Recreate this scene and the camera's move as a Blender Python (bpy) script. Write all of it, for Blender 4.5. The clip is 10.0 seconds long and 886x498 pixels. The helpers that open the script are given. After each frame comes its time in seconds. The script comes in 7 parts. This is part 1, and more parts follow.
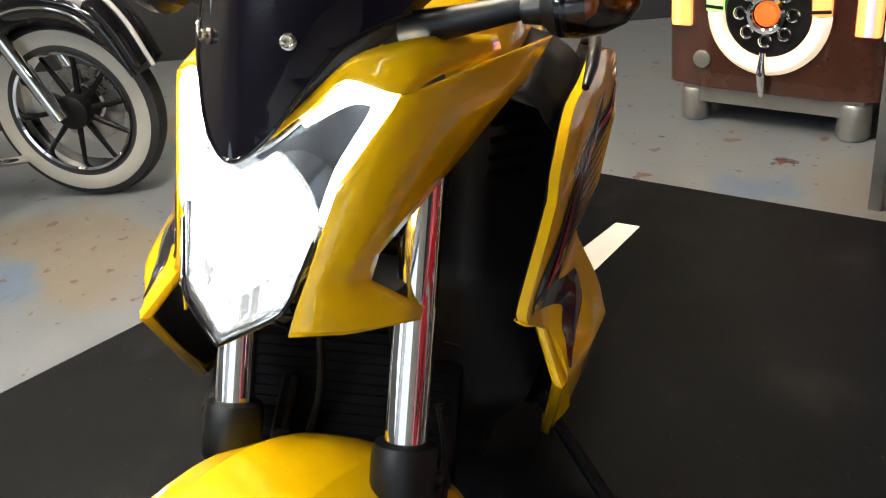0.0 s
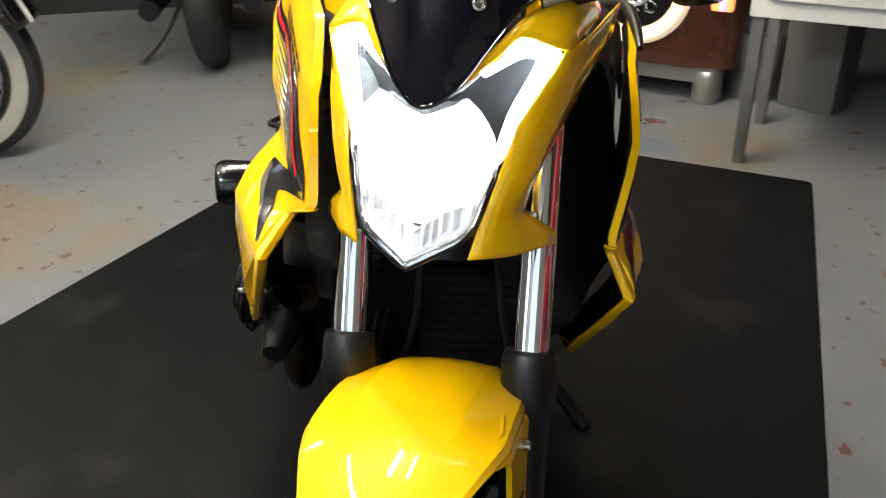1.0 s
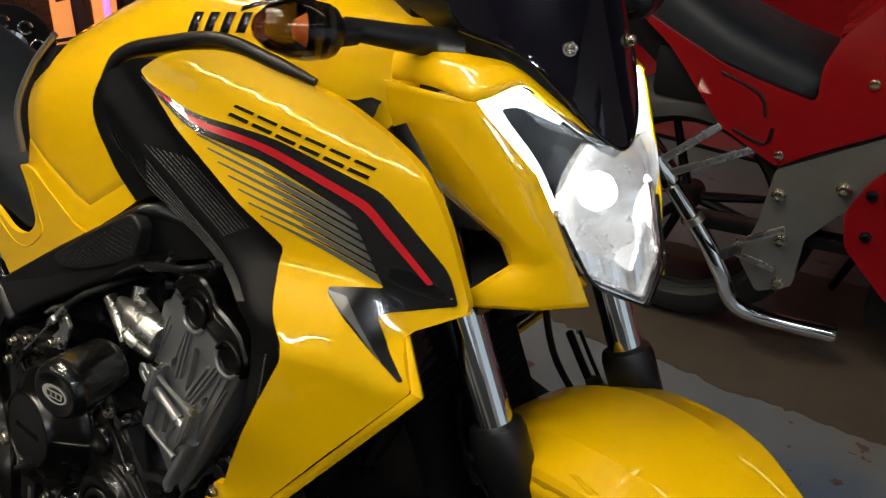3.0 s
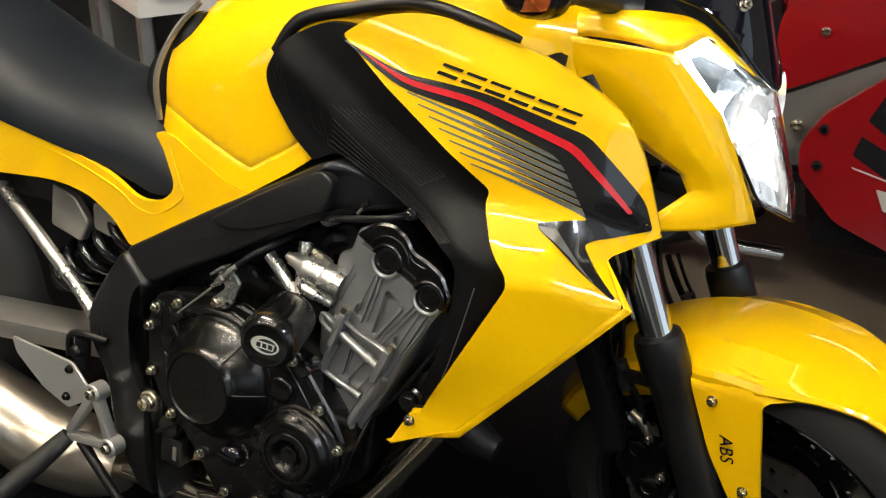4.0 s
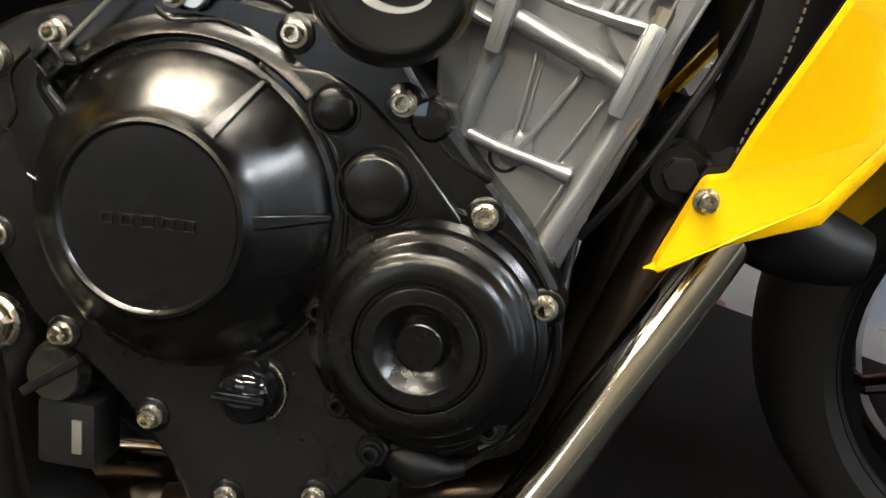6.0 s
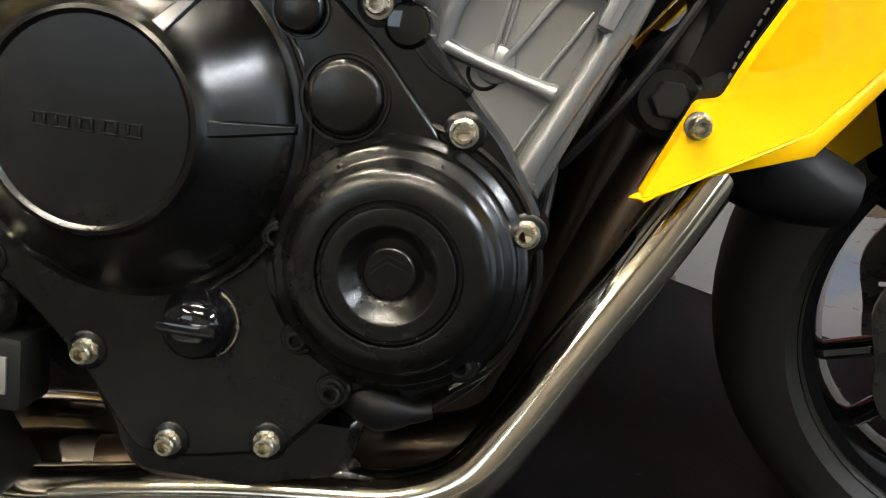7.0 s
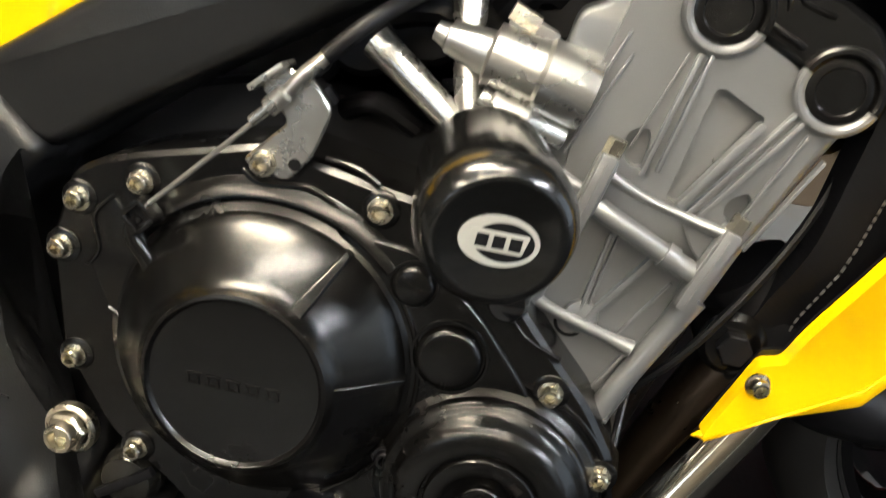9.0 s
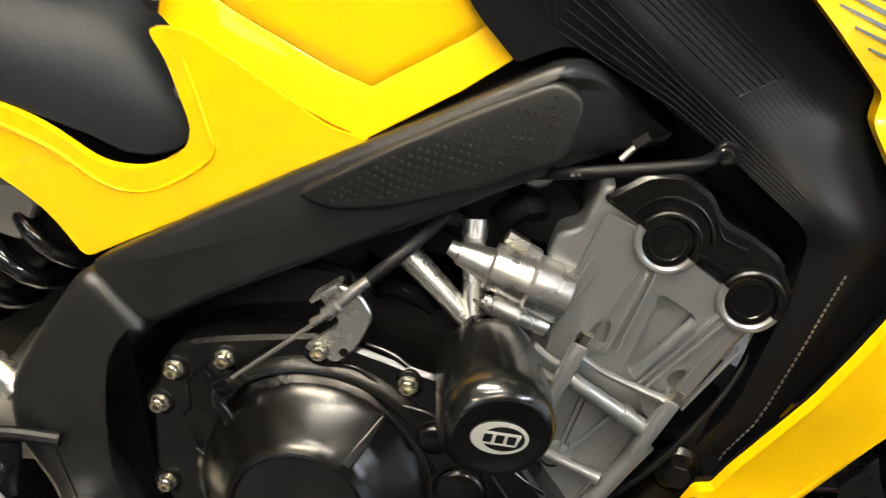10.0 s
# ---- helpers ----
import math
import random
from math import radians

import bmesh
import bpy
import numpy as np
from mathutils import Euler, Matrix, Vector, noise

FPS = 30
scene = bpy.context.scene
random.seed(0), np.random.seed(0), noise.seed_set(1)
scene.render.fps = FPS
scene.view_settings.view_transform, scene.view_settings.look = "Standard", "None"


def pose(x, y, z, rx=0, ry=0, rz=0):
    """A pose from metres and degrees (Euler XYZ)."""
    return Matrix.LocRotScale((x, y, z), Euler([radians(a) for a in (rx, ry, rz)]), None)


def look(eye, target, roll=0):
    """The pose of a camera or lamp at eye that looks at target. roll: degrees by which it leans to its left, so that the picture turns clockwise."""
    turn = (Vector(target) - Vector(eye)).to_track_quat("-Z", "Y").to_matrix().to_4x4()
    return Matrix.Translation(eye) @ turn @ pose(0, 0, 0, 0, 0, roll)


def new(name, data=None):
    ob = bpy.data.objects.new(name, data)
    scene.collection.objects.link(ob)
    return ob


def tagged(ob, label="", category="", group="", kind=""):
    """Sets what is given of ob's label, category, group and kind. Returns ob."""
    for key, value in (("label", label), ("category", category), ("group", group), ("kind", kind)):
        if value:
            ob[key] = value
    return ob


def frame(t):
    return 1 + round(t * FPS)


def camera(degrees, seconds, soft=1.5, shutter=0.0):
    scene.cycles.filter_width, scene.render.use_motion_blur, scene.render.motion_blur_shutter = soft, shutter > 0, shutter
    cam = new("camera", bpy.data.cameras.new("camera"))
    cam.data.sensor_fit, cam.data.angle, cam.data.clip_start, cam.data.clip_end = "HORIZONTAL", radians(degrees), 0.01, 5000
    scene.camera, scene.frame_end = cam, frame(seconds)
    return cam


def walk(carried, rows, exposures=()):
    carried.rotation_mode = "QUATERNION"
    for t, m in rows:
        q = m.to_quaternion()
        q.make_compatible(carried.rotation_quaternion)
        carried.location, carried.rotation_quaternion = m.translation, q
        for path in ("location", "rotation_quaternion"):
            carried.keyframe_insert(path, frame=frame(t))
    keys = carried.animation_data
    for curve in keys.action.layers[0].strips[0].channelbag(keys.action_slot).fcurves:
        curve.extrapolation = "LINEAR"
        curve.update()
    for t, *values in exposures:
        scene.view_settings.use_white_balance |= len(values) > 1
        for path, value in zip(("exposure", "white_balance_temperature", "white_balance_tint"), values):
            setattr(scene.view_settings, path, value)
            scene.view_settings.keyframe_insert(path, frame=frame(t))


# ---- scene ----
cam = camera(55.0, 10.0, soft=1.1, shutter=0.25)
PATH = [
    (0, (0.4940, 0.3620, 1.1200), (-0.3727, 0.1794, 0.6559), -7.90),
    (0.5, (0.5880, 0.2720, 1.1370), (-0.2801, 0.1595, 0.6535), -5.00),
    (1, (0.6290, 0.0470, 1.1760), (-0.2269, 0.0890, 0.6606), -2.60),
    (1.5, (0.5500, -0.0910, 1.1780), (-0.2463, 0.2024, 0.6491), -0.60),
    (2, (0.3970, -0.2740, 1.1750), (-0.2873, 0.2444, 0.6621), -1.60),
    (2.2, (0.3410, -0.3760, 1.1780), (-0.2867, 0.2107, 0.6663), -1.70),
    (3.3, (0.0340, -0.7220, 1.1830), (-0.3535, 0.0635, 0.7005), 4.10),
    (3.5, (-0.0100, -0.7590, 1.1930), (-0.3820, 0.0244, 0.6951), 4.60),
    (4, (-0.1950, -0.9180, 1.1900), (-0.4381, -0.0942, 0.6778), 4.80),
    (4.5, (-0.3030, -0.9300, 1.1480), (-0.4710, -0.0938, 0.6259), 5.70),
    (5, (-0.3970, -0.7410, 0.9760), (-0.5795, 0.0990, 0.4650), 2.80),
    (5.5, (-0.5190, -0.6500, 0.7820), (-0.6340, 0.2161, 0.2955), 4.10),
    (6, (-0.5660, -0.5850, 0.6430), (-0.5665, 0.3156, 0.2084), 4.40),
    (7.3, (-0.5800, -0.5640, 0.5980), (-0.5055, 0.3279, 0.1520), 7.90),
    (7.5, (-0.5830, -0.5600, 0.6000), (-0.5305, 0.3307, 0.1484), 7.90),
    (8, (-0.6060, -0.5430, 0.6330), (-0.5815, 0.3323, 0.1501), 7.80),
    (8.5, (-0.6230, -0.5290, 0.6780), (-0.6040, 0.3246, 0.1574), 8.30),
    (9, (-0.6250, -0.5330, 0.7730), (-0.5965, 0.3038, 0.2262), 9.10),
    (9.5, (-0.6160, -0.5370, 0.8710), (-0.5715, 0.2920, 0.3135), 9.60),
    (10, (-0.6620, -0.5840, 0.9450), (-0.6155, 0.2433, 0.3851), 9.50),
]
walk(cam, [(t, look(e, g, r)) for t, e, g, r in PATH],
     [(0, -0.02), (1.0, -0.22), (1.6, -0.56), (2.1, -1.27), (3.3, -1.56), (3.6, -1.32), (4.1, -0.64), (4.6, -0.20), (5.5, 0.06), (8.5, 0.24), (9.4, 0.02), (10, -0.16)])

# ---------------------------------------------------------------- light
world = bpy.data.worlds.new("world")
scene.world = world
world.use_nodes = True
world.node_tree.nodes["Background"].inputs[0].default_value = (0.9, 0.95, 1.0, 1)
world.node_tree.nodes["Background"].inputs[1].default_value = 0.004

# Added area lamps: guessed, unseen east doorway and two south windows, for cool reflections
for name, wide, tall, watts, place in (("east_fill", 2.4, 2.1, 24, pose(3.46, -0.55, 1.15, 90, 0, 90)),
                                       ("south_fill", 1.8, 0.8, 10, pose(-2.9, -3.66, 1.8, 90, 0, 0)),
                                       ("south_fill", 1.6, 1.1, 12, pose(2.4, -3.66, 1.65, 90, 0, 0))):
    fill_lamp = bpy.data.lights.new(name, "AREA")
    fill_lamp.shape, fill_lamp.size, fill_lamp.size_y, fill_lamp.energy, fill_lamp.color = "RECTANGLE", wide, tall, watts, (0.74, 0.87, 1.0)
    new(name, fill_lamp).matrix_basis = place

# ---------------------------------------------------------------- materials


def material(name, base, rough=0.5, metal=0.0, coat=0.0, grain=0.0, scale=40.0, spread=0.0, tint=None, bump=0.0,
             bump_scale=300.0, coat_rough=0.03, rough_spread=0.0, spec=0.5):
    """A node material: base colour varied by two noises, roughness varied by one, fine relief by another."""
    m = bpy.data.materials.new(name)
    m.use_nodes = True
    nt = m.node_tree
    b = nt.nodes["Principled BSDF"]
    b.inputs["Base Color"].default_value = (*base, 1)
    b.inputs["Roughness"].default_value = rough
    b.inputs["Metallic"].default_value = metal
    b.inputs["Coat Weight"].default_value = coat
    b.inputs["Coat Roughness"].default_value = coat_rough
    b.inputs["Specular IOR Level"].default_value = spec
    co = nt.nodes.new("ShaderNodeTexCoord")
    if spread or rough_spread:
        n1 = nt.nodes.new("ShaderNodeTexNoise")
        n1.inputs["Scale"].default_value = scale
        n1.inputs["Detail"].default_value = 6
        n1.inputs["Roughness"].default_value = 0.6
        nt.links.new(co.outputs["Object"], n1.inputs["Vector"])
        n2 = nt.nodes.new("ShaderNodeTexNoise")
        n2.inputs["Scale"].default_value = scale * 0.13
        n2.inputs["Detail"].default_value = 3
        nt.links.new(co.outputs["Object"], n2.inputs["Vector"])
        av = nt.nodes.new("ShaderNodeMath")
        av.operation = "MULTIPLY_ADD"
        av.inputs[1].default_value = 0.5
        nt.links.new(n1.outputs["Fac"], av.inputs[0])
        half = nt.nodes.new("ShaderNodeMath")
        half.operation = "MULTIPLY"
        half.inputs[1].default_value = 0.5
        nt.links.new(n2.outputs["Fac"], half.inputs[0])
        nt.links.new(half.outputs[0], av.inputs[2])
        if spread:
            ramp = nt.nodes.new("ShaderNodeValToRGB")
            ramp.color_ramp.elements[0].position = 0.3
            ramp.color_ramp.elements[1].position = 0.7
            other = tint or tuple(c * (1 - spread) for c in base)
            ramp.color_ramp.elements[0].color = (*other, 1)
            ramp.color_ramp.elements[1].color = (*base, 1)
            nt.links.new(av.outputs[0], ramp.inputs[0])
            nt.links.new(ramp.outputs[0], b.inputs["Base Color"])
        if rough_spread:
            mr = nt.nodes.new("ShaderNodeMapRange")
            mr.inputs["From Min"].default_value = 0.3
            mr.inputs["From Max"].default_value = 0.7
            mr.inputs["To Min"].default_value = max(0.02, rough - rough_spread)
            mr.inputs["To Max"].default_value = rough + rough_spread
            nt.links.new(av.outputs[0], mr.inputs["Value"])
            nt.links.new(mr.outputs[0], b.inputs["Roughness"])
    if bump:
        nb = nt.nodes.new("ShaderNodeTexNoise")
        nb.inputs["Scale"].default_value = bump_scale
        nb.inputs["Detail"].default_value = 3
        nt.links.new(co.outputs["Object"], nb.inputs["Vector"])
        bp = nt.nodes.new("ShaderNodeBump")
        bp.inputs["Strength"].default_value = bump
        bp.inputs["Distance"].default_value = 0.001
        nt.links.new(nb.outputs["Fac"], bp.inputs["Height"])
        nt.links.new(bp.outputs[0], b.inputs["Normal"])
    return m


def glowing(name, colour, strength):
    m = bpy.data.materials.new(name)
    m.use_nodes = True
    b = m.node_tree.nodes["Principled BSDF"]
    b.inputs["Base Color"].default_value = (*colour, 1)
    b.inputs["Emission Color"].default_value = (*colour, 1)
    b.inputs["Emission Strength"].default_value = strength
    return m


def clear(name, colour, rough=0.0, ior=1.45):
    m = bpy.data.materials.new(name)
    m.use_nodes = True
    b = m.node_tree.nodes["Principled BSDF"]
    b.inputs["Base Color"].default_value = (*colour, 1)
    b.inputs["Transmission Weight"].default_value = 1
    b.inputs["Roughness"].default_value = rough
    b.inputs["IOR"].default_value = ior
    return m


def ribbed_plastic(name):
    """Matte black plastic with a fine slanted rib texture."""
    m = material(name, (0.004, 0.004, 0.0048), 0.42, rough_spread=0.06, scale=30, spec=0.17)
    nt = m.node_tree
    co = nt.nodes.new("ShaderNodeTexCoord")
    mp = nt.nodes.new("ShaderNodeMapping")
    mp.inputs["Rotation"].default_value = (0, radians(52), 0)
    nt.links.new(co.outputs["Object"], mp.inputs["Vector"])
    wv = nt.nodes.new("ShaderNodeTexWave")
    wv.inputs["Scale"].default_value = 95
    wv.inputs["Distortion"].default_value = 0.0
    nt.links.new(mp.outputs[0], wv.inputs["Vector"])
    bp = nt.nodes.new("ShaderNodeBump")
    bp.inputs["Strength"].default_value = 0.05
    bp.inputs["Distance"].default_value = 0.001
    nt.links.new(wv.outputs["Fac"], bp.inputs["Height"])
    nt.links.new(bp.outputs[0], nt.nodes["Principled BSDF"].inputs["Normal"])
    return m


def stained_floor(name):
    """Grey-white floor paint with worn, dirty areas, blue scuffs and rust-red spots."""
    m = material(name, (0.150, 0.158, 0.172), 0.36, spread=0.35, scale=9, tint=(0.100, 0.110, 0.126), rough_spread=0.12, bump=0.25, bump_scale=60)
    nt = m.node_tree
    b = nt.nodes["Principled BSDF"]
    base = b.inputs["Base Color"].links[0].from_socket
    co = nt.nodes.new("ShaderNodeTexCoord")

    def mask(scale, lo, hi, shift):
        mp = nt.nodes.new("ShaderNodeMapping")
        mp.inputs["Location"].default_value = shift
        nt.links.new(co.outputs["Object"], mp.inputs["Vector"])
        n = nt.nodes.new("ShaderNodeTexNoise")
        n.inputs["Scale"].default_value = scale
        n.inputs["Detail"].default_value = 5
        nt.links.new(mp.outputs[0], n.inputs["Vector"])
        r = nt.nodes.new("ShaderNodeMapRange")
        r.inputs["From Min"].default_value = lo
        r.inputs["From Max"].default_value = hi
        nt.links.new(n.outputs["Fac"], r.inputs["Value"])
        return r.outputs[0]

    def over(below, colour, fac):
        mix = nt.nodes.new("ShaderNodeMix")
        mix.data_type = "RGBA"
        nt.links.new(fac, mix.inputs["Factor"])
        nt.links.new(below, mix.inputs["A"])
        mix.inputs["B"].default_value = (*colour, 1)
        return mix.outputs["Result"]

    c = over(base, (0.135, 0.118, 0.098), mask(1.1, 0.55, 0.62, (3, 1, 0)))
    c = over(c, (0.08, 0.11, 0.16), mask(2.3, 0.62, 0.70, (7, 2, 0)))
    c = over(c, (0.07, 0.030, 0.022), mask(15, 0.650, 0.670, (0, 5, 0)))
    c = over(c, (0.09, 0.036, 0.026), mask(8, 0.690, 0.705, (2, 3, 0)))
    c = over(c, (0.035, 0.035, 0.04), mask(38, 0.700, 0.715, (1, 7, 0)))
    nt.links.new(c, b.inputs["Base Color"])
    return m


def heat_steel(name):
    """Polished steel pipe with golden and brown heat tints in patches."""
    m = material(name, (0.94, 0.88, 0.76), 0.10, 1.0, spread=0.5, scale=14, tint=(0.76, 0.62, 0.40), rough_spread=0.04, bump=0.02)
    return m


def specks(m, colour, scale, lo, hi):
    """Small spots of another colour over a material's base colour."""
    nt = m.node_tree
    b = nt.nodes["Principled BSDF"]
    below = b.inputs["Base Color"].links[0].from_socket
    co = nt.nodes.new("ShaderNodeTexCoord")
    n = nt.nodes.new("ShaderNodeTexNoise")
    n.inputs["Scale"].default_value = scale
    n.inputs["Detail"].default_value = 4
    nt.links.new(co.outputs["Object"], n.inputs["Vector"])
    r = nt.nodes.new("ShaderNodeMapRange")
    r.inputs["From Min"].default_value = lo
    r.inputs["From Max"].default_value = hi
    nt.links.new(n.outputs["Fac"], r.inputs["Value"])
    mix = nt.nodes.new("ShaderNodeMix")
    mix.data_type = "RGBA"
    nt.links.new(r.outputs[0], mix.inputs["Factor"])
    nt.links.new(below, mix.inputs["A"])
    mix.inputs["B"].default_value = (*colour, 1)
    nt.links.new(mix.outputs["Result"], b.inputs["Base Color"])
    return m


YELLOW = material("yellow_paint", (0.88, 0.51, 0.001), 0.35, coat=1.0, spread=0.05, scale=6, bump=0.008, bump_scale=500, spec=0.1)
BLACK = material("black_plastic", (0.006, 0.006, 0.0065), 0.40, rough_spread=0.08, scale=35, bump=0.12, bump_scale=900, spec=0.35)
RIBBED = ribbed_plastic("ribbed_black_plastic")
FRAME = material("frame_black", (0.006, 0.006, 0.0065), 0.34, rough_spread=0.06, scale=25, bump=0.15, bump_scale=700, spec=0.42)
CASE = material("engine_black", (0.0017, 0.0016, 0.0016), 0.26, coat=0.0, rough_spread=0.03, scale=30, bump=0.03, bump_scale=800, spec=0.44)
BOBBIN = material("bobbin_nylon", (0.004, 0.004, 0.004), 0.22, coat=0.4, coat_rough=0.10, rough_spread=0.04, scale=30, bump=0.04, bump_scale=600)
DARK = material("dark_parts", (0.005, 0.005, 0.006), 0.45, rough_spread=0.1, spread=0.4, spec=0.18)
GLOSS = material("gloss_black", (0.004, 0.004, 0.005), 0.06, coat=0.6, spread=0.2, scale=8)
SCREEN = material("smoked_screen", (0.006, 0.005, 0.009), 0.04, coat=0.4, spread=0.2, scale=5)
GREY = material("cast_grey", (0.29, 0.294, 0.300), 0.32, 0.7, spread=0.08, scale=30, bump=0.12, bump_scale=900, rough_spread=0.06)
ALU = material("bare_aluminium", (0.66, 0.65, 0.62), 0.28, 0.95, spread=0.15, scale=40, rough_spread=0.08, bump=0.05)
STEEL = material("bolt_steel", (0.70, 0.65, 0.53), 0.28, 1.0, spread=0.3, scale=90, rough_spread=0.1)
CHROME = material("chrome", (0.86, 0.87, 0.88), 0.05, 1.0, rough_spread=0.02, scale=20)
PIPE = heat_steel("heat_tinted_steel")
BROWNSTEEL = material("brown_tinted_steel", (0.56, 0.51, 0.44), 0.30, 0.95, spread=0.35, scale=6, rough_spread=0.08)
DULLPIPE = material("dull_pipe", (0.085, 0.062, 0.045), 0.3, 0.9, spread=0.5, scale=18, rough_spread=0.1)
RUBBER = material("tyre_rubber", (0.011, 0.011, 0.012), 0.62, spread=0.35, scale=25, bump=0.2, bump_scale=200)
VINYL = material("seat_vinyl", (0.006, 0.008, 0.012), 0.52, rough_spread=0.06, scale=30, bump=0.25, bump_scale=700, spec=0.18)
DECALBLACK = material("decal_black", (0.010, 0.010, 0.011), 0.22, coat=0.8, spread=0.2)
DECALRED = material("decal_red", (0.55, 0.012, 0.02), 0.25, coat=0.8, spread=0.1)
DECALGREY = material("decal_grey", (0.15, 0.148, 0.135), 0.3, 0.3, coat=0.8, spread=0.3, scale=14)
DECALSILVER = material("decal_silver", (0.62, 0.62, 0.58), 0.28, 0.4, coat=0.4, spread=0.1)
REFLECT = material("lamp_reflector", (0.90, 0.91, 0.92), 0.24, 0.75, rough_spread=0.08, scale=60)
CLEAR = clear("clear_lens", (1, 1, 1))
SMOKE = clear("smoked_lens", (0.09, 0.07, 0.06))
BULB = glowing("headlight_bulb", (1.0, 0.97, 0.92), 150)
STRIP = glowing("position_light", (0.86, 0.95, 1.0), 45)
AMBER = glowing("amber_bulb", (0.9, 0.25, 0.03), 0.02)
DISC = material("brake_disc", (0.50, 0.48, 0.45), 0.3, 1.0, spread=0.3, scale=40, rough_spread=0.1)
FLOOR = stained_floor("painted_floor")
RADIATOR = material("radiator_black", (0.003, 0.003, 0.0035), 0.7, rough_spread=0.1, spec=0.06)
MAT = material("rubber_mat", (0.0038, 0.0042, 0.0052), 0.52, spread=0.55, scale=7, tint=(0.003, 0.0034, 0.0042), rough_spread=0.12, bump=0.4, bump_scale=140, spec=0.06)
specks(MAT, (0.024, 0.022, 0.021), 70, 0.70, 0.74)
specks(MAT, (0.011, 0.011, 0.012), 4.5, 0.58, 0.70)
WALL = material("wall_paint", (0.10, 0.10, 0.10), 0.6, spread=0.3, scale=4, bump=0.15, bump_scale=60)
SOUTHWALL = material("grey_wall", (0.07, 0.069, 0.066), 0.6, spread=0.3, scale=4, bump=0.15, bump_scale=60)
PALEWALL = material("pale_wall", (0.42, 0.42, 0.41), 0.6, spread=0.25, scale=4, bump=0.15, bump_scale=60)
DARKWALL = material("dark_wall", (0.014, 0.014, 0.017), 0.6, spread=0.4, scale=3, bump=0.2, bump_scale=40)
WHITE = material("white_paint", (0.72, 0.72, 0.70), 0.35, spread=0.15, scale=6, bump=0.05)
RED = material("red_paint", (0.20, 0.004, 0.006), 0.22, coat=0.8, spread=0.15, scale=5)
BLUE = material("blue_drum", (0.008, 0.022, 0.125), 0.35, spread=0.3, scale=7, rough_spread=0.1)
DRUMYELLOW = material("yellow_drum", (0.46, 0.33, 0.02), 0.38, spread=0.25, scale=7)
WOODDARK = material("jukebox_wood", (0.06, 0.020, 0.011), 0.25, coat=0.6, spread=0.55, scale=11)
WOOD = material("broom_wood", (0.20, 0.115, 0.06), 0.5, spread=0.4, scale=22, bump=0.2)
BRISTLE = material("bristle", (0.022, 0.014, 0.011), 0.8, spread=0.5, scale=120, bump=0.8, bump_scale=250)
GREYLEG = material("steel_leg", (0.22, 0.22, 0.22), 0.4, 0.6, spread=0.3, scale=14)
PAPER = material("white_card", (0.78, 0.78, 0.76), 0.6, spread=0.08, scale=10)
SATIN = material("satin_aluminium", (0.64, 0.64, 0.62), 0.36, 0.85, spread=0.05, scale=12, rough_spread=0.05, bump=0.03)
GREYMETAL = material("satin_grey", (0.36, 0.35, 0.33), 0.36, 0.8, spread=0.2, scale=20, bump=0.06)
DARKMETAL = material("dark_plated_metal", (0.075, 0.072, 0.066), 0.24, 0.9, spread=0.3, scale=30, rough_spread=0.06)
CREAM = glowing("cream_lit_plastic", (1.0, 0.82, 0.56), 0.75)
LITSTAR = glowing("red_orange_lit_glass", (0.85, 0.13, 0.02), 0.6)
LITGREEN = glowing("green_lit_plastic", (0.45, 0.95, 0.25), 1.2)
LITORANGE = glowing("orange_lit_plastic", (1.0, 0.35, 0.10), 1.4)
LITVIOLET = glowing("violet_tube", (0.55, 0.25, 1.0), 3)
LITYELLOW = glowing("yellow_lit_plastic", (1.0, 0.62, 0.12), 2.2)
CREAMPAINT = material("cream_white_paint", (0.40, 0.40, 0.39), 0.25, coat=0.6, spread=0.2, scale=6)
WHITEWALL = material("whitewall_rubber", (0.33, 0.32, 0.29), 0.6, spread=0.2, scale=18)
TUBE = glowing("lamp_tube", (1.0, 0.93, 0.80), 330)
TUBECOOL = glowing("cool_lamp_tube", (0.88, 0.94, 1.0), 230)
TUBEWEAK = glowing("weak_lamp_tube", (1.0, 0.94, 0.82), 11)
TUBEDIM = glowing("dim_lamp_tube", (1.0, 0.88, 0.68), 310)
CONCRETE = material("bare_concrete", (0.078, 0.060, 0.043), 0.6, spread=0.4, scale=9, bump=0.3, bump_scale=80)
CEIL = material("ceiling_board", (0.10, 0.10, 0.10), 0.8, spread=0.2, scale=3)

# ---------------------------------------------------------------- mesh helpers


def finish(bm, name, mat, angle=35):
    bmesh.ops.recalc_face_normals(bm, faces=bm.faces)
    me = bpy.data.meshes.new(name)
    bm.to_mesh(me)
    bm.free()
    me.materials.append(mat)
    me.shade_smooth()
    me.set_sharp_from_angle(angle=radians(angle))
    return me


def part(name, bm, mat, parent=None, label="", m=None, bevel=0.0, angle=35, thick=0.0):
    """Links a bmesh as one mesh object, under a thing or under a part when one is given."""
    me = bm if isinstance(bm, bpy.types.Mesh) else finish(bm, name, mat, angle)
    if mat is not None and not me.materials:
        me.materials.append(mat)
    ob = new(name, me)
    if parent is not None:
        ob.parent = parent
    if m is not None:
        ob.matrix_basis = m
    if thick:
        s = ob.modifiers.new("solid", "SOLIDIFY")
        s.thickness, s.offset = thick, -1
    if bevel:
        b = ob.modifiers.new("bevel", "BEVEL")
        b.width, b.segments, b.limit_method, b.angle_limit = bevel, 2, "ANGLE", radians(40)
    if label:
        ob["label"] = label
    return ob


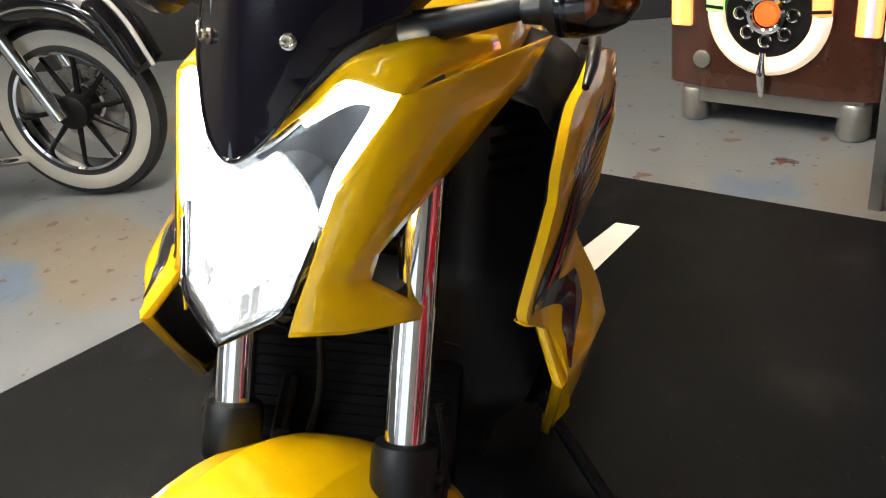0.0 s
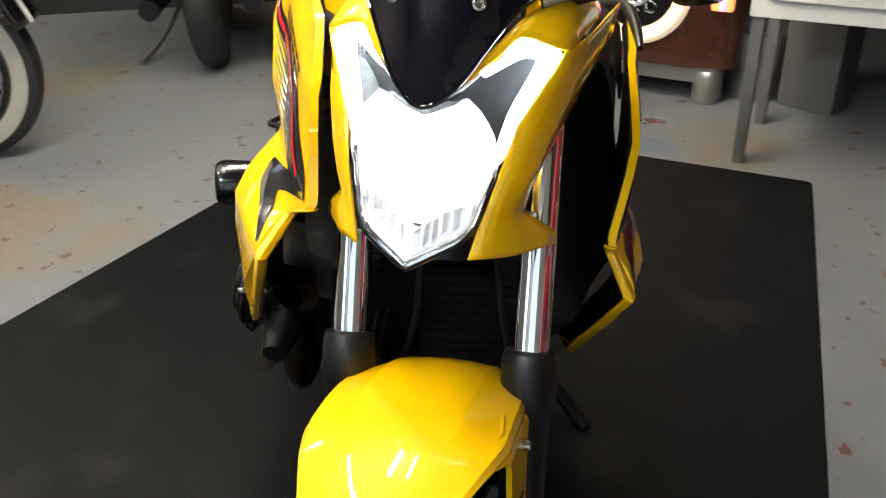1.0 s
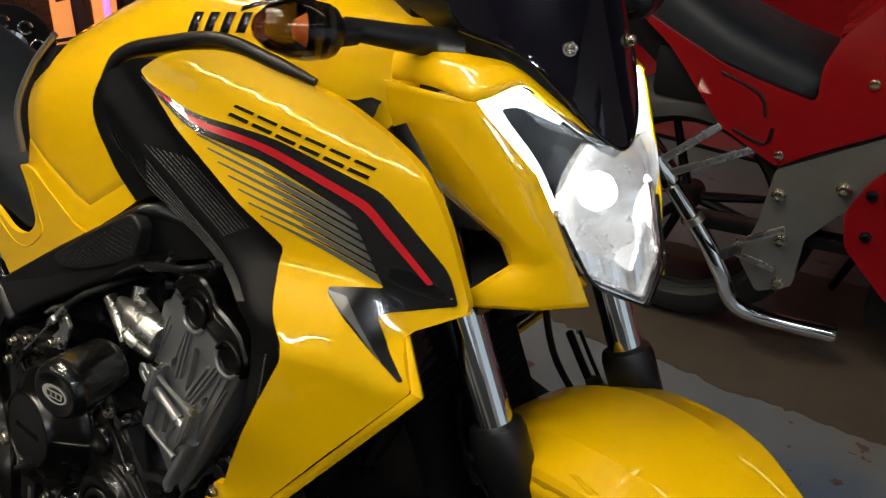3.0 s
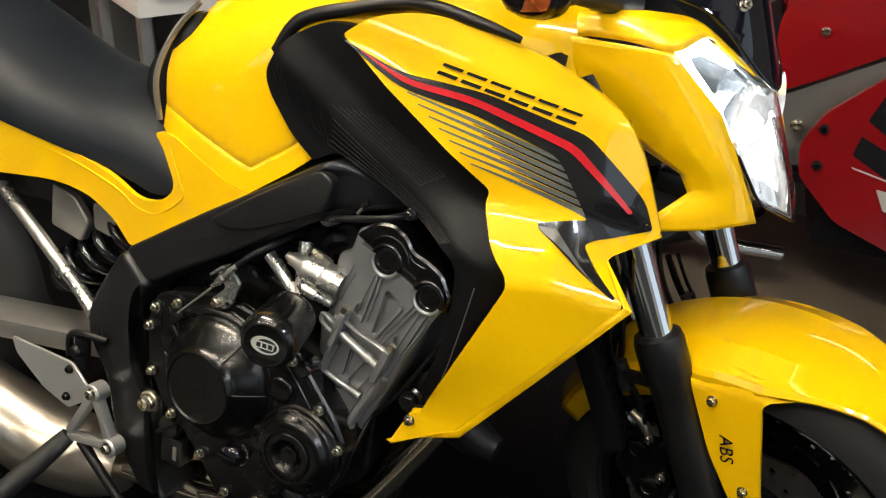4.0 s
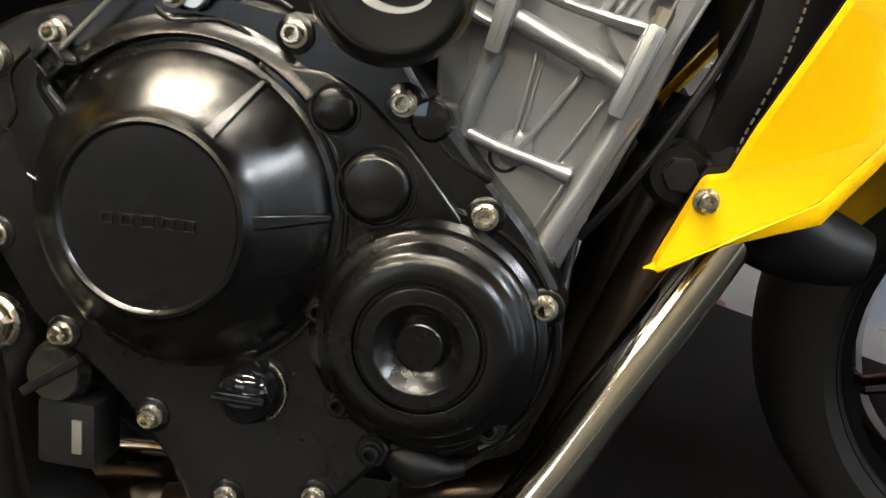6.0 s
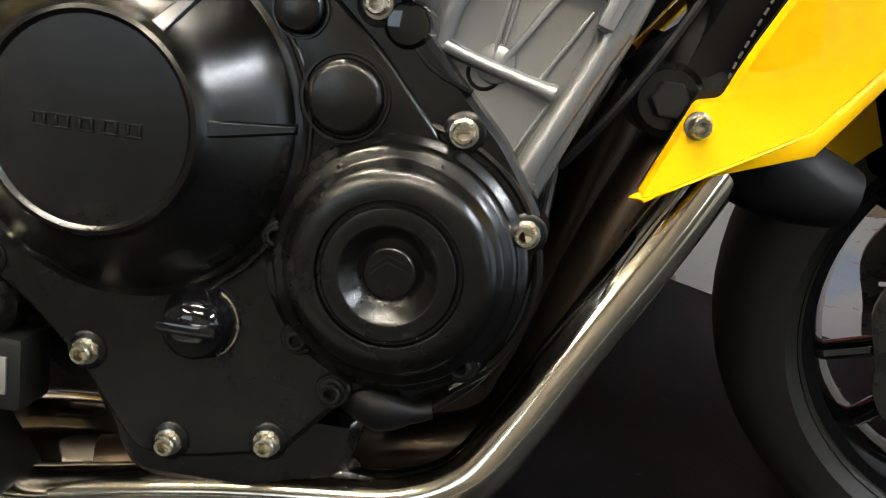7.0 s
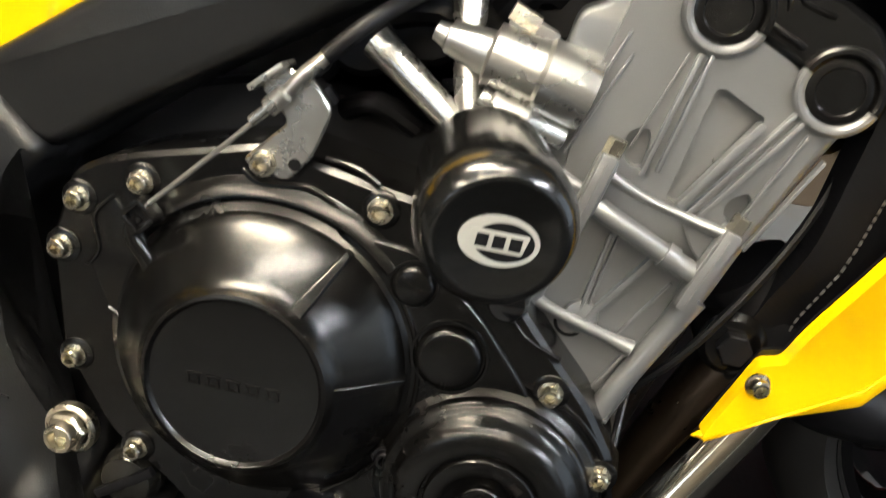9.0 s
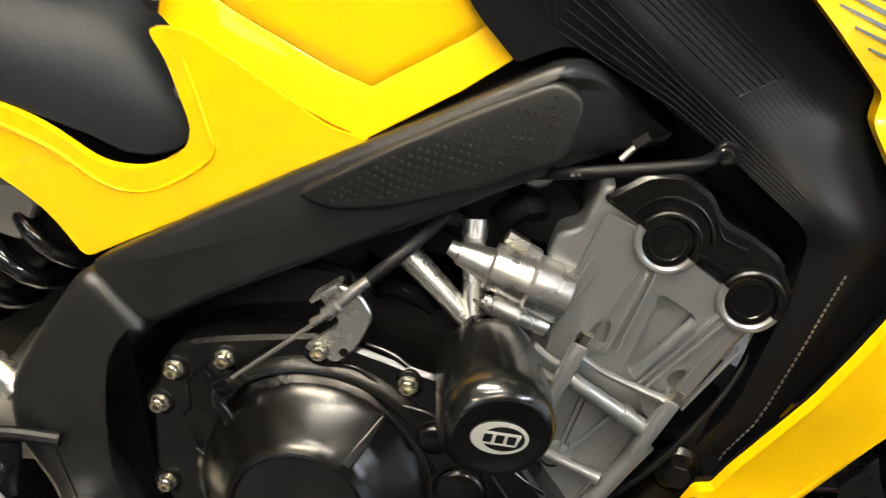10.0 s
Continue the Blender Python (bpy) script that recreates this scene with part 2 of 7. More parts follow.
def thing(name, label, category, m=None, group="", kind=""):
    ob = new(name)
    ob.empty_display_size = 0.05
    if m is not None:
        ob.matrix_basis = m
    return tagged(ob, label, category, group, kind)


def rounded(pts, r=0.01, n=4):
    """A closed outline with its corners rounded; a point may carry its own radius as a third number."""
    out = []
    k = len(pts)
    for i in range(k):
        p = Vector(pts[i][:2])
        rr = pts[i][2] if len(pts[i]) > 2 else r
        a, b = Vector(pts[i - 1][:2]) - p, Vector(pts[(i + 1) % k][:2]) - p
        d = min(rr, a.length * 0.45, b.length * 0.45)
        if d < 1e-5:
            out.append(tuple(p))
            continue
        a, b = p + a.normalized() * d, p + b.normalized() * d
        for j in range(n + 1):
            t = j / n
            q = a * (1 - t) ** 2 + p * 2 * t * (1 - t) + b * t * t
            out.append((q.x, q.y))
    return out


def prism(outline, lo, hi, chamfer=0.0):
    """An outline in x, y raised from lo to hi, with a chamfered upper edge."""
    bm = bmesh.new()
    k = len(outline)
    rings = [[bm.verts.new((x, y, lo)) for x, y in outline]]
    if chamfer:
        rings.append([bm.verts.new((x, y, hi - chamfer)) for x, y in outline])
        top = []
        for i in range(k):
            a, p, b = Vector(outline[i - 1]), Vector(outline[i]), Vector(outline[(i + 1) % k])
            t = (b - a).normalized()
            nrm = Vector((-t.y, t.x))
            area = sum(outline[j - 1][0] * outline[j][1] - outline[j][0] * outline[j - 1][1] for j in range(k))
            q = p + nrm * chamfer * (1 if area > 0 else -1)
            top.append(bm.verts.new((q.x, q.y, hi)))
        rings.append(top)
    else:
        rings.append([bm.verts.new((x, y, hi)) for x, y in outline])
    for r0, r1 in zip(rings, rings[1:]):
        for i in range(k):
            bm.faces.new((r0[i - 1], r0[i], r1[i], r1[i - 1]))
    bm.faces.new(rings[-1])
    bm.faces.new(rings[0][::-1])
    return bm


def soft_prism(outline, lo, hi, r, n=4):
    """An outline in x, y raised from lo to hi, with its upper edge rounded over by r."""
    k = len(outline)
    area = sum(outline[j - 1][0] * outline[j][1] - outline[j][0] * outline[j - 1][1] for j in range(k))
    way = 1 if area > 0 else -1
    inward = []
    for i in range(k):
        t = (Vector(outline[(i + 1) % k]) - Vector(outline[i - 1])).normalized()
        inward.append(Vector((-t.y, t.x)) * way)
    rings = [[(x, y, lo) for x, y in outline]]
    for j in range(n + 1):
        a = math.pi / 2 * j / n
        rings.append([(x + v.x * r * (1 - math.cos(a)), y + v.y * r * (1 - math.cos(a)), hi - r + r * math.sin(a)) for (x, y), v in zip(outline, inward)])
    return loft(rings)


def pierced(outline, holes, lo, hi):
    """A flat plate from lo to hi with openings through it."""
    bm = bmesh.new()
    edges = []
    for loop in [outline] + holes:
        vs = [bm.verts.new((x, y, lo)) for x, y in loop]
        edges += [bm.edges.new((vs[i - 1], vs[i])) for i in range(len(vs))]
    bmesh.ops.triangle_fill(bm, use_beauty=True, edges=edges)
    up = bmesh.ops.extrude_face_region(bm, geom=bm.faces[:])
    for v in up["geom"]:
        if isinstance(v, bmesh.types.BMVert):
            v.co.z = hi
    return bm


def lathe(profile, seg=48, centre=(0, 0)):
    """A turned form about z from (radius, height) pairs."""
    bm = bmesh.new()
    rings = []
    for r, z in profile:
        if r < 1e-5:
            rings.append([bm.verts.new((centre[0], centre[1], z))])
        else:
            rings.append([bm.verts.new((centre[0] + r * math.cos(2 * math.pi * i / seg), centre[1] + r * math.sin(2 * math.pi * i / seg), z)) for i in range(seg)])
    for a, b in zip(rings, rings[1:]):
        for i in range(seg):
            j = (i + 1) % seg
            f = [a[i % len(a)], a[j % len(a)], b[j % len(b)], b[i % len(b)]]
            f = list(dict.fromkeys(f))
            if len(f) > 2:
                bm.faces.new(f)
    return bm


def smooth_line(pts, n=6):
    """A smooth line through points (Catmull-Rom)."""
    pts = [Vector(p) for p in pts]
    out = []
    for i in range(len(pts) - 1):
        p0, p1, p2, p3 = pts[max(i - 1, 0)], pts[i], pts[i + 1], pts[min(i + 2, len(pts) - 1)]
        for j in range(n):
            t = j / n
            out.append(0.5 * (2 * p1 + (p2 - p0) * t + (2 * p0 - 5 * p1 + 4 * p2 - p3) * t * t + (3 * p1 - p0 - 3 * p2 + p3) * t ** 3))
    return out + [pts[-1]]


def sweep(pts, radius, seg=16, n=6, flat=1.0, bm=None):
    """A round bar along a smooth line; radius is one number or one for each point."""
    radii = radius if isinstance(radius, (list, tuple)) else [radius] * len(pts)
    line = smooth_line(pts, n) if n else [Vector(p) for p in pts]
    steps = n or 1
    bm = bm or bmesh.new()
    up = Vector((0.21, 0.35, 0.91)).normalized()
    rings = []
    for i, p in enumerate(line):
        t = (line[min(i + 1, len(line) - 1)] - line[max(i - 1, 0)]).normalized()
        s = t.cross(up)
        s = (s if s.length > 1e-4 else t.cross(Vector((1, 0, 0)))).normalized()
        up = s.cross(t).normalized()
        f = i / steps
        k = min(int(f), len(radii) - 2)
        r = radii[k] + (radii[k + 1] - radii[k]) * (f - k)
        rings.append([bm.verts.new(p + s * r * math.cos(2 * math.pi * j / seg) + up * r * flat * math.sin(2 * math.pi * j / seg)) for j in range(seg)])
    for a, b in zip(rings, rings[1:]):
        for j in range(seg):
            bm.faces.new((a[j - 1], a[j], b[j], b[j - 1]))
    bm.faces.new(rings[0][::-1])
    bm.faces.new(rings[-1])
    return bm


def drape(outline, place, cell=0.02, thick=0.0):
    """A sheet cut to an outline in two plane numbers and laid on the surface place(a, b); thick: a shift vector for its back."""
    bm = bmesh.new()
    bm.faces.new([bm.verts.new((a, b, 0)) for a, b in outline])
    lo = [min(p[k] for p in outline) for k in (0, 1)]
    hi = [max(p[k] for p in outline) for k in (0, 1)]
    for k in (0, 1):
        c = lo[k] + cell
        while c < hi[k] - 1e-4:
            co, no = [0, 0, 0], [0, 0, 0]
            co[k], no[k] = c, 1
            bmesh.ops.bisect_plane(bm, geom=bm.verts[:] + bm.edges[:] + bm.faces[:], plane_co=co, plane_no=no)
            c += cell
    bmesh.ops.triangulate(bm, faces=[f for f in bm.faces if len(f.verts) > 4])
    for v in bm.verts:
        v.co = place(v.co.x, v.co.y)
    if thick:
        ext = bmesh.ops.extrude_face_region(bm, geom=bm.faces[:])
        for v in ext["geom"]:
            if isinstance(v, bmesh.types.BMVert):
                v.co += Vector(thick)
    return bm


def loft(rings, closed=True, caps=True):
    bm = bmesh.new()
    rows = [[bm.verts.new(p) for p in r] for r in rings]
    for a, b in zip(rows, rows[1:]):
        k = len(a)
        for i in range(k if closed else k - 1):
            j = (i + 1) % k
            bm.faces.new((a[i], a[j], b[j], b[i]))
    if caps and closed:
        bm.faces.new(rows[0][::-1])
        bm.faces.new(rows[-1])
    return bm


def block(sx, sy, sz, at=(0, 0, 0), bevel=0.0, m=None):
    bm = bmesh.new()
    bmesh.ops.create_cube(bm, size=1)
    for v in bm.verts:
        v.co = Vector((v.co.x * sx, v.co.y * sy, v.co.z * sz))
    if bevel:
        bmesh.ops.bevel(bm, geom=bm.edges[:], offset=bevel, segments=2, profile=0.6, affect="EDGES")
    if m is not None:
        bmesh.ops.transform(bm, matrix=m, verts=bm.verts)
    for v in bm.verts:
        v.co += Vector(at)
    return bm


def bar(a, b, w, h, bevel=0.0):
    """A squared bar from a to b."""
    a, b = Vector(a), Vector(b)
    m = (b - a).to_track_quat("Z", "Y").to_matrix().to_4x4()
    bm = block(w, h, (b - a).length, bevel=bevel, m=m)
    for v in bm.verts:
        v.co += (a + b) / 2
    return bm


def joined(*bms):
    out = bmesh.new()
    for b in bms:
        me = bpy.data.meshes.new("tmp")
        b.to_mesh(me)
        b.free()
        out.from_mesh(me)
        bpy.data.meshes.remove(me)
    return out


def word(text, size):
    """Raised letters as a mesh, centred."""
    cu = bpy.data.curves.new("letters", "FONT")
    cu.body, cu.size, cu.extrude = text, size, 0.0003
    cu.align_x, cu.align_y = "CENTER", "CENTER"
    ob = new("letters", cu)
    me = bpy.data.meshes.new_from_object(ob)
    bpy.data.objects.remove(ob)
    bpy.data.curves.remove(cu)
    me.materials.clear()
    return me


def bolt_mesh(name, r, h, mat, flange=1.3):
    """A socket-head bolt with a washer and a real socket."""
    bm = lathe([(r * flange, 0), (r * flange, h * 0.18), (r * 1.02, h * 0.24), (r, h * 0.85), (r * 0.86, h), (r * 0.60, h), (r * 0.58, h * 0.1), (0, h * 0.1)], 20)
    return finish(bm, name, mat, 30)

# ---------------------------------------------------------------- the yellow motorcycle
LEAN = pose(0, 0, 0, -8)
RAKE = radians(25.5)
AXLE = Vector((0, 0, 0.30))
STEM = Vector((-math.sin(RAKE), 0, math.cos(RAKE)))
AHEAD = Vector((math.cos(RAKE), 0, math.sin(RAKE)))
PIVOT = AXLE + STEM * 0.33 - AHEAD * 0.035
STEER = Matrix.Translation(PIVOT) @ Matrix.Rotation(radians(-22), 4, STEM) @ Matrix.Translation(-PIVOT)
EN = Vector((-0.146, -1, 0.11)).normalized()
EU = Vector((1, -0.146, 0)).normalized()
EV = EN.cross(EU)
EO = Vector((-0.65, -0.2466, 0.45))
ENG = Matrix((( EU.x, EV.x, EN.x, EO.x), (EU.y, EV.y, EN.y, EO.y), (EU.z, EV.z, EN.z, EO.z), (0, 0, 0, 1)))
MID = 0.009
LEFT = Matrix.Translation((0, 0, 0.515)) @ Matrix.Rotation(radians(-9), 4, "X") @ Matrix.Translation((0, 0, -0.515))

bike = thing("motorcycle", "yellow naked motorcycle with its headlight on, leaning on its stand", "motorcycle", LEAN)


def between(z, zs, vs):
    for i in range(len(zs) - 1):
        if z <= zs[i + 1]:
            t = max(0.0, (z - zs[i]) / (zs[i + 1] - zs[i]))
            return vs[i] + (vs[i + 1] - vs[i]) * t
    return vs[-1]


def along(s, y=0.0, fwd=0.0):
    return AXLE + STEM * s + AHEAD * fwd + Vector((0, y, 0))


# ---- front wheel
def wheel_parts(root, m, tyre_r, width, rim_r, spokes=5, mat=GLOSS, disc=True, name="front_wheel"):
    """A cast wheel about the y axis of m: tyre, rim, hub, spokes, discs."""
    turn = m @ pose(0, 0, 0, 90)
    prof = []
    n = 14
    crown = tyre_r - rim_r - 0.012
    for i in range(n + 1):
        a = math.pi * i / n
        prof.append((rim_r + 0.012 + crown * math.sin(a) ** 0.75, width / 2 * math.cos(a)))
    prof.append((rim_r - 0.002, -width * 0.36))
    prof.append((rim_r - 0.002, width * 0.36))
    prof.append(prof[0])
    wheel = part(name, lathe(prof, 72), RUBBER, root, "black rubber tyre on a cast wheel", turn)
    rim = part("rim", lathe([(rim_r + 0.008, width * 0.40), (rim_r + 0.006, width * 0.34), (rim_r - 0.012, width * 0.30), (rim_r - 0.02, width * 0.12), (rim_r - 0.02, -width * 0.12),
                             (rim_r - 0.012, -width * 0.30), (rim_r + 0.006, -width * 0.34), (rim_r + 0.008, -width * 0.40), (rim_r + 0.001, -width * 0.40), (rim_r + 0.001, width * 0.40), (rim_r + 0.008, width * 0.40)], 72), mat, wheel, "gloss black rim")
    part("hub", lathe([(0, 0.05), (0.022, 0.05), (0.03, 0.04), (0.034, 0.0), (0.03, -0.04), (0.022, -0.05), (0, -0.05)], 32), mat, wheel)
    for k in range(spokes):
        for side in (-1, 1):
            a = 2 * math.pi * k / spokes + side * 0.13
            b = 2 * math.pi * k / spokes + side * 0.20
            p = (0.028 * math.cos(a), 0.028 * math.sin(a), 0)
            q = ((rim_r - 0.018) * math.cos(b), (rim_r - 0.018) * math.sin(b), 0)
            part("spoke", sweep([p, q], [0.013, 0.009], 10, 0, 1.4), mat, wheel)
    if disc:
        for side in (-1, 1):
            z = side * 0.052
            d = part("brake_disc", disc_mesh(), DISC, wheel, "drilled steel brake disc", Matrix.Translation((0, 0, z)))
            part("disc_carrier", lathe([(0.03, 0.004), (0.075, 0.004), (0.105, 0.002), (0.105, -0.002), (0.075, -0.004), (0.03, -0.004), (0.03, 0.004)], 40), mat, d)
    return wheel


def disc_mesh():
    """A drilled disc with a wavy edge."""
    bm = bmesh.new()
    seg, rows = 120, [0.108, 0.118, 0.126, 0.134, 0.142, 0.158]
    grid = []
    for z in (0.0025, -0.0025):
        for r in rows:
            grid.append([bm.verts.new(((r + (0.0035 * math.cos(10 * 2 * math.pi * i / seg) if r == rows[-1] else 0)) * math.cos(2 * math.pi * i / seg),
                                       (r + (0.0035 * math.cos(10 * 2 * math.pi * i / seg) if r == rows[-1] else 0)) * math.sin(2 * math.pi * i / seg), z)) for i in range(seg)])
    n = len(rows)
    hole = {(1, 0), (3, 4), (2, 8)}
    for s in (0, n):
        for k in range(n - 1):
            for i in range(seg):
                if (k, i % 12) in hole:
                    continue
                bm.faces.new((grid[s + k][i - 1], grid[s + k][i], grid[s + k + 1][i], grid[s + k + 1][i - 1]))
    for i in range(seg):
        bm.faces.new((grid[0][i - 1], grid[0][i], grid[n][i], grid[n][i - 1]))
        bm.faces.new((grid[n - 1][i - 1], grid[n - 1][i], grid[2 * n - 1][i], grid[2 * n - 1][i - 1]))
    return bm


HUB = AXLE - STEM * 0.010
wheel_parts(bike, STEER @ Matrix.Translation(HUB + Vector((0, MID, 0))), 0.290, 0.125, 0.214)

# ---- fork
BOLT6 = bolt_mesh("bolt", 0.0052, 0.0075, STEEL)
BOLT_DARK = bolt_mesh("dark_bolt", 0.0050, 0.006, DARK)
BOLT_SMALL = bolt_mesh("small_bolt", 0.0042, 0.004, STEEL)
for side in (-1, 1):
    y = MID - 0.004 + side * 0.106
    part("fork_tube", sweep([along(0.30, y), along(0.48, y), along(0.655, y)], 0.0205, 32, 1), CHROME, bike, "polished chrome fork tube", STEER)
    part("fork_sleeve", sweep([along(0.60, y), along(0.655, y)], 0.0212, 24, 1), BLACK, bike, "black upper fork sleeve", STEER)
    part("fork_leg", sweep([along(-0.035, y), along(-0.02, y), along(0.02, y), along(0.20, y), along(0.265, y), along(0.272, y), along(0.318, y), along(0.328, y), along(0.331, y)],
                                 [0.018, 0.026, 0.027, 0.0255, 0.0265, 0.031, 0.0315, 0.029, 0.022], 28, 0), BLACK, bike, "black fork lower leg", STEER, angle=50)
    cal = [(0.0, -0.022), (0.06, -0.03), (0.105, -0.022), (0.11, 0.01), (0.09, 0.036), (0.02, 0.036), (-0.005, 0.015)]
    cy = MID + side * 0.075
    face = Matrix.Translation(along(0.075, cy, -0.075)) @ Matrix((( STEM.x, AHEAD.x, 0, 0), (0, 0, 1, 0), (STEM.z, AHEAD.z, 0, 0), (0, 0, 0, 1)))
    c = part("brake_caliper", prism(rounded(cal, 0.012), -0.035, 0.035, 0.006), CASE, bike, "black brake caliper", STEER @ face)
    for u, v in ((0.02, 0.0), (0.08, 0.0)):
        for f in (-1, 1):
            part("piston_cap", lathe([(0.017, 0.03), (0.017, 0.039), (0.014, 0.041), (0.009, 0.041), (0.008, 0.039), (0, 0.039)], 24, (u, v)), CASE, c, "", pose(0, 0, 0, 0 if f > 0 else 180))
            part("bolt", BOLT6, None, c, "", pose(0, 0, 0, 0 if f > 0 else 180) @ Matrix.Translation((u + 0.018, f * (v + 0.022), 0.035)))
    part("caliper_pin", sweep([(-0.012, 0.024, side * 0.022), (0.112, 0.024, side * 0.022)], 0.0055, 12, 1), STEEL, c)
    part("bleed_nipple", sweep([(0.105, -0.005, side * 0.02), (0.128, -0.012, side * 0.024)], [0.0055, 0.0035], 10, 1), STEEL, c)
    part("hose_union", sweep([(0.096, 0.018, side * 0.030), (0.118, 0.020, side * 0.034), (0.138, 0.006, side * 0.034)], [0.007, 0.007, 0.0055], 12, 2), STEEL, c)
    part("brake_hose", sweep([along(0.16, cy + side * 0.01, -0.07), along(0.24, cy + side * 0.012, -0.085), along(0.34, cy - side * 0.02, -0.075), along(0.46, cy - side * 0.03, -0.04)], 0.0045, 10), DARK, bike, "", STEER)
for side in (-1, 1):
    y = MID + side * 0.103
    hose = [(-0.222, y - side * 0.01, 0.580), (-0.203, y, 0.534), (-0.179, y, 0.505), (-0.150, y, 0.478), (-0.140, y, 0.43), (-0.145, y - side * 0.01, 0.395)]
    part("brake_hose", sweep(hose, 0.0052, 10), DARK, bike, "black brake hose", STEER)
    part("sensor_lead", sweep([(x + 0.010, yy + side * 0.008, z + 0.004) for x, yy, z in hose], 0.0028, 8), DARK, bike, "", STEER)
    clip = part("hose_clip", bar((-0.190, y + side * 0.004, 0.510), (-0.105, y + side * 0.004, 0.526), 0.012, 0.014, 0.003), BLACK, bike, "black hose clip on the fork leg", STEER)
    part("clip_band", sweep([(-0.186, y, 0.525), (-0.168, y, 0.490)], 0.0105, 12, 1), RUBBER, clip)
    part("clip_bolt", BOLT_SMALL, None, clip, "", Matrix.Translation((-0.128, y + side * 0.011, 0.522)) @ pose(0, 0, 0, 90 if side < 0 else -90))
for s, hgt in ((0.475, 0.038), (0.645, 0.03)):
    part("triple_clamp", bar(along(s, MID - 0.112), along(s, MID + 0.104), 0.065, hgt * 0.8, 0.008), FRAME, bike, "black fork clamp", STEER)
part("steering_stem", sweep([along(0.46, MID, -0.035), along(0.655, MID, -0.035)], 0.026, 20, 1), FRAME, bike, "", STEER)
part("handlebar", sweep([along(0.86, MID - 0.35, -0.10), along(0.87, MID - 0.2, -0.06), along(0.84, MID - 0.07, -0.02), along(0.84, MID + 0.07, -0.02), along(0.87, MID + 0.2, -0.06), along(0.86, MID + 0.35, -0.10)], 0.013, 14), FRAME, bike, "black tubular handlebar", STEER)
for side in (-1, 1):
    part("bar_riser", bar(along(0.64, MID + side * 0.05, -0.03), along(0.85, MID + side * 0.05, -0.02), 0.03, 0.03, 0.006), FRAME, bike, "", STEER)
    part("handlebar_grip", sweep([along(0.868, MID + side * 0.24, -0.07), along(0.86, MID + side * 0.37, -0.105)], 0.018, 16, 1), RUBBER, bike, "", STEER)

# ---- front mudguard
ring_rows = []
for i in range(61):
    a = radians(14 + 148 * i / 60)
    f = i / 60
    deg = 14 + 148 * f
    drop = between(deg, (90, 104, 120, 162), (0.0, 0.030, 0.040, 0.026))
    wide = between(deg, (14, 50, 60, 71, 80, 87, 91, 106, 162), (0.040, 0.052, 0.058, 0.072, 0.090, 0.101, 0.1055, 0.105, 0.078))
    k = between(deg, (14, 71, 80, 87, 92, 96), (0.28, 0.30, 0.48, 0.80, 1.0, 1.0))
    peak = 0.308 + 0.004 * math.sin(math.pi * f)
    prof = [(peak - (0.029 + drop) * k, wide * 1.02), (peak - 0.029 * k, wide * 1.012), (peak - 0.021 * k, wide * 0.970), (peak - 0.0040 * k, wide * 0.56), (peak - 0.0012 * k, wide * 0.28), (peak, 0)]
    prof = prof + [(r, -w) for r, w in prof[-2::-1]]
    ring_rows.append([(r * math.cos(a), MID + w, HUB.z + r * math.sin(a)) for r, w in prof])
guard = part("front_mudguard", loft(ring_rows, False, False), YELLOW, bike, "glossy yellow front mudguard", STEER, angle=13, thick=0.0035)
for side in (-1, 1):
    lug = rounded([(-0.094, 0.562, 0.004), (-0.088, 0.548, 0.006), (-0.046, 0.462, 0.01), (-0.005, 0.405, 0.008), (0.029, 0.398, 0.006), (0.036, 0.408, 0.006), (0.026, 0.436, 0.01), (-0.001, 0.556, 0.010), (0.004, 0.566, 0.006), (0.030, 0.574, 0.004), (0.0, 0.586, 0.004), (-0.045, 0.584, 0.004)], 0.008)
    br = part("mudguard_bracket", drape(lug, lambda a, b, s=side: Vector((a, MID + s * (0.1085 + 0.03 * (0.58 - b) - 0.75 * max(0.0, b + 0.35 * abs(a + 0.02) - 0.571)), b)), 0.008, (0, -side * 0.006, 0)), YELLOW, guard, "yellow side lug bolted to the fork leg", None, 0.0015)
    for x, z in ((-0.057, 0.538), (0.007, 0.430)):
        part("bolt", BOLT6, None, br, "", Matrix.Translation((x, MID + side * (0.1090 + 0.03 * (0.58 - z)), z)) @ pose(0, 0, 0, 90 if side < 0 else -90))
    way = 1 if side < 0 else -1
    part("lettering", word("ABS", 0.024), DECALBLACK, br, "black letters", Matrix.Translation((-0.026, MID + side * (0.1094 + 0.03 * (0.58 - 0.478)), 0.478)) @ pose(0, 0, 0, 90, 0, 0 if side < 0 else 180) @ pose(0, 0, 0, 0, 0, -76 * way))


HEAD = STEER @ Matrix.Translation((0, -0.002, 0.742)) @ Matrix.Rotation(radians(-4.5), 4, "X") @ Matrix.Translation((0, 0, -0.742))

# ---- headlight and cowl
def lens_x(y, z):
    return -0.049 - 0.46 * (z - 0.742) - 4.4 * y * y


HALF = [(0, 0.744, 0.004), (0.056, 0.773, 0.012), (0.071, 0.826, 0.02), (0.082, 0.870, 0.02), (0.115, 0.927, 0.008), (0.078, 0.942, 0.012), (0.030, 0.900, 0.01), (0, 0.886, 0.01)]


def both(half):
    return half + [(-p[0], *p[1:]) for p in half[-2:0:-1]]


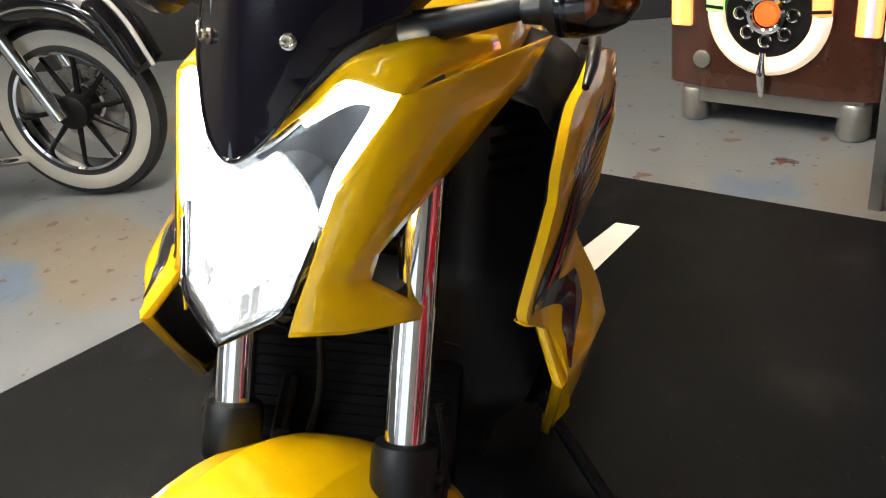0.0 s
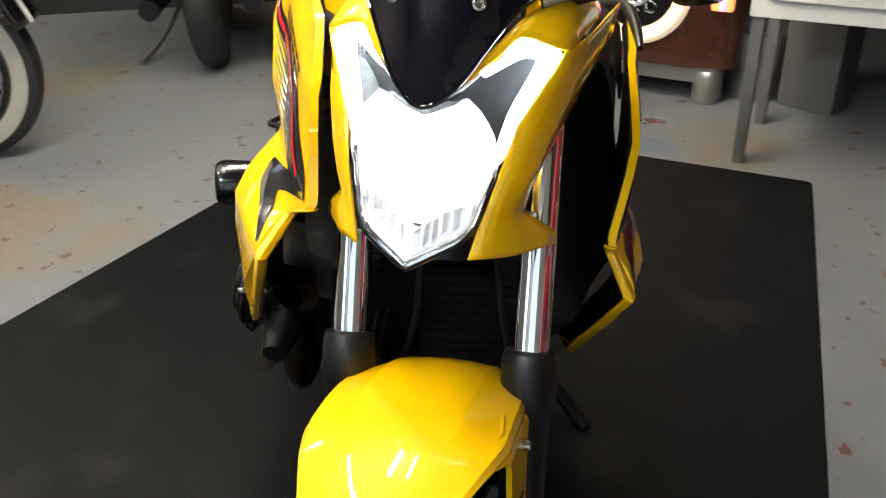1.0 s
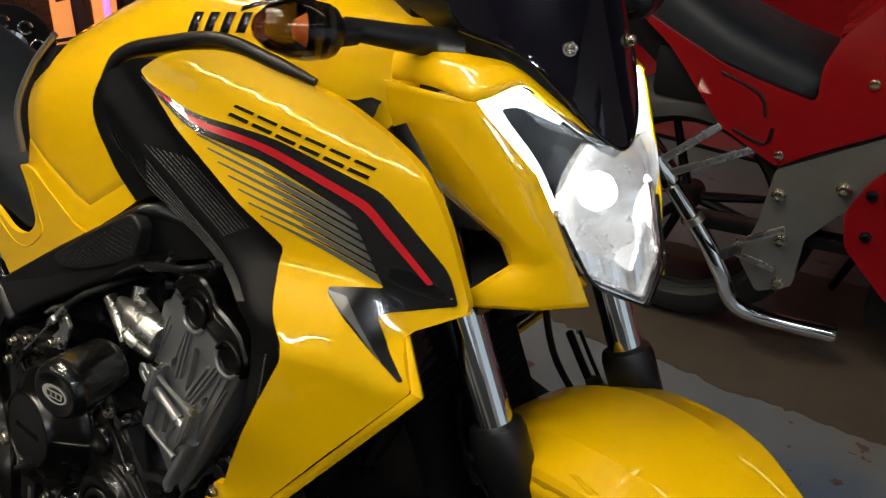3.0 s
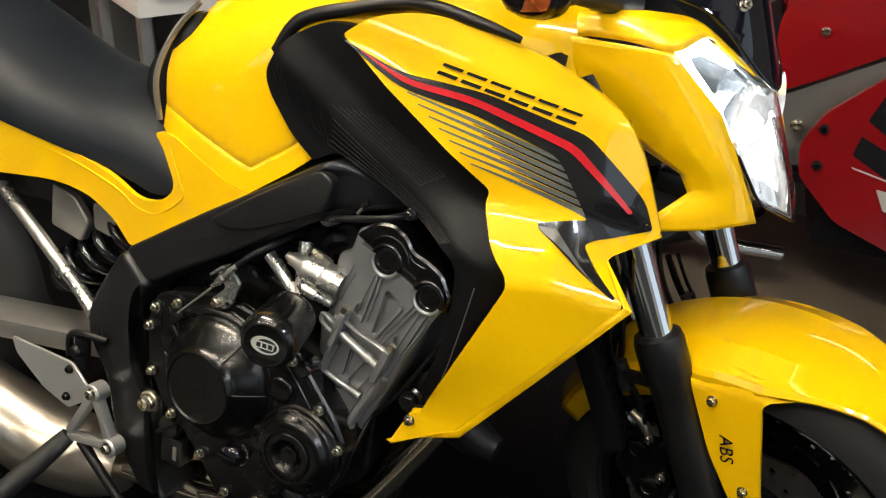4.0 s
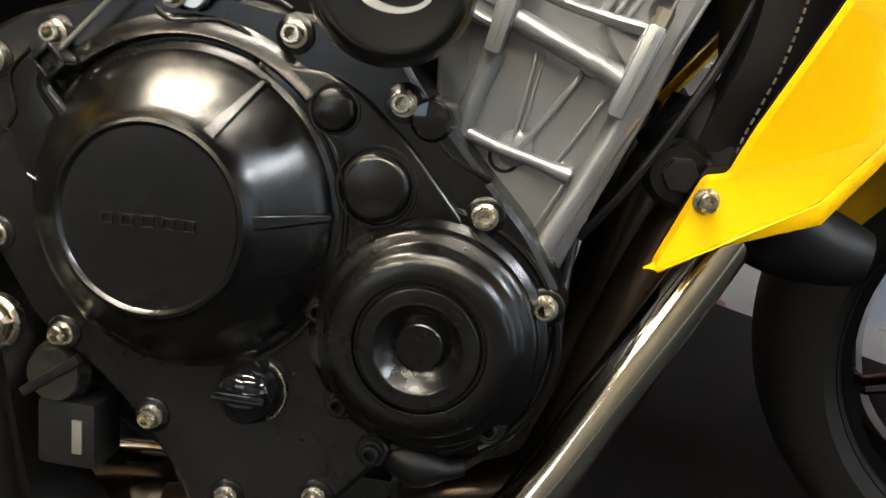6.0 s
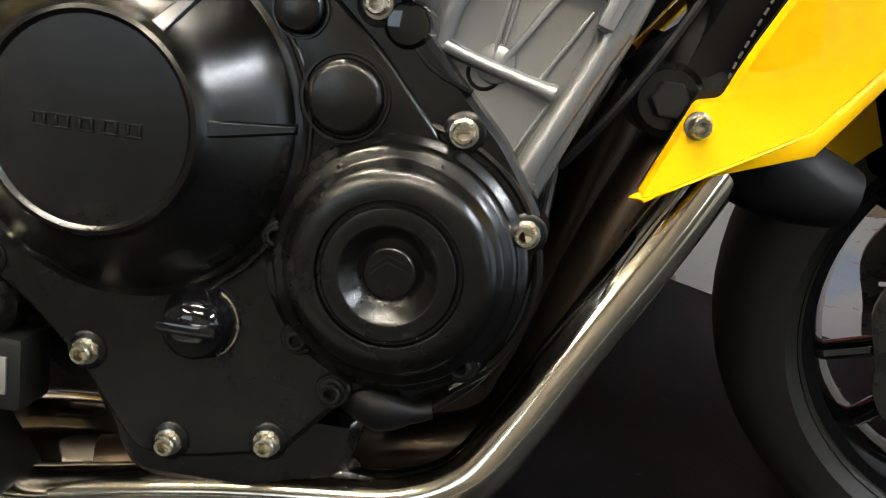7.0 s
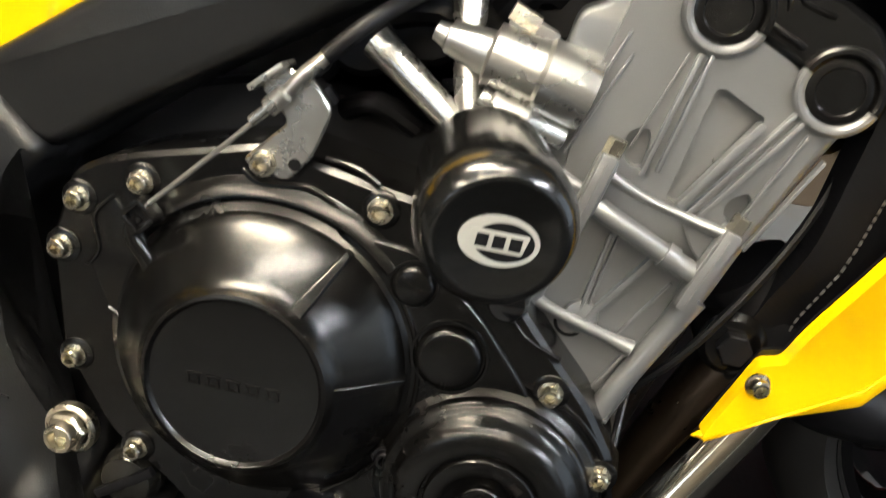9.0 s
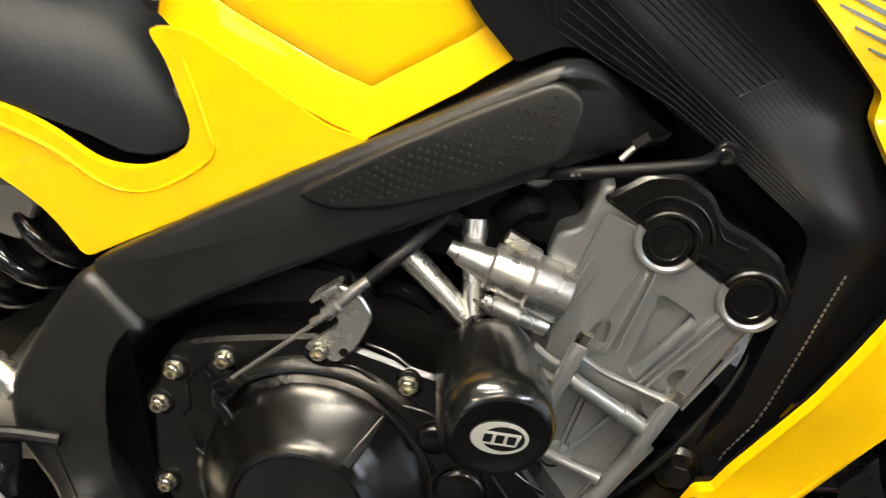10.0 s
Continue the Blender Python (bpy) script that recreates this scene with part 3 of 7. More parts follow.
light = part("headlight", drape(rounded(both(HALF)), lambda y, z: Vector((lens_x(y, z) - 0.090, MID + 0.8 * y, 0.84 + (z - 0.84) * 0.85)), 0.02, (-0.01, 0, 0)), DARK, bike, "lit headlight under a clear lens", HEAD)
lens = part("lens", drape(rounded(both(HALF), 0.01), lambda y, z: Vector((lens_x(y, z), MID + y, z)), 0.012, (-0.0025, 0, 0)), CLEAR, light, "clear lens")
lens.visible_shadow = False


def shell(half, f0, f1, d0, d1):
    """A wall of the lamp bowl between two scaled copies of the lens outline."""
    rim = rounded(both(half), 0.01)
    cz = 0.845
    rows = []
    for f, d in ((f0, d0), (f1, d1)):
        rows.append([(lens_x(y, z) - d, MID + y * f, cz + (z - cz) * f) for y, z in rim])
    return loft(rows, True, False)


part("bezel", shell(HALF, 1.0, 0.93, 0.003, 0.012), CHROME, light, "bright bezel", thick=0.002)
rim = [p for p in rounded(both(HALF), 0.01) if p[1] < 0.835]
rim = sorted(rim, key=lambda p: math.atan2(p[1] - 0.86, p[0]))
part("lens_edge", sweep([(lens_x(y, z) + 0.0005, MID + y, z) for y, z in rim], 0.0017, 8, 0), GLOSS, light, "black lens seal")
part("bowl", shell(HALF, 0.93, 0.80, 0.012, 0.092), REFLECT, light, "silvered inner bowl")
m = Matrix.Translation((lens_x(0, 0.838) - 0.020, MID, 0.838)) @ Vector((1, 0, 0.05)).to_track_quat("Z", "Y").to_matrix().to_4x4()
bowl = lathe([(0.074, 0.0), (0.068, -0.012), (0.05, -0.026), (0.032, -0.038), (0.012, -0.044), (0, -0.044)], 72)
bowl.transform(m)
for v in bowl.verts:
    v.co.z = min(v.co.z, between(abs(v.co.y - MID), (0.0, 0.030, 0.078), (0.876, 0.890, 0.930)))
bowl.transform(m.inverted())
refl = part("reflector", bowl, REFLECT, light, "bright round reflector", m)
part("bulb", lathe([(0, 0.002), (0.012, -0.002), (0.019, -0.012), (0.019, -0.024), (0.012, -0.034), (0, -0.036)], 24), BULB, refl, "glowing bulb")
chin = [(0, 0.750), (0.050, 0.776), (0.060, 0.800), (0.030, 0.792), (0, 0.772)]
part("chin_reflector", drape(both(chin), lambda y, z: Vector((lens_x(y, z) - 0.013 - 0.1 * abs(y) + 0.0014 * math.sin(y * 700), MID + y, z)), 0.004, (-0.004, 0, 0)), REFLECT, light, "faceted lower reflector")
for side in (-1, 1):
    run = [(0.070, 0.835), (0.082, 0.872), (0.104, 0.918), (0.082, 0.932), (0.048, 0.912)]
    part("position_light", sweep([(lens_x(y, z) - 0.010, MID + side * y, z) for y, z in run], [0.004, 0.009, 0.013, 0.010, 0.004], 10), STRIP, light, "white position light strip")


def cowl_side(side):
    """One side of the headlight cowl: from the lens edge out and back to the fork."""
    inner = [(-0.074, 0.058, 0.752), (-0.084, 0.063, 0.775), (-0.095, 0.070, 0.798), (-0.101, 0.073, 0.811), (-0.108, 0.077, 0.826), (-0.132, 0.088, 0.870), (-0.176, 0.116, 0.918), (-0.186, 0.121, 0.929)]
    middle = [(-0.112, 0.092, 0.740), (-0.116, 0.094, 0.758), (-0.118, 0.089, 0.783), (-0.126, 0.097, 0.803), (-0.145, 0.108, 0.826), (-0.176, 0.121, 0.866), (-0.222, 0.133, 0.903), (-0.243, 0.136, 0.928)]
    outer = [(-0.170, 0.127, 0.728), (-0.177, 0.128, 0.738), (-0.146, 0.097, 0.776), (-0.158, 0.100, 0.796), (-0.204, 0.110, 0.815), (-0.288, 0.124, 0.846), (-0.385, 0.146, 0.890), (-0.440, 0.148, 0.914)]
    rows = []
    for a, b, c in zip(inner, middle, outer):
        a, b, c = Vector(a), Vector(b), Vector(c)
        line = [a, a.lerp(b, 0.5), a.lerp(b, 0.9), b.lerp(c, 0.1), b.lerp(c, 0.4), b.lerp(c, 0.7), c]
        rows.append([(p.x, MID + side * p.y, p.z) for p in line])
    fine = []
    for i in range(len(rows) - 1):
        for j in range(4):
            t = j / 4
            fine.append([Vector(p).lerp(Vector(q), t) for p, q in zip(rows[i], rows[i + 1])])
    fine.append([Vector(p) for p in rows[-1]])
    return loft(fine, False, False)


def cowl_top(side):
    """The yellow strip over the lens, up to the screen."""
    low = [(-0.124, 0.030, 0.903), (-0.150, 0.060, 0.927), (-0.168, 0.080, 0.945), (-0.186, 0.121, 0.931), (-0.243, 0.129, 0.931), (-0.345, 0.134, 0.919)]
    high = [(-0.127, 0.030, 0.907), (-0.158, 0.057, 0.937), (-0.186, 0.078, 0.958), (-0.218, 0.098, 0.962), (-0.258, 0.114, 0.958), (-0.345, 0.130, 0.938)]
    rows = []
    for a, b in zip(smooth_line(low, 4), smooth_line(high, 4)):
        rows.append([(a.lerp(b, t).x, MID + side * (a.lerp(b, t).y + 0.002 * math.sin(math.pi * t)), a.lerp(b, t).z) for t in (0, 0.33, 0.67, 1)])
    return loft(rows, False, False)


for side in (-1, 1):
    cs = part("headlight_cowl", cowl_side(side), YELLOW, bike, "glossy yellow headlight cowl", HEAD, angle=40, thick=0.003)
    part("cowl_top", cowl_top(side), YELLOW, cs, "", None, angle=40, thick=0.003)


def screen_x(y, z):
    return -0.106 - 0.42 * (z - 0.886) - 6.2 * y * y


SCR = [(0, 0.886, 0.012), (0.030, 0.906), (0.056, 0.943), (0.078, 0.970), (0.112, 0.985, 0.02), (0.122, 1.05, 0.03), (0.105, 1.13, 0.04), (0, 1.16)]
screen = part("windscreen", drape(rounded(both(SCR), 0.006), lambda y, z: Vector((screen_x(y, z), MID + y, z)), 0.02, (-0.004, 0, 0)), SCREEN, bike, "dark smoked flyscreen", HEAD, 0.001)
lip = [(-0.112, 0.985), (-0.078, 0.970), (-0.056, 0.943), (-0.030, 0.906), (0, 0.888), (0.030, 0.906), (0.056, 0.943), (0.078, 0.970), (0.112, 0.985)]
part("screen_lip", sweep([(screen_x(y, z) - 0.0005, MID + y, z) for y, z in lip], 0.0022, 10, 5), GLOSS, screen, "polished lower edge")
for side in (-1, 1):
    y, z = side * 0.041, 0.976
    part("bolt", BOLT6, None, screen, "", Matrix.Translation((screen_x(y, z) + 0.0005, MID + y, z)) @ Vector((1, side * 0.5, 0.40)).to_track_quat("Z", "Y").to_matrix().to_4x4())
part("screen_backing", drape(rounded(both([(0, 0.90), (0.06, 0.95), (0.10, 0.99), (0.09, 1.06), (0, 1.08)]), 0.01), lambda y, z: Vector((screen_x(y, z) - 0.035, MID + y, z)), 0.03, (-0.08, 0, 0)), DARK, bike, "black instrument housing", HEAD)
part("lamp_shell", block(0.13, 0.19, 0.15, (-0.262, MID, 0.850), 0.03), DARK, bike, "", HEAD)
part("chin_panel", block(0.08, 0.08, 0.03, (-0.17, MID, 0.755), 0.01), DARK, bike, "", HEAD)

# ---- indicators
for side in (-1, 1):
    c = Vector((-0.292, MID + side * 0.236, 0.982))
    q = Vector((-0.28, side, 0.10)).to_track_quat("Z", "Y").to_matrix().to_4x4()
    m = Matrix.Translation(c) @ q
    ind = part("indicator", lathe([(0, -0.055), (0.010, -0.052), (0.013, -0.036), (0.021, -0.030), (0.024, -0.024), (0.020, -0.020), (0, -0.02)], 24), BLACK, bike, "smoked indicator on a short stalk", HEAD @ m)
    part("lens", lathe([(0.024, -0.024), (0.0265, -0.008), (0.025, 0.012), (0.019, 0.030), (0.009, 0.041), (0, 0.044)], 28), SMOKE, ind, "smoked amber lens").visible_shadow = False
    part("bulb", lathe([(0, -0.02), (0.009, -0.016), (0.010, -0.004), (0.006, 0.006), (0, 0.009)], 16), AMBER, ind)
    part("reflector", lathe([(0.020, 0.0), (0.015, -0.015), (0.008, -0.019), (0, -0.019)], 20), CHROME, ind)
    part("indicator_stalk", sweep([c + Vector((0, -side * 0.045, -0.002)), Vector((-0.275, MID + side * 0.13, 0.968)), Vector((-0.262, MID + side * 0.08, 0.960))], [0.010, 0.013, 0.017], 16), BLACK, bike, "black rubber stalk", HEAD)


# ---- tank
def tank_ring(x, w, top, bot, n=18):
    ring = []
    zs = bot + (top - bot) * 0.42
    for i in range(n + 1):
        a = math.pi * i / n
        c, s = math.cos(a), math.sin(a)
        ring.append((x, w * math.copysign(abs(c) ** 0.62, c), zs + (top - zs) * s ** 0.85))
    ring.append((x, -w, bot + 0.044))
    ring.append((x, -w, bot + 0.0345))
    ring.append((x, -w + 0.0008, bot + 0.0330))
    ring.append((x, -w, bot + 0.0315))
    ring.append((x, -w - 0.0012, bot + 0.026))
    ring.append((x, -w - 0.004, bot))
    ring.append((x, w + 0.004, bot))
    ring.append((x, w + 0.0012, bot + 0.026))
    ring.append((x, w, bot + 0.0315))
    ring.append((x, w - 0.0008, bot + 0.0330))
    ring.append((x, w, bot + 0.0345))
    ring.append((x, w, bot + 0.044))
    return ring


TANK = [(-0.860, 0.085, 0.775, 0.735), (-0.849, 0.142, 0.818, 0.728), (-0.826, 0.166, 0.862, 0.720), (-0.780, 0.177, 0.903, 0.701), (-0.72, 0.185, 0.937, 0.678), (-0.695, 0.187, 0.950, 0.671),
        (-0.64, 0.1865, 0.972, 0.710), (-0.60, 0.184, 0.984, 0.743), (-0.56, 0.180, 0.992, 0.775), (-0.47, 0.172, 0.998, 0.80), (-0.39, 0.155, 0.985, 0.815), (-0.33, 0.12, 0.962, 0.82)]
tank = part("fuel_tank", loft([tank_ring(*t) for t in TANK]), YELLOW, bike, "glossy yellow fuel tank", None, angle=40)
part("filler_cap", lathe([(0.045, 0), (0.045, 0.006), (0.038, 0.011), (0.014, 0.012), (0.012, 0.009), (0, 0.009)], 32), GLOSS, tank, "black fuel filler cap", Matrix.Translation((-0.53, 0, 0.993)) @ pose(0, 0, 0, 0, -3))


def wing_bar(i):
    """One bar of the badge on the tank's shoulder, laid on its surface."""
    x0, x1 = -0.50 - 0.012 * i, -0.43 - 0.004 * i
    y0 = 0.152 - 0.009 * i
    bm = bmesh.new()
    rows = []
    for k in range(7):
        t = k / 6
        x, y = x0 + (x1 - x0) * t, y0 - 0.028 * t * (1 - 0.2 * i)
        rows.append([(x, -y, 0.0), (x, -(y - 0.0045), 0.0)])
    return rows


def tank_height(x, y):
    for a, b in zip(TANK, TANK[1:]):
        if a[0] <= x <= b[0]:
            t = (x - a[0]) / (b[0] - a[0])
            w, top, bot = (a[k] + (b[k] - a[k]) * t for k in (1, 2, 3))
            c = min(0.999, (abs(y) / w)) ** (1 / 0.62)
            zs = bot + (top - bot) * 0.42
            return zs + (top - zs) * math.sqrt(1 - c * c) ** 0.85
    return 0.95


for side in (-1, 1):
    for i in range(5):
        rows = [[(x, side * -y, tank_height(x, y) + 0.0012) for x, y, _ in r] for r in wing_bar(i)]
        part("badge_bar", loft(rows, False, False), DECALBLACK, tank, "black winged badge bar" if i == 0 else "", None, thick=0.0006)
    for i in range(5):
        x = -0.555 + 0.020 * i
        q = []
        for k in range(3):
            y = 0.170 - 0.006 * k - 0.002 * i
            q.append([(x, side * y, tank_height(x, y) + 0.0012), (x + 0.011, side * (y - 0.001), tank_height(x + 0.011, y - 0.001) + 0.0012)])
        part("lettering_bar", loft(q, False, False), DECALBLACK, tank, "", None, thick=0.0006)


# ---- right and left side shrouds
def shroud_y(x, z):
    """Half width of the shroud surface."""
    up = 0.237 - 0.172 * x - 0.131 * z
    low = 0.273 - 0.040 * x - 0.091 * z
    t = max(0.0, min(1.0, (0.745 - z) / 0.06))
    t = t * t * (3 - 2 * t)
    y = up * (1 - t) + low * t
    rear = between(z, (0.42, 0.497, 0.668, 0.733, 0.76), (-0.45, -0.414, -0.341, -0.391, -0.39))
    swell = between(z, (0.465, 0.486, 0.52, 0.56, 0.60, 0.668, 0.70, 0.733), (0.0, 0.004, 0.014, 0.025, 0.030, 0.033, 0.017, 0.0))
    y += swell * max(0.0, 1 - max(0.0, x - rear) / 0.15)
    edge = between(z, (0.745, 0.89), (-0.390, -0.571))
    y += 0.013 * max(0.0, min(1.0, (z - 0.745) / 0.04)) * max(0.0, min(1.0, (0.885 - z) / 0.04)) * max(0.0, 1 - abs(x - edge) / 0.07)
    return y - 0.35 * max(0, z - (0.845 + 0.24 * (-x - 0.30)))


FRONT = [(-0.359, 0.895, 0.004), (-0.295, 0.866, 0.004), (-0.257, 0.842, 0.006), (-0.231, 0.800, 0.009), (-0.199, 0.733, 0.016), (-0.246, 0.711, 0.024), (-0.251, 0.705, 0.025), (-0.221, 0.658, 0.008), (-0.300, 0.560, 0.0)]


def tuck(x, z):
    """How far the shroud turns in towards its front edge."""
    best, amount = 1.0, 0.0
    for (x0, z0, a0), (x1, z1, a1) in zip(FRONT, FRONT[1:]):
        t = max(0.0, min(1.0, ((x - x0) * (x1 - x0) + (z - z0) * (z1 - z0)) / ((x1 - x0) ** 2 + (z1 - z0) ** 2)))
        d = math.hypot(x - x0 - t * (x1 - x0), z - z0 - t * (z1 - z0))
        if d < best:
            best, amount = d, a0 + (a1 - a0) * t
    return amount * max(0.0, 1 - best / 0.055) ** 1.3


def skin(side, x, z, lift=0.0):
    """A point of the shroud's surface; where it turns in it also drops."""
    k = tuck(x, z)
    return Vector((x, side * (shroud_y(x, z) - k + lift), z - 0.6 * k * max(0.0, min(1.0, (0.80 - z) / 0.05))))


SHROUD = [(-0.571, 0.890, 0.006), (-0.545, 0.911, 0.015), (-0.506, 0.921, 0.02), (-0.464, 0.921, 0.02), (-0.414, 0.908, 0.02), (-0.359, 0.895, 0.03), (-0.295, 0.866, 0.03), (-0.257, 0.842, 0.02), (-0.231, 0.800, 0.02), (-0.199, 0.733, 0.006),
          (-0.246, 0.7110, 0.005), (-0.2510, 0.7050, 0.005), (-0.221, 0.658, 0.006), (-0.378, 0.460, 0.006), (-0.425, 0.436, 0.006), (-0.458, 0.419, 0.005), (-0.436, 0.468, 0.003), (-0.424, 0.470, 0.003), (-0.414, 0.497, 0.004), (-0.341, 0.668, 0.015), (-0.370, 0.694, 0.02), (-0.391, 0.733, 0.01), (-0.388, 0.748, 0.008)]
RED_BAND = [(-0.552, 0.8795, 0.002), (-0.495, 0.8555, 0.02), (-0.415, 0.8440, 0.02), (-0.305, 0.8110, 0.012), (-0.2335, 0.7505, 0.003), (-0.238, 0.7475, 0.002), (-0.311, 0.8040, 0.012), (-0.418, 0.8370, 0.02), (-0.495, 0.8500, 0.02)]
BLACK_BAND = [(-0.568, 0.885, 0.002), (-0.500, 0.846, 0.02), (-0.418, 0.827, 0.02), (-0.322, 0.795, 0.012), (-0.280, 0.734, 0.003), (-0.330, 0.7245, 0.003), (-0.327, 0.7195, 0.003), (-0.288, 0.699, 0.006), (-0.2335, 0.667, 0.002), (-0.2310, 0.669, 0.002), (-0.277, 0.7135, 0.005), (-0.268, 0.7190, 0.005), (-0.2095, 0.7365, 0.003), (-0.222, 0.762, 0.01), (-0.295, 0.822, 0.012), (-0.410, 0.851, 0.02), (-0.500, 0.860, 0.02)]


def laid(side, lift):
    return lambda a, b: skin(side, a, b, lift)


for side in (-1, 1):
    sh = part("side_shroud", drape(rounded(SHROUD), laid(side, 0.0), 0.008, (0, -side * 0.010, 0)), YELLOW, bike, "glossy yellow side shroud with black and red stripes", LEFT if side > 0 else None, 0.0022, 45)
    part("black_stripe", drape(rounded(BLACK_BAND), laid(side, 0.0012), 0.006, (0, side * 0.0004, 0)), DECALBLACK, sh, "black stripe decal")
    part("grey_sliver", drape([(-0.328, 0.7225), (-0.308, 0.7215), (-0.256, 0.6815), (-0.260, 0.6835), (-0.288, 0.7015), (-0.325, 0.7200)], laid(side, 0.0024), 0.005, (0, side * 0.0004, 0)), DECALGREY, sh)
    part("red_stripe", drape(rounded(RED_BAND), laid(side, 0.0030), 0.005, (0, side * 0.0004, 0)), DECALRED, sh, "red stripe decal")
    for i in range(7):
        t = i / 6
        a = Vector((-0.490 + 0.078 * t, 0.842 - 0.066 * t))
        b = Vector((-0.328 + 0.058 * t, 0.7935 - 0.058 * t))
        d = (b - a).normalized()
        b = b + d * 0.008
        nrm = Vector((-d.y, d.x))
        w0, w1 = 0.0007, 0.0034
        line = [tuple(a + nrm * w0), tuple(a - nrm * w0), tuple(b - nrm * w1), tuple(b + nrm * w1)]
        part("pinstripe", drape(line, laid(side, 0.0004), 0.01, (0, side * 0.0004, 0)), DECALGREY, sh, "fading grey pinstripe" if i == 0 else "")
        if i:
            c = a.lerp(b, 0.35) + nrm * 0.0036
            e = b + nrm * 0.0049
            line = [tuple(c + nrm * 0.0002), tuple(c - nrm * 0.0002), tuple(e - nrm * 0.0013), tuple(e + nrm * 0.0013)]
            part("dark_line", drape(line, laid(side, 0.0008), 0.01, (0, side * 0.0004, 0)), DECALBLACK, sh)
    for i in range(6):
        x = -0.462 + 0.0262 * i
        z = 0.873 - 0.0056 * i
        w = 0.0215
        line = [(x - 0.001, z - 0.0055), (x + w - 0.001, z - 0.0100), (x + w - 0.003, z - 0.0135), (x - 0.003, z - 0.0090)]
        tall = [(x + 0.004, z + 0.0030), (x + w + 0.004, z - 0.0015), (x + w + 0.002, z - 0.0043), (x + 0.002, z + 0.0002)]
        part("lettering_bar", drape(line, laid(side, 0.0011), 0.01, (0, side * 0.0004, 0)), DECALBLACK, sh)
        part("lettering_bar", drape(tall, laid(side, 0.0011), 0.01, (0, side * 0.0004, 0)), DECALBLACK, sh)
    x, z = -0.436, 0.457
    part("bolt", BOLT6, None, sh, "", Matrix.Translation(skin(side, x, z, 0.0005)) @ pose(0, 0, 0, 90 if side < 0 else -90))
    # folded front flank of the shroud, towards the radiator
    edge = [(-0.199, 0.733, 0, 0), (-0.246, 0.7110, 0, 0), (-0.2510, 0.7050, 0, 0), (-0.221, 0.658, 0.009, -0.004), (-0.378, 0.460, 0.004, -0.011), (-0.425, 0.436, 0, -0.002), (-0.4565, 0.4198, 0, 0)]
    rows = []
    for x, z, dx, dz in edge:
        k = 1.0 if x > -0.45 else 0.25
        p = skin(side, x, z)
        rows.append([p + Vector((ex, -side * ey * k, ez)) for ex, ey, ez in ((0, 0.0005, 0), (dx, 0.0045, dz), (dx - 0.002, 0.009, dz), (dx - 0.006, 0.013, dz))])
    part("shroud_flank", loft(rows, False, False), YELLOW, sh, "", None, thick=0.002)
    inner = [(x * 0.985 - 0.005, z * 0.985 + 0.011) for x, z, *_ in SHROUD]
    part("inner_liner", drape(inner, laid(side, -0.0105), 0.016, (0, -side * 0.002, 0)), DARK, sh, "black inside of the shroud")

# ---- black panels beside the tank
INSERT = [(-0.655, 0.868, 0.02), (-0.676, 0.827, 0.02), (-0.668, 0.803, 0.02), (-0.638, 0.760), (-0.6085, 0.7335, 0.004), (-0.583, 0.748, 0.015), (-0.565, 0.748, 0.01), (-0.545, 0.740, 0.02), (-0.508, 0.718, 0.01), (-0.460, 0.692, 0.01), (-0.411, 0.662, 0.016), (-0.409, 0.619, 0.02), (-0.420, 0.533), (-0.446, 0.452), (-0.440, 0.436),
          (-0.405, 0.490), (-0.330, 0.650), (-0.370, 0.745), (-0.545, 0.895), (-0.600, 0.898, 0.02)]


def insert_y(x, z):
    """Half width of the black panel: a raised crease runs down it and the lower leg stands out to the shroud."""
    line = ((-0.640, 0.840), (-0.560, 0.778), (-0.506, 0.742), (-0.431, 0.702), (-0.383, 0.658), (-0.386, 0.610), (-0.405, 0.520))
    best = 1.0
    for (x0, z0), (x1, z1) in zip(line, line[1:]):
        t = max(0.0, min(1.0, ((x - x0) * (x1 - x0) + (z - z0) * (z1 - z0)) / ((x1 - x0) ** 2 + (z1 - z0) ** 2)))
        best = min(best, math.hypot(x - x0 - t * (x1 - x0), z - z0 - t * (z1 - z0)))
    a = max(0.0, min(1.0, (0.735 - z) / 0.07)) * max(0.0, min(1.0, (x + 0.53) / 0.11))
    return 0.1935 + 0.010 * max(0.0, 1 - best / 0.036) + 0.029 * a * a * (3 - 2 * a)


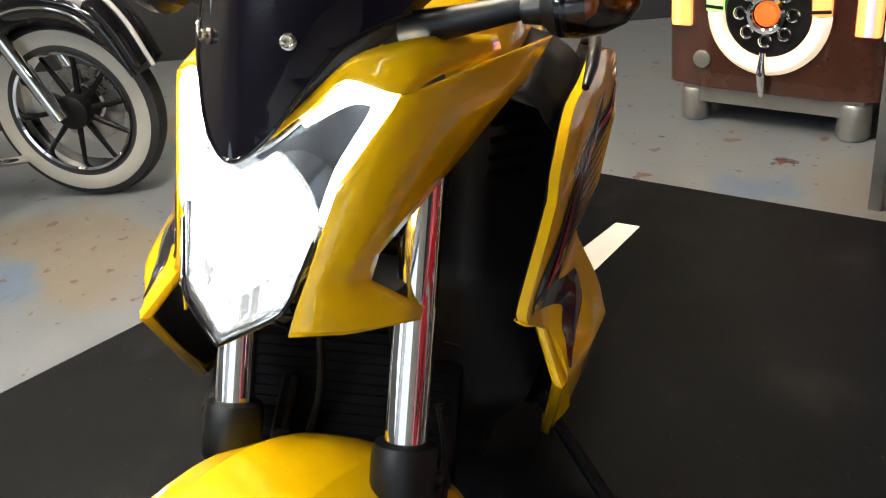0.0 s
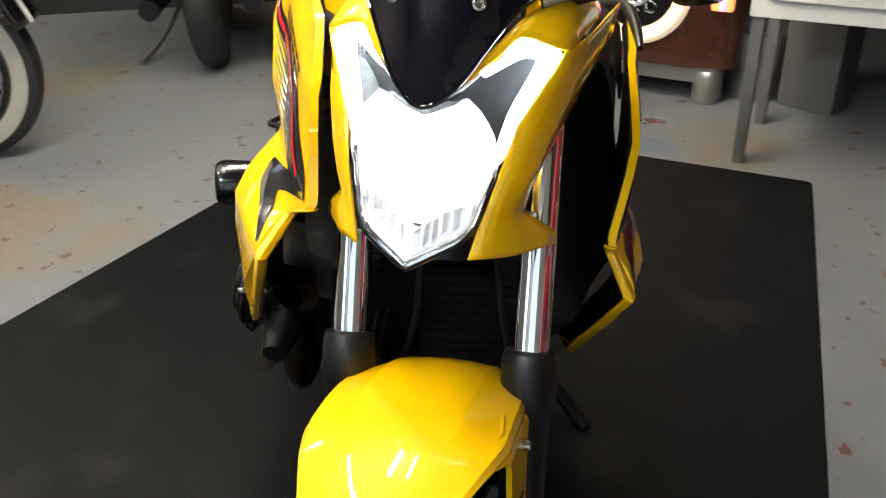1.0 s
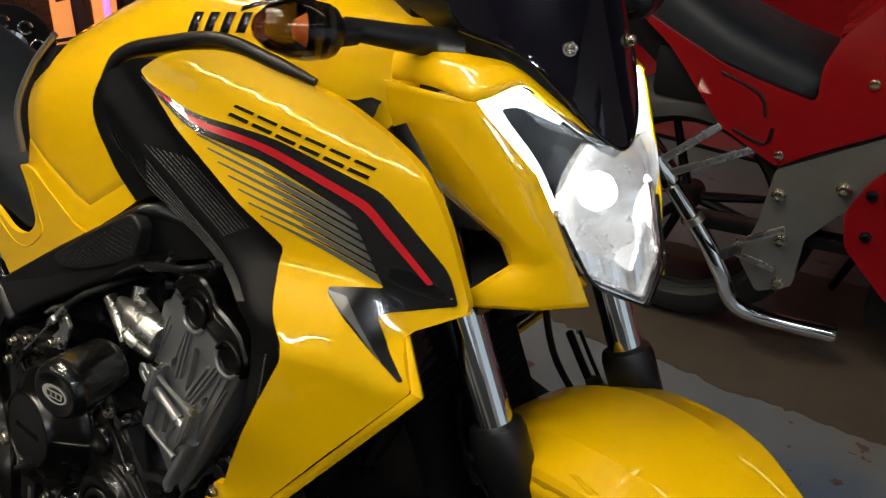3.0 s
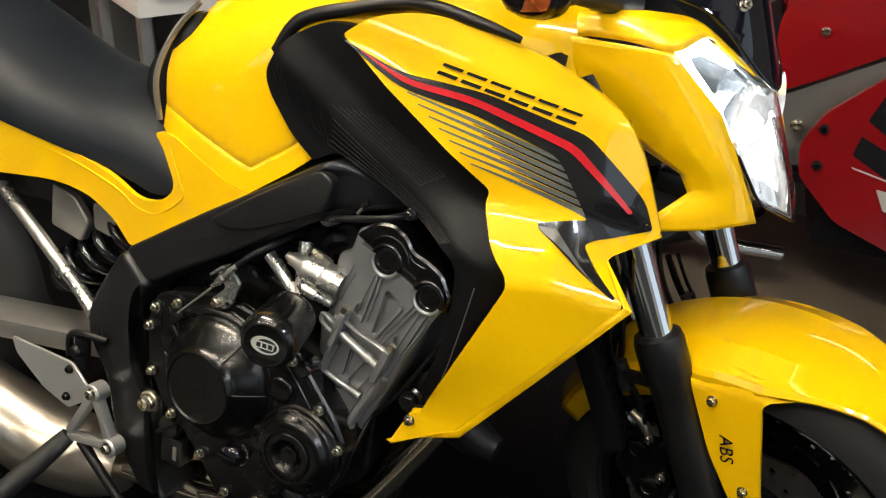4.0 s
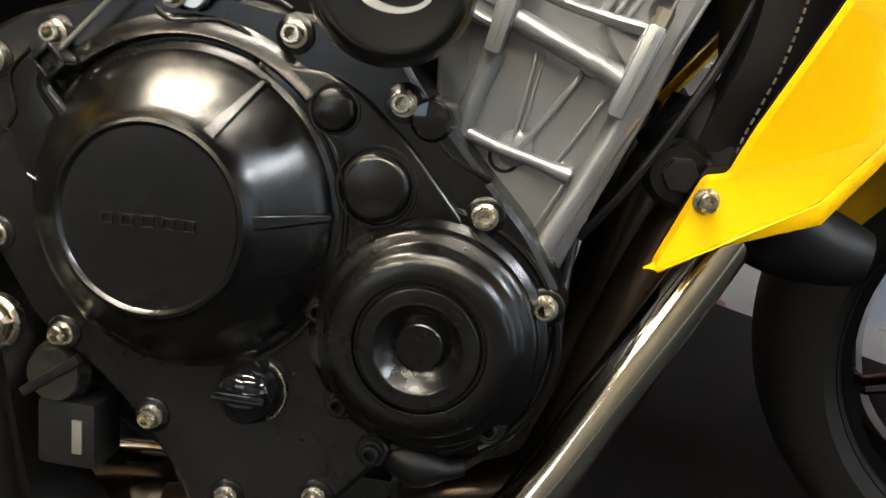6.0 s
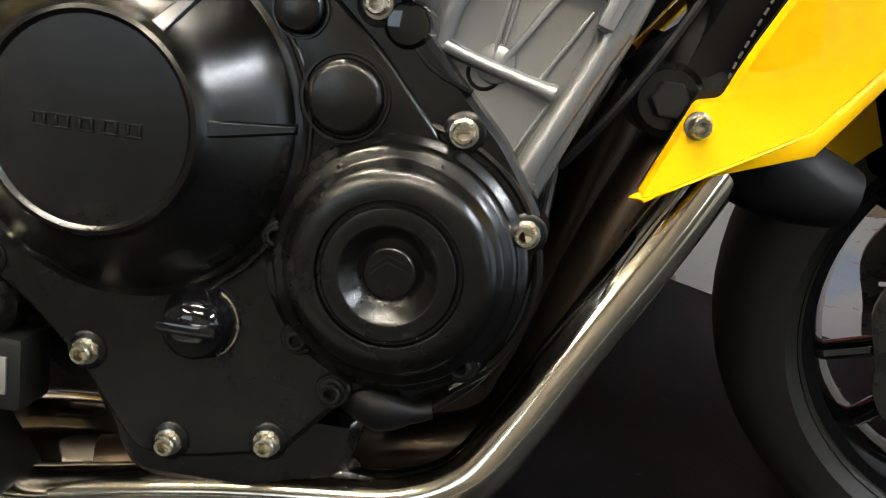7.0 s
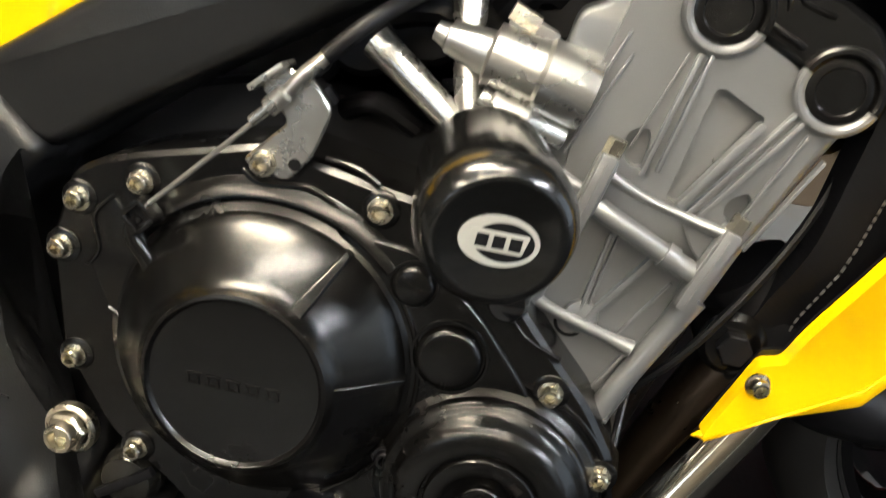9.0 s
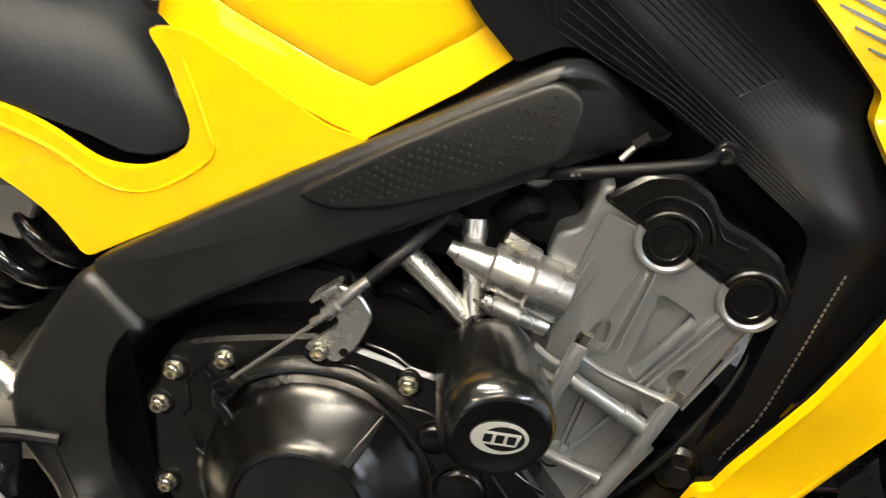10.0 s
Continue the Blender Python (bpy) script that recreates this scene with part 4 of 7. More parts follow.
for side in (-1, 1):
    ins = part("tank_side_panel", drape(rounded(INSERT), lambda a, b, s=side: Vector((a, s * insert_y(a, b), b)), 0.008, (0, -side * 0.022, 0)), RIBBED, bike, "matte black ribbed side panel", LEFT if side > 0 else None, 0.003, 50)
    trim = [(-0.668, 0.850), (-0.640, 0.890), (-0.575, 0.913), (-0.500, 0.929), (-0.430, 0.919), (-0.385, 0.908)]
    part("panel_trim", sweep([(x, side * (0.180 - 0.10 * max(0, x + 0.45)), z) for x, z in trim], [0.008, 0.008, 0.008, 0.008, 0.007, 0.004], 12), BLACK, ins)
    def ridge(a, b, r, tone=BLACK):
        n = 6
        line = [Vector(a).lerp(Vector(b), k / n) for k in range(n + 1)]
        part("rib", sweep([(p.x, side * (insert_y(p.x, p.y) + 0.0002), p.y) for p in line], r, 6, 0), tone, ins)

    for i in range(6):
        f = 0.12 + 0.15 * i
        lo = [Vector(p) for p in ((-0.592, 0.752), (-0.508, 0.718), (-0.411, 0.664))]
        hi = [Vector(p) for p in ((-0.580, 0.796), (-0.506, 0.742), (-0.391, 0.666))]
        mid = [p.lerp(q, f) for p, q in zip(lo, hi)]
        ridge(mid[0], mid[1], 0.0006)
        ridge(mid[1], mid[1].lerp(mid[2], 0.75), 0.0006)
    for i in range(8):
        p = Vector((-0.472, 0.735)).lerp(Vector((-0.445, 0.749)), i / 7)
        ridge(p, p + Vector((-0.098, 0.062)) * (1.15 - 0.04 * i), 0.0009 if i == 7 else 0.0006)
    for i in range(14):
        p = Vector((-0.653, 0.800)).lerp(Vector((-0.590, 0.760)), i / 13)
        ridge(p, p + Vector((-0.010, 0.030)) + Vector((0.0, 0.016)) * math.sin(i), 0.0005)
    ridge((-0.472, 0.734), (-0.444, 0.750), 0.0008)
    seam = [Vector(p) for p in ((-0.384, 0.640), (-0.392, 0.590), (-0.402, 0.535), (-0.418, 0.470))]
    for i in range(36):
        f = i / 36 * 3
        p, q = (seam[int(f)].lerp(seam[int(f) + 1], f % 1 + e) for e in (0.0, 0.05))
        part("stitch", bar((p.x, side * (insert_y(p.x, p.y) + 0.0004), p.y), (q.x, side * (insert_y(q.x, q.y) + 0.0004), q.y), 0.0010, 0.0012), GREYMETAL, ins)

# ---- radiator, air ducts, head of the frame
part("radiator", bar(along(0.18, 0, -0.13), along(0.47, 0, -0.13), 0.25, 0.03, 0.006), RADIATOR, bike, "black radiator behind the fork")
for i in range(24):
    s = 0.19 + 0.27 * i / 23
    part("radiator_fin", bar(along(s, -0.115, -0.113), along(s, 0.115, -0.113), 0.0015, 0.002), RADIATOR, bike)
for side in (-1, 1):
    duct = [(0.070, 0.60), (0.165, 0.63), (0.178, 0.80), (0.165, 0.862), (0.120, 0.868), (0.080, 0.80)]
    if side > 0:
        duct = [(0.070, 0.50), (0.150, 0.47, 0.03), (0.200, 0.52, 0.03), (0.218, 0.62), (0.222, 0.74), (0.212, 0.82), (0.190, 0.858), (0.135, 0.868), (0.105, 0.85), (0.080, 0.75)]
        place = lambda a, b, s=side: Vector((between(b, (0.46, 0.52, 0.70, 0.80, 0.862), (-0.30, -0.270, -0.262, -0.305, -0.345)) - max(0.0, a - 0.135) * between(b, (0.46, 0.70, 0.86), (0.5, 0.55, 1.4)), s * a, b))
    else:
        place = lambda a, b, s=side: Vector((-0.260 - 0.62 * max(0, b - 0.62) + 0.25 * (a - 0.15), s * a, b))
    d = part("air_duct", drape(rounded(duct, 0.02), place, 0.015, (-0.012, 0, 0)), BLACK, bike, "black air duct cover with slots", None, 0.003)
    lo, hi, top = (0.140, 0.185, 0.846) if side > 0 else (0.112, 0.160, 0.812)
    for i in range(4):
        z = top - 0.015 * i
        part("louvre", bar(place(lo, z) + Vector((0.002, 0, 0)), place(hi - 0.003 * i, z - 0.004) + Vector((0.002, 0, 0)), 0.004, 0.007, 0.001), GLOSS, d)
    part("bolt", BOLT_SMALL, None, d, "", Matrix.Translation(Vector((-0.400, 0.155, 0.866)) if side > 0 else place(0.145, 0.850)) @ pose(0, 0, 0, 0, 35 if side > 0 else 75))
    cap = []
    for x, z in ((-0.34, 0.876), (-0.38, 0.893), (-0.42, 0.905), (-0.47, 0.918)):
        w = shroud_y(x, z) - tuck(x, z) - 0.014
        row = [Vector((x, side * q, z + h)) for q, h in ((0.09, 0.020), (0.13, 0.016), (w - 0.02, 0.006), (w - 0.004, -0.006), (w, -0.022))]
        cap.append([LEFT @ p if side > 0 else p for p in row])
    part("duct_cap", loft(cap, False, False), BLACK, d, "black cap above the duct", None, thick=0.003)
    low = [(0.06, 0.46), (0.130, 0.46), (0.135, 0.62), (0.07, 0.62)]
    part("radiator_guard", drape(rounded(low, 0.03), lambda a, b, s=side: Vector((-0.26 - 0.35 * (0.62 - b) + 0.1 * (a - 0.15), s * a, b)), 0.04, (-0.01, 0, 0)), BLACK, bike, "", None, 0.003)
part("air_box", block(0.36, 0.26, 0.16, (-0.50, 0, 0.80), 0.03), DARK, bike)
part("steering_head", sweep([along(0.42, 0, -0.035), along(0.63, 0, -0.035)], 0.034, 20, 1), FRAME, bike)

# ---- seat and rear side covers
COVER = [(-0.692, 0.671, 0.004), (-0.888, 0.543, 0.008), (-0.914, 0.574, 0.02), (-0.961, 0.600, 0.03), (-1.03, 0.606, 0.03), (-1.16, 0.590), (-1.30, 0.66), (-1.30, 0.72), (-1.10, 0.672), (-1.003, 0.660, 0.03), (-0.916, 0.640, 0.03), (-0.872, 0.617, 0.02), (-0.836, 0.622, 0.02), (-0.806, 0.648, 0.02), (-0.828, 0.700, 0.01), (-0.842, 0.718), (-0.812, 0.720), (-0.718, 0.675, 0.004)]
for side in (-1, 1):
    part("side_cover", drape(rounded(COVER, 0.01), lambda a, b, s=side: Vector((a, s * (0.1955 - 0.15 * max(0, -0.69 - a) + 0.1 * max(0, -1.0 - a)), b)), 0.03, (0, -side * 0.008, 0)), YELLOW, bike, "glossy yellow seat side cover", None, 0.0025)
RIM = [(-1.09, 0.655), (-1.003, 0.645), (-0.916, 0.625), (-0.872, 0.604), (-0.836, 0.607), (-0.797, 0.638), (-0.800, 0.660), (-0.816, 0.702)]
for side in (-1, 1):
    part("cover_crease", sweep([(x, side * (0.1953 - 0.15 * max(0, -0.69 - x) + 0.1 * max(0, -1.0 - x)), z) for x, z in RIM], [0.0006, 0.0018, 0.0020, 0.0012, 0.0008, 0.0018, 0.0016, 0.0006], 10, 6), YELLOW, bike)
SEAT = [(-0.815, 0.640, 0.668, 0.150), (-0.826, 0.630, 0.690, 0.154), (-0.842, 0.624, 0.710, 0.156), (-0.862, 0.624, 0.724, 0.156), (-0.884, 0.632, 0.732, 0.155), (-0.95, 0.648, 0.732, 0.152), (-1.0, 0.656, 0.730, 0.152), (-1.05, 0.664, 0.734, 0.150), (-1.10, 0.672, 0.748, 0.148), (-1.15, 0.684, 0.774, 0.146), (-1.20, 0.696, 0.806, 0.143), (-1.30, 0.73, 0.856, 0.12), (-1.42, 0.78, 0.88, 0.06)]
rows = []
for x, lo, hi, w in SEAT:
    ring = []
    for i in range(17):
        a = math.pi * i / 16
        c, s = math.cos(a), math.sin(a)
        ring.append((x, w * math.copysign(abs(c) ** 0.5, c) * (1 - 0.25 * s ** 3), lo + (hi - lo) * s ** 0.75))
    rows.append(ring)
part("seat", loft(rows), VINYL, bike, "black vinyl seat", None, 0.004, 60)
for side in (-1, 1):
    tr = [(-0.818, 0.735), (-0.822, 0.79), (-0.806, 0.843), (-0.775, 0.885)]
    t = part("tank_rear_trim", drape(rounded([(-0.812, 0.728), (-0.816, 0.80), (-0.785, 0.875), (-0.815, 0.86), (-0.862, 0.80), (-0.872, 0.765), (-0.845, 0.722)], 0.008), lambda a, b, s=side: Vector((a, s * (0.166 - 0.35 * max(0, -0.815 - a) - 0.25 * max(0, b - 0.79)), b)), 0.02, (0, -side * 0.02, 0)), BLACK, bike, "black trim behind the tank", None, 0.002)
    part("trim_strip", sweep([(x - 0.016, side * (0.171 - 0.25 * max(0, z - 0.79)), z) for x, z in tr], 0.004, 8), GREYMETAL, t, "grey edge strip")
part("rear_mudguard", block(0.5, 0.17, 0.05, (-1.32, 0, 0.70), 0.02), DARK, bike)

# ---- engine
CASE_LINE = [(-0.165, 0.060), (-0.176, 0.020), (-0.168, -0.045), (-0.138, -0.092), (-0.100, -0.118), (-0.072, -0.145), (-0.040, -0.188), (-0.011, -0.187), (0.035, -0.176), (0.066, -0.140), (0.094, -0.127),
             (0.124, -0.120), (0.146, -0.070), (0.147, -0.042), (0.126, -0.010), (0.110, 0.006), (0.068, 0.052), (0.050, 0.078), (0.002, 0.084), (-0.060, 0.095), (-0.126, 0.078), (-0.150, 0.070)]
engine = part("engine", prism(rounded([(-0.20, 0.09), (-0.20, -0.12), (-0.10, -0.19), (0.06, -0.19), (0.15, -0.12), (0.15, 0.02), (0.06, 0.10), (-0.08, 0.12)], 0.02), -0.42, -0.060, 0.004), DARK, bike, "black four-cylinder engine with grey cylinder block", ENG)
cover = part("clutch_cover", prism(rounded(CASE_LINE, 0.010), -0.062, 0.002, 0.003), CASE, engine, "satin black clutch cover")
CC = (-0.052, -0.020)
part("clutch_dome", lathe([(0.0865, 0.0), (0.0855, 0.004), (0.083, 0.0055), (0.081, 0.0065), (0.079, 0.0105), (0.0740, 0.0160), (0.0680, 0.0219), (0.0620, 0.0274), (0.0560, 0.0325), (0.0518, 0.0357), (0.0495, 0.0405), (0.0485, 0.0425), (0.0465, 0.0432), (0.0455, 0.0425), (0.0445, 0.0412), (0, 0.0412)], 96, CC), CASE, cover, "domed black cover", angle=28)
for i in range(5):
    x, y = CC[0] - 0.0210 + 0.0105 * i, CC[1] - 0.001
    for dx, dy, w, h in ((0, 0.0026, 0.0080, 0.0011), (0, -0.0026, 0.0080, 0.0011), (-0.0026, 0, 0.0014, 0.0050), (0.0026, 0, 0.0014, 0.0050)):
        part("lettering_bar", block(w, h, 0.0016, (x + dx, y + dy, 0.0414), 0.0004), CASE, cover)


def spoke_rib(ang):
    c, s = math.cos(ang), math.sin(ang)
    rows = []
    for r, w, z in ((0.049, 0.0035, 0.0365), (0.060, 0.003, 0.0285), (0.082, 0.0015, 0.009)):
        p = Vector((CC[0] + r * c, CC[1] + r * s, z))
        t = Vector((-s, c, 0))
        rows.append([p - t * w * 1.8 - Vector((0, 0, 0.004)), p - t * w + Vector((0, 0, 0.0022)), p + t * w + Vector((0, 0, 0.0022)), p + t * w * 1.8 - Vector((0, 0, 0.004))])
    return loft(rows)


for ang in (58, 4):
    part("dome_rib", spoke_rib(radians(ang)), CASE, cover, "", None, 0.0006)
LC = (0.081, -0.071)
part("pulser_cover", lathe([(0.0625, 0.0), (0.0622, 0.0040), (0.0612, 0.0052), (0.0585, 0.0066), (0.0575, 0.0075), (0.0570, 0.0105), (0.0560, 0.0120), (0.0540, 0.0135), (0.0515, 0.0141), (0.0500, 0.0158), (0.0480, 0.0198), (0.0468, 0.0215), (0.0445, 0.0232), (0.0420, 0.0240),
                            (0.0345, 0.0255), (0.0336, 0.0252), (0.0328, 0.0226), (0.0312, 0.0225), (0.0308, 0.0255), (0.0300, 0.0265), (0.0232, 0.0273), (0.0222, 0.0270), (0.0212, 0.0260), (0.0145, 0.0200), (0.0125, 0.0195), (0.0120, 0.0225), (0.0112, 0.0232), (0, 0.0232)], 80, LC), CASE, cover, "stepped round black cover", angle=36)
for k in range(2):
    h = [(LC[0] + 0.0085 * math.cos(radians(a)), LC[1] + 0.0085 * math.sin(radians(a)), 0.0234) for a in (165, 100, 40)]
    part("hexagon_mark", sweep([(x, y - 0.003 * k, z) for x, y, z in h], 0.0005, 6, 0), CASE, cover)
gusset = rounded([(-0.019, 0.060, 0.002), (0.022, 0.0565, 0.006), (0.040, 0.0475, 0.010), (0.066, 0.024, 0.004), (0.096, -0.011, 0.004), (0.075, -0.030), (0.015, -0.040), (0.012, 0.030), (-0.012, 0.052, 0.004)], 0.006)
part("gusset_plate", soft_prism(gusset, -0.004, 0.0050, 0.0022, 3), CASE, cover, "raised plate beside the dome")
for x, y, r in ((0.0262, 0.0385, 0.0108), (0.0500, 0.0030, 0.0172)):
    part("round_boss", lathe([(r * 1.22, 0.004), (r * 1.20, 0.0066), (r * 1.12, 0.0066), (r * 1.08, 0.0048), (r * 1.02, 0.0048), (r, 0.0090), (r * 0.93, 0.0108), (r * 0.80, 0.0114), (0, 0.0116)], 44, (x, y)), CASE, cover, angle=50)
ledge = []
for i in range(25):
    a = radians(44 + 88 * i / 24)
    ledge.append([(CC[0] + r * math.cos(a), CC[1] + r * math.sin(a), z) for r, z in ((0.0865, 0.0), (0.0872, 0.0058), (0.0886, 0.0072), (0.0905, 0.0068), (0.0985, 0.0022), (0.1000, 0.0005), (0.1005, -0.006))])
part("upper_ledge", loft(ledge, False, False), CASE, cover, angle=40)
rib = [(CC[0] + 0.0875 * math.cos(radians(a)), CC[1] + 0.0875 * math.sin(radians(a)), 0.005) for a in range(-60, 50, 10)]
part("raised_edge", sweep(rib, 0.0016, 8, 2), CASE, cover)
for pts in ([(-0.071, 0.080, 0.001), (-0.060, 0.074, 0.003), (-0.036, 0.077, 0.003), (-0.018, 0.069, 0.002), (-0.006, 0.064, 0.001)], [(-0.030, 0.092, -0.004), (-0.012, 0.090, -0.002), (0.000, 0.0845, 0.0)], [(0.072, 0.037, 0.0), (0.086, 0.021, 0.001), (0.106, 0.012, 0.001)]):
    part("raised_edge", sweep(pts, 0.0018, 8, 3), CASE, cover)
rib = [(LC[0] + 0.0665 * math.cos(radians(a)), LC[1] + 0.0665 * math.sin(radians(a)), 0.001) for a in range(-60, 190, 14)]
part("raised_edge", sweep(rib, 0.0024, 8, 2), CASE, cover)
fill = part("oil_filler_cap", lathe([(0.0190, 0.0), (0.0190, 0.003), (0.0168, 0.0045), (0.0165, 0.010), (0.0155, 0.015), (0.0125, 0.019), (0.0070, 0.0210), (0, 0.0215)], 40, (-0.010, -0.113)), GLOSS, cover, "gloss black oil filler cap", angle=60)
part("finger_bar", block(0.029, 0.0062, 0.010, (-0.010, -0.1115, 0.0195), 0.0022), GLOSS, fill)
part("cap_rim", sweep([(-0.010 + 0.0185 * math.cos(radians(a)), -0.113 + 0.0185 * math.sin(radians(a)), 0.0035) for a in range(-60, 75, 15)], 0.0010, 8, 2), STEEL, fill, "brass-coloured arc on the rim")
for x, y in ((0.003, 0.073), (0.060, 0.045), (0.105, -0.006), (0.139, -0.048), (-0.067, -0.137), (-0.120, -0.097), (-0.159, -0.046), (-0.168, 0.018), (-0.159, 0.047), (-0.124, 0.063), (-0.022, -0.178), (0.028, -0.170)):
    part("bolt_boss", lathe([(0.0115, -0.018), (0.0100, 0.0028), (0.0085, 0.0036), (0, 0.0036)], 24, (x, y)), CASE, cover)
    part("bolt", BOLT6, None, cover, "", Matrix.Translation((x, y, 0.0036)))
for x, y in ((0.058, -0.137), (0.118, -0.114), (0.039, -0.113), (0.025, -0.064)):
    part("bolt_boss", lathe([(0.0105, -0.018), (0.0090, 0.005), (0.0080, 0.006), (0, 0.006)], 20, (x, y)), CASE, cover)
    part("dark_bolt", BOLT_DARK, None, cover, "", Matrix.Translation((x, y, 0.006)))
# clutch lever in its pocket
pocket = [(-0.138, 0.054), (-0.149, 0.041), (-0.146, 0.022), (-0.151, 0.013), (-0.139, -0.012), (-0.115, -0.023), (-0.103, -0.009), (-0.102, 0.008), (-0.107, 0.019), (-0.120, 0.031), (-0.127, 0.041)]
part("lever_pocket", soft_prism(rounded(pocket, 0.005), -0.004, 0.0055, 0.0015, 3), CASE, cover)
part("pocket_edge", sweep([(-0.137, 0.054, 0.0055), (-0.1485, 0.041, 0.0055), (-0.1455, 0.022, 0.0055), (-0.1505, 0.013, 0.0055)], 0.0013, 8, 4), CASE, cover)
part("pocket_edge", sweep([(-0.139, -0.0115, 0.0055), (-0.126, -0.018, 0.0058), (-0.115, -0.0225, 0.0055)], 0.0014, 8, 2), CASE, cover)
lev = part("clutch_lever", sweep([(-0.118, 0.049, 0.014), (-0.1235, 0.037, 0.0135), (-0.1145, 0.024, 0.0125), (-0.1135, 0.015, 0.0115), (-0.122, 0.006, 0.0105)], [0.0050, 0.0044, 0.0050, 0.0055, 0.0042], 14, 4, 0.8), CASE, engine, "black clutch release lever")
part("lever_pin", lathe([(0.0088, 0.004), (0.0088, 0.016), (0.0070, 0.019), (0.003, 0.020), (0, 0.020)], 24, (-0.108, 0.003)), GLOSS, lev)
part("pin_collar", sweep([(-0.108 + 0.0118 * math.cos(radians(a)), 0.004 + 0.0138 * math.sin(radians(a)), 0.007) for a in range(-70, 80, 15)], 0.0013, 8, 2), CASE, lev)
part("lever_eye", joined(bar((-0.1265, 0.049, 0.014), (-0.118, 0.0575, 0.014), 0.0030, 0.012, 0.0008), bar((-0.118, 0.0575, 0.014), (-0.1095, 0.049, 0.014), 0.0030, 0.012, 0.0008), bar((-0.1095, 0.049, 0.014), (-0.118, 0.0405, 0.014), 0.0030, 0.012, 0.0008), bar((-0.118, 0.0405, 0.014), (-0.1265, 0.049, 0.014), 0.0030, 0.012, 0.0008)), CASE, lev)
part("eye_core", sweep([(-0.118, 0.049, 0.006), (-0.118, 0.049, 0.017)], 0.0052, 14, 1), DARK, lev)
part("bright_strip", bar((-0.111, 0.076, -0.020), (-0.067, 0.0905, -0.018), 0.0060, 0.006, 0.0015), ALU, engine, "bare metal strip behind the cover")

# cable and bracket
part("cable_wire", sweep([(-0.116, 0.054, 0.014), (-0.084, 0.086, 0.014), (-0.056, 0.115, 0.014)], 0.0014, 8, 2), GREYMETAL, engine, "braided steel cable")
br = part("cable_bracket", prism(rounded([(-0.070, 0.086), (-0.046, 0.079), (-0.034, 0.094), (-0.026, 0.118), (-0.036, 0.131), (-0.052, 0.136), (-0.064, 0.124), (-0.047, 0.110)], 0.005), 0.004, 0.0085, 0.001), ALU, engine, "bare metal cable bracket")
part("bracket_tab", bar((-0.066, 0.124, 0.008), (-0.050, 0.138, 0.008), 0.003, 0.020, 0.0008), ALU, br)
part("bolt", BOLT6, None, br, "", Matrix.Translation((-0.058, 0.087, 0.0085)))
# Dark disc painted in for the shaded hole; nothing is cut.
part("dark_hole_disc", lathe([(0.0032, 0.0), (0.0032, 0.001), (0.0, 0.001)], 14), DARK, br, "", Matrix.Translation((-0.042, 0.089, 0.0080)))
part("cable_adjuster", sweep([(-0.064, 0.108, 0.014), (-0.057, 0.115, 0.014), (-0.056, 0.116, 0.014), (-0.049, 0.124, 0.014), (-0.048, 0.125, 0.013), (-0.040, 0.135, 0.012), (-0.031, 0.145, 0.010)], [0.0028, 0.0028, 0.0050, 0.0050, 0.0034, 0.0042, 0.0034], 12, 0), ALU, engine, "silver cable adjuster", angle=30)
part("cable_sheath", sweep([(-0.032, 0.144, 0.010), (-0.014, 0.163, 0.002), (0.002, 0.178, -0.030), (0.016, 0.192, -0.090), (0.05, 0.22, -0.12)], 0.0042, 12), DARK, engine, "black cable sheath")

# grey cylinder block and head
HEAD_Z = -0.034
BLOCK = [(0.102, 0.222, 0.006), (0.094, 0.190, 0.006), (0.080, 0.184, 0.006), (0.075, 0.158, 0.008), (0.089, 0.150, 0.006), (0.078, 0.112, 0.006), (0.066, 0.090, 0.008), (0.068, 0.040, 0.006), (0.100, -0.010, 0.006), (0.138, -0.052, 0.006), (0.154, -0.010, 0.008), (0.178, 0.046, 0.008), (0.192, 0.085), (0.209, 0.124), (0.224, 0.154, 0.01), (0.205, 0.190, 0.01), (0.150, 0.215, 0.01)]
cyl = part("cylinder_block", soft_prism(rounded(BLOCK, 0.008), -0.40, HEAD_Z - 0.005, 0.004, 3), GREY, engine, "cast grey cylinder block")
plate = [(0.108, 0.206), (0.096, 0.160), (0.090, 0.120), (0.083, 0.055), (0.090, 0.022), (0.106, 0.000), (0.130, -0.040), (0.146, -0.012), (0.170, 0.046), (0.196, 0.110), (0.212, 0.148), (0.190, 0.172), (0.150, 0.192)]
recess = rounded([(0.153, 0.157), (0.157, 0.158), (0.180, 0.147), (0.177, 0.141), (0.149, 0.097), (0.142, 0.099)], 0.003, 3)
slot_a = rounded([(0.1140, 0.1185), (0.1165, 0.1300), (0.1260, 0.1335), (0.1285, 0.1260), (0.1270, 0.1115), (0.1205, 0.1120)], 0.004, 3)
slot_b = rounded([(0.1715, 0.0955), (0.1725, 0.1045), (0.1820, 0.1100), (0.1855, 0.1020), (0.1805, 0.0900)], 0.004, 3)
part("block_face", pierced(rounded(plate, 0.006), [recess, slot_a, slot_b], HEAD_Z - 0.008, HEAD_Z + 0.003), GREY, cyl, "", None, 0.0009)
RZ = HEAD_Z + 0.003


def rib(a, b, w=0.0030, h=0.0070):
    return part("casting_rib", bar((*a, RZ + 0.0005), (*b, RZ + 0.0005), w, h, 0.0008), GREY, cyl)


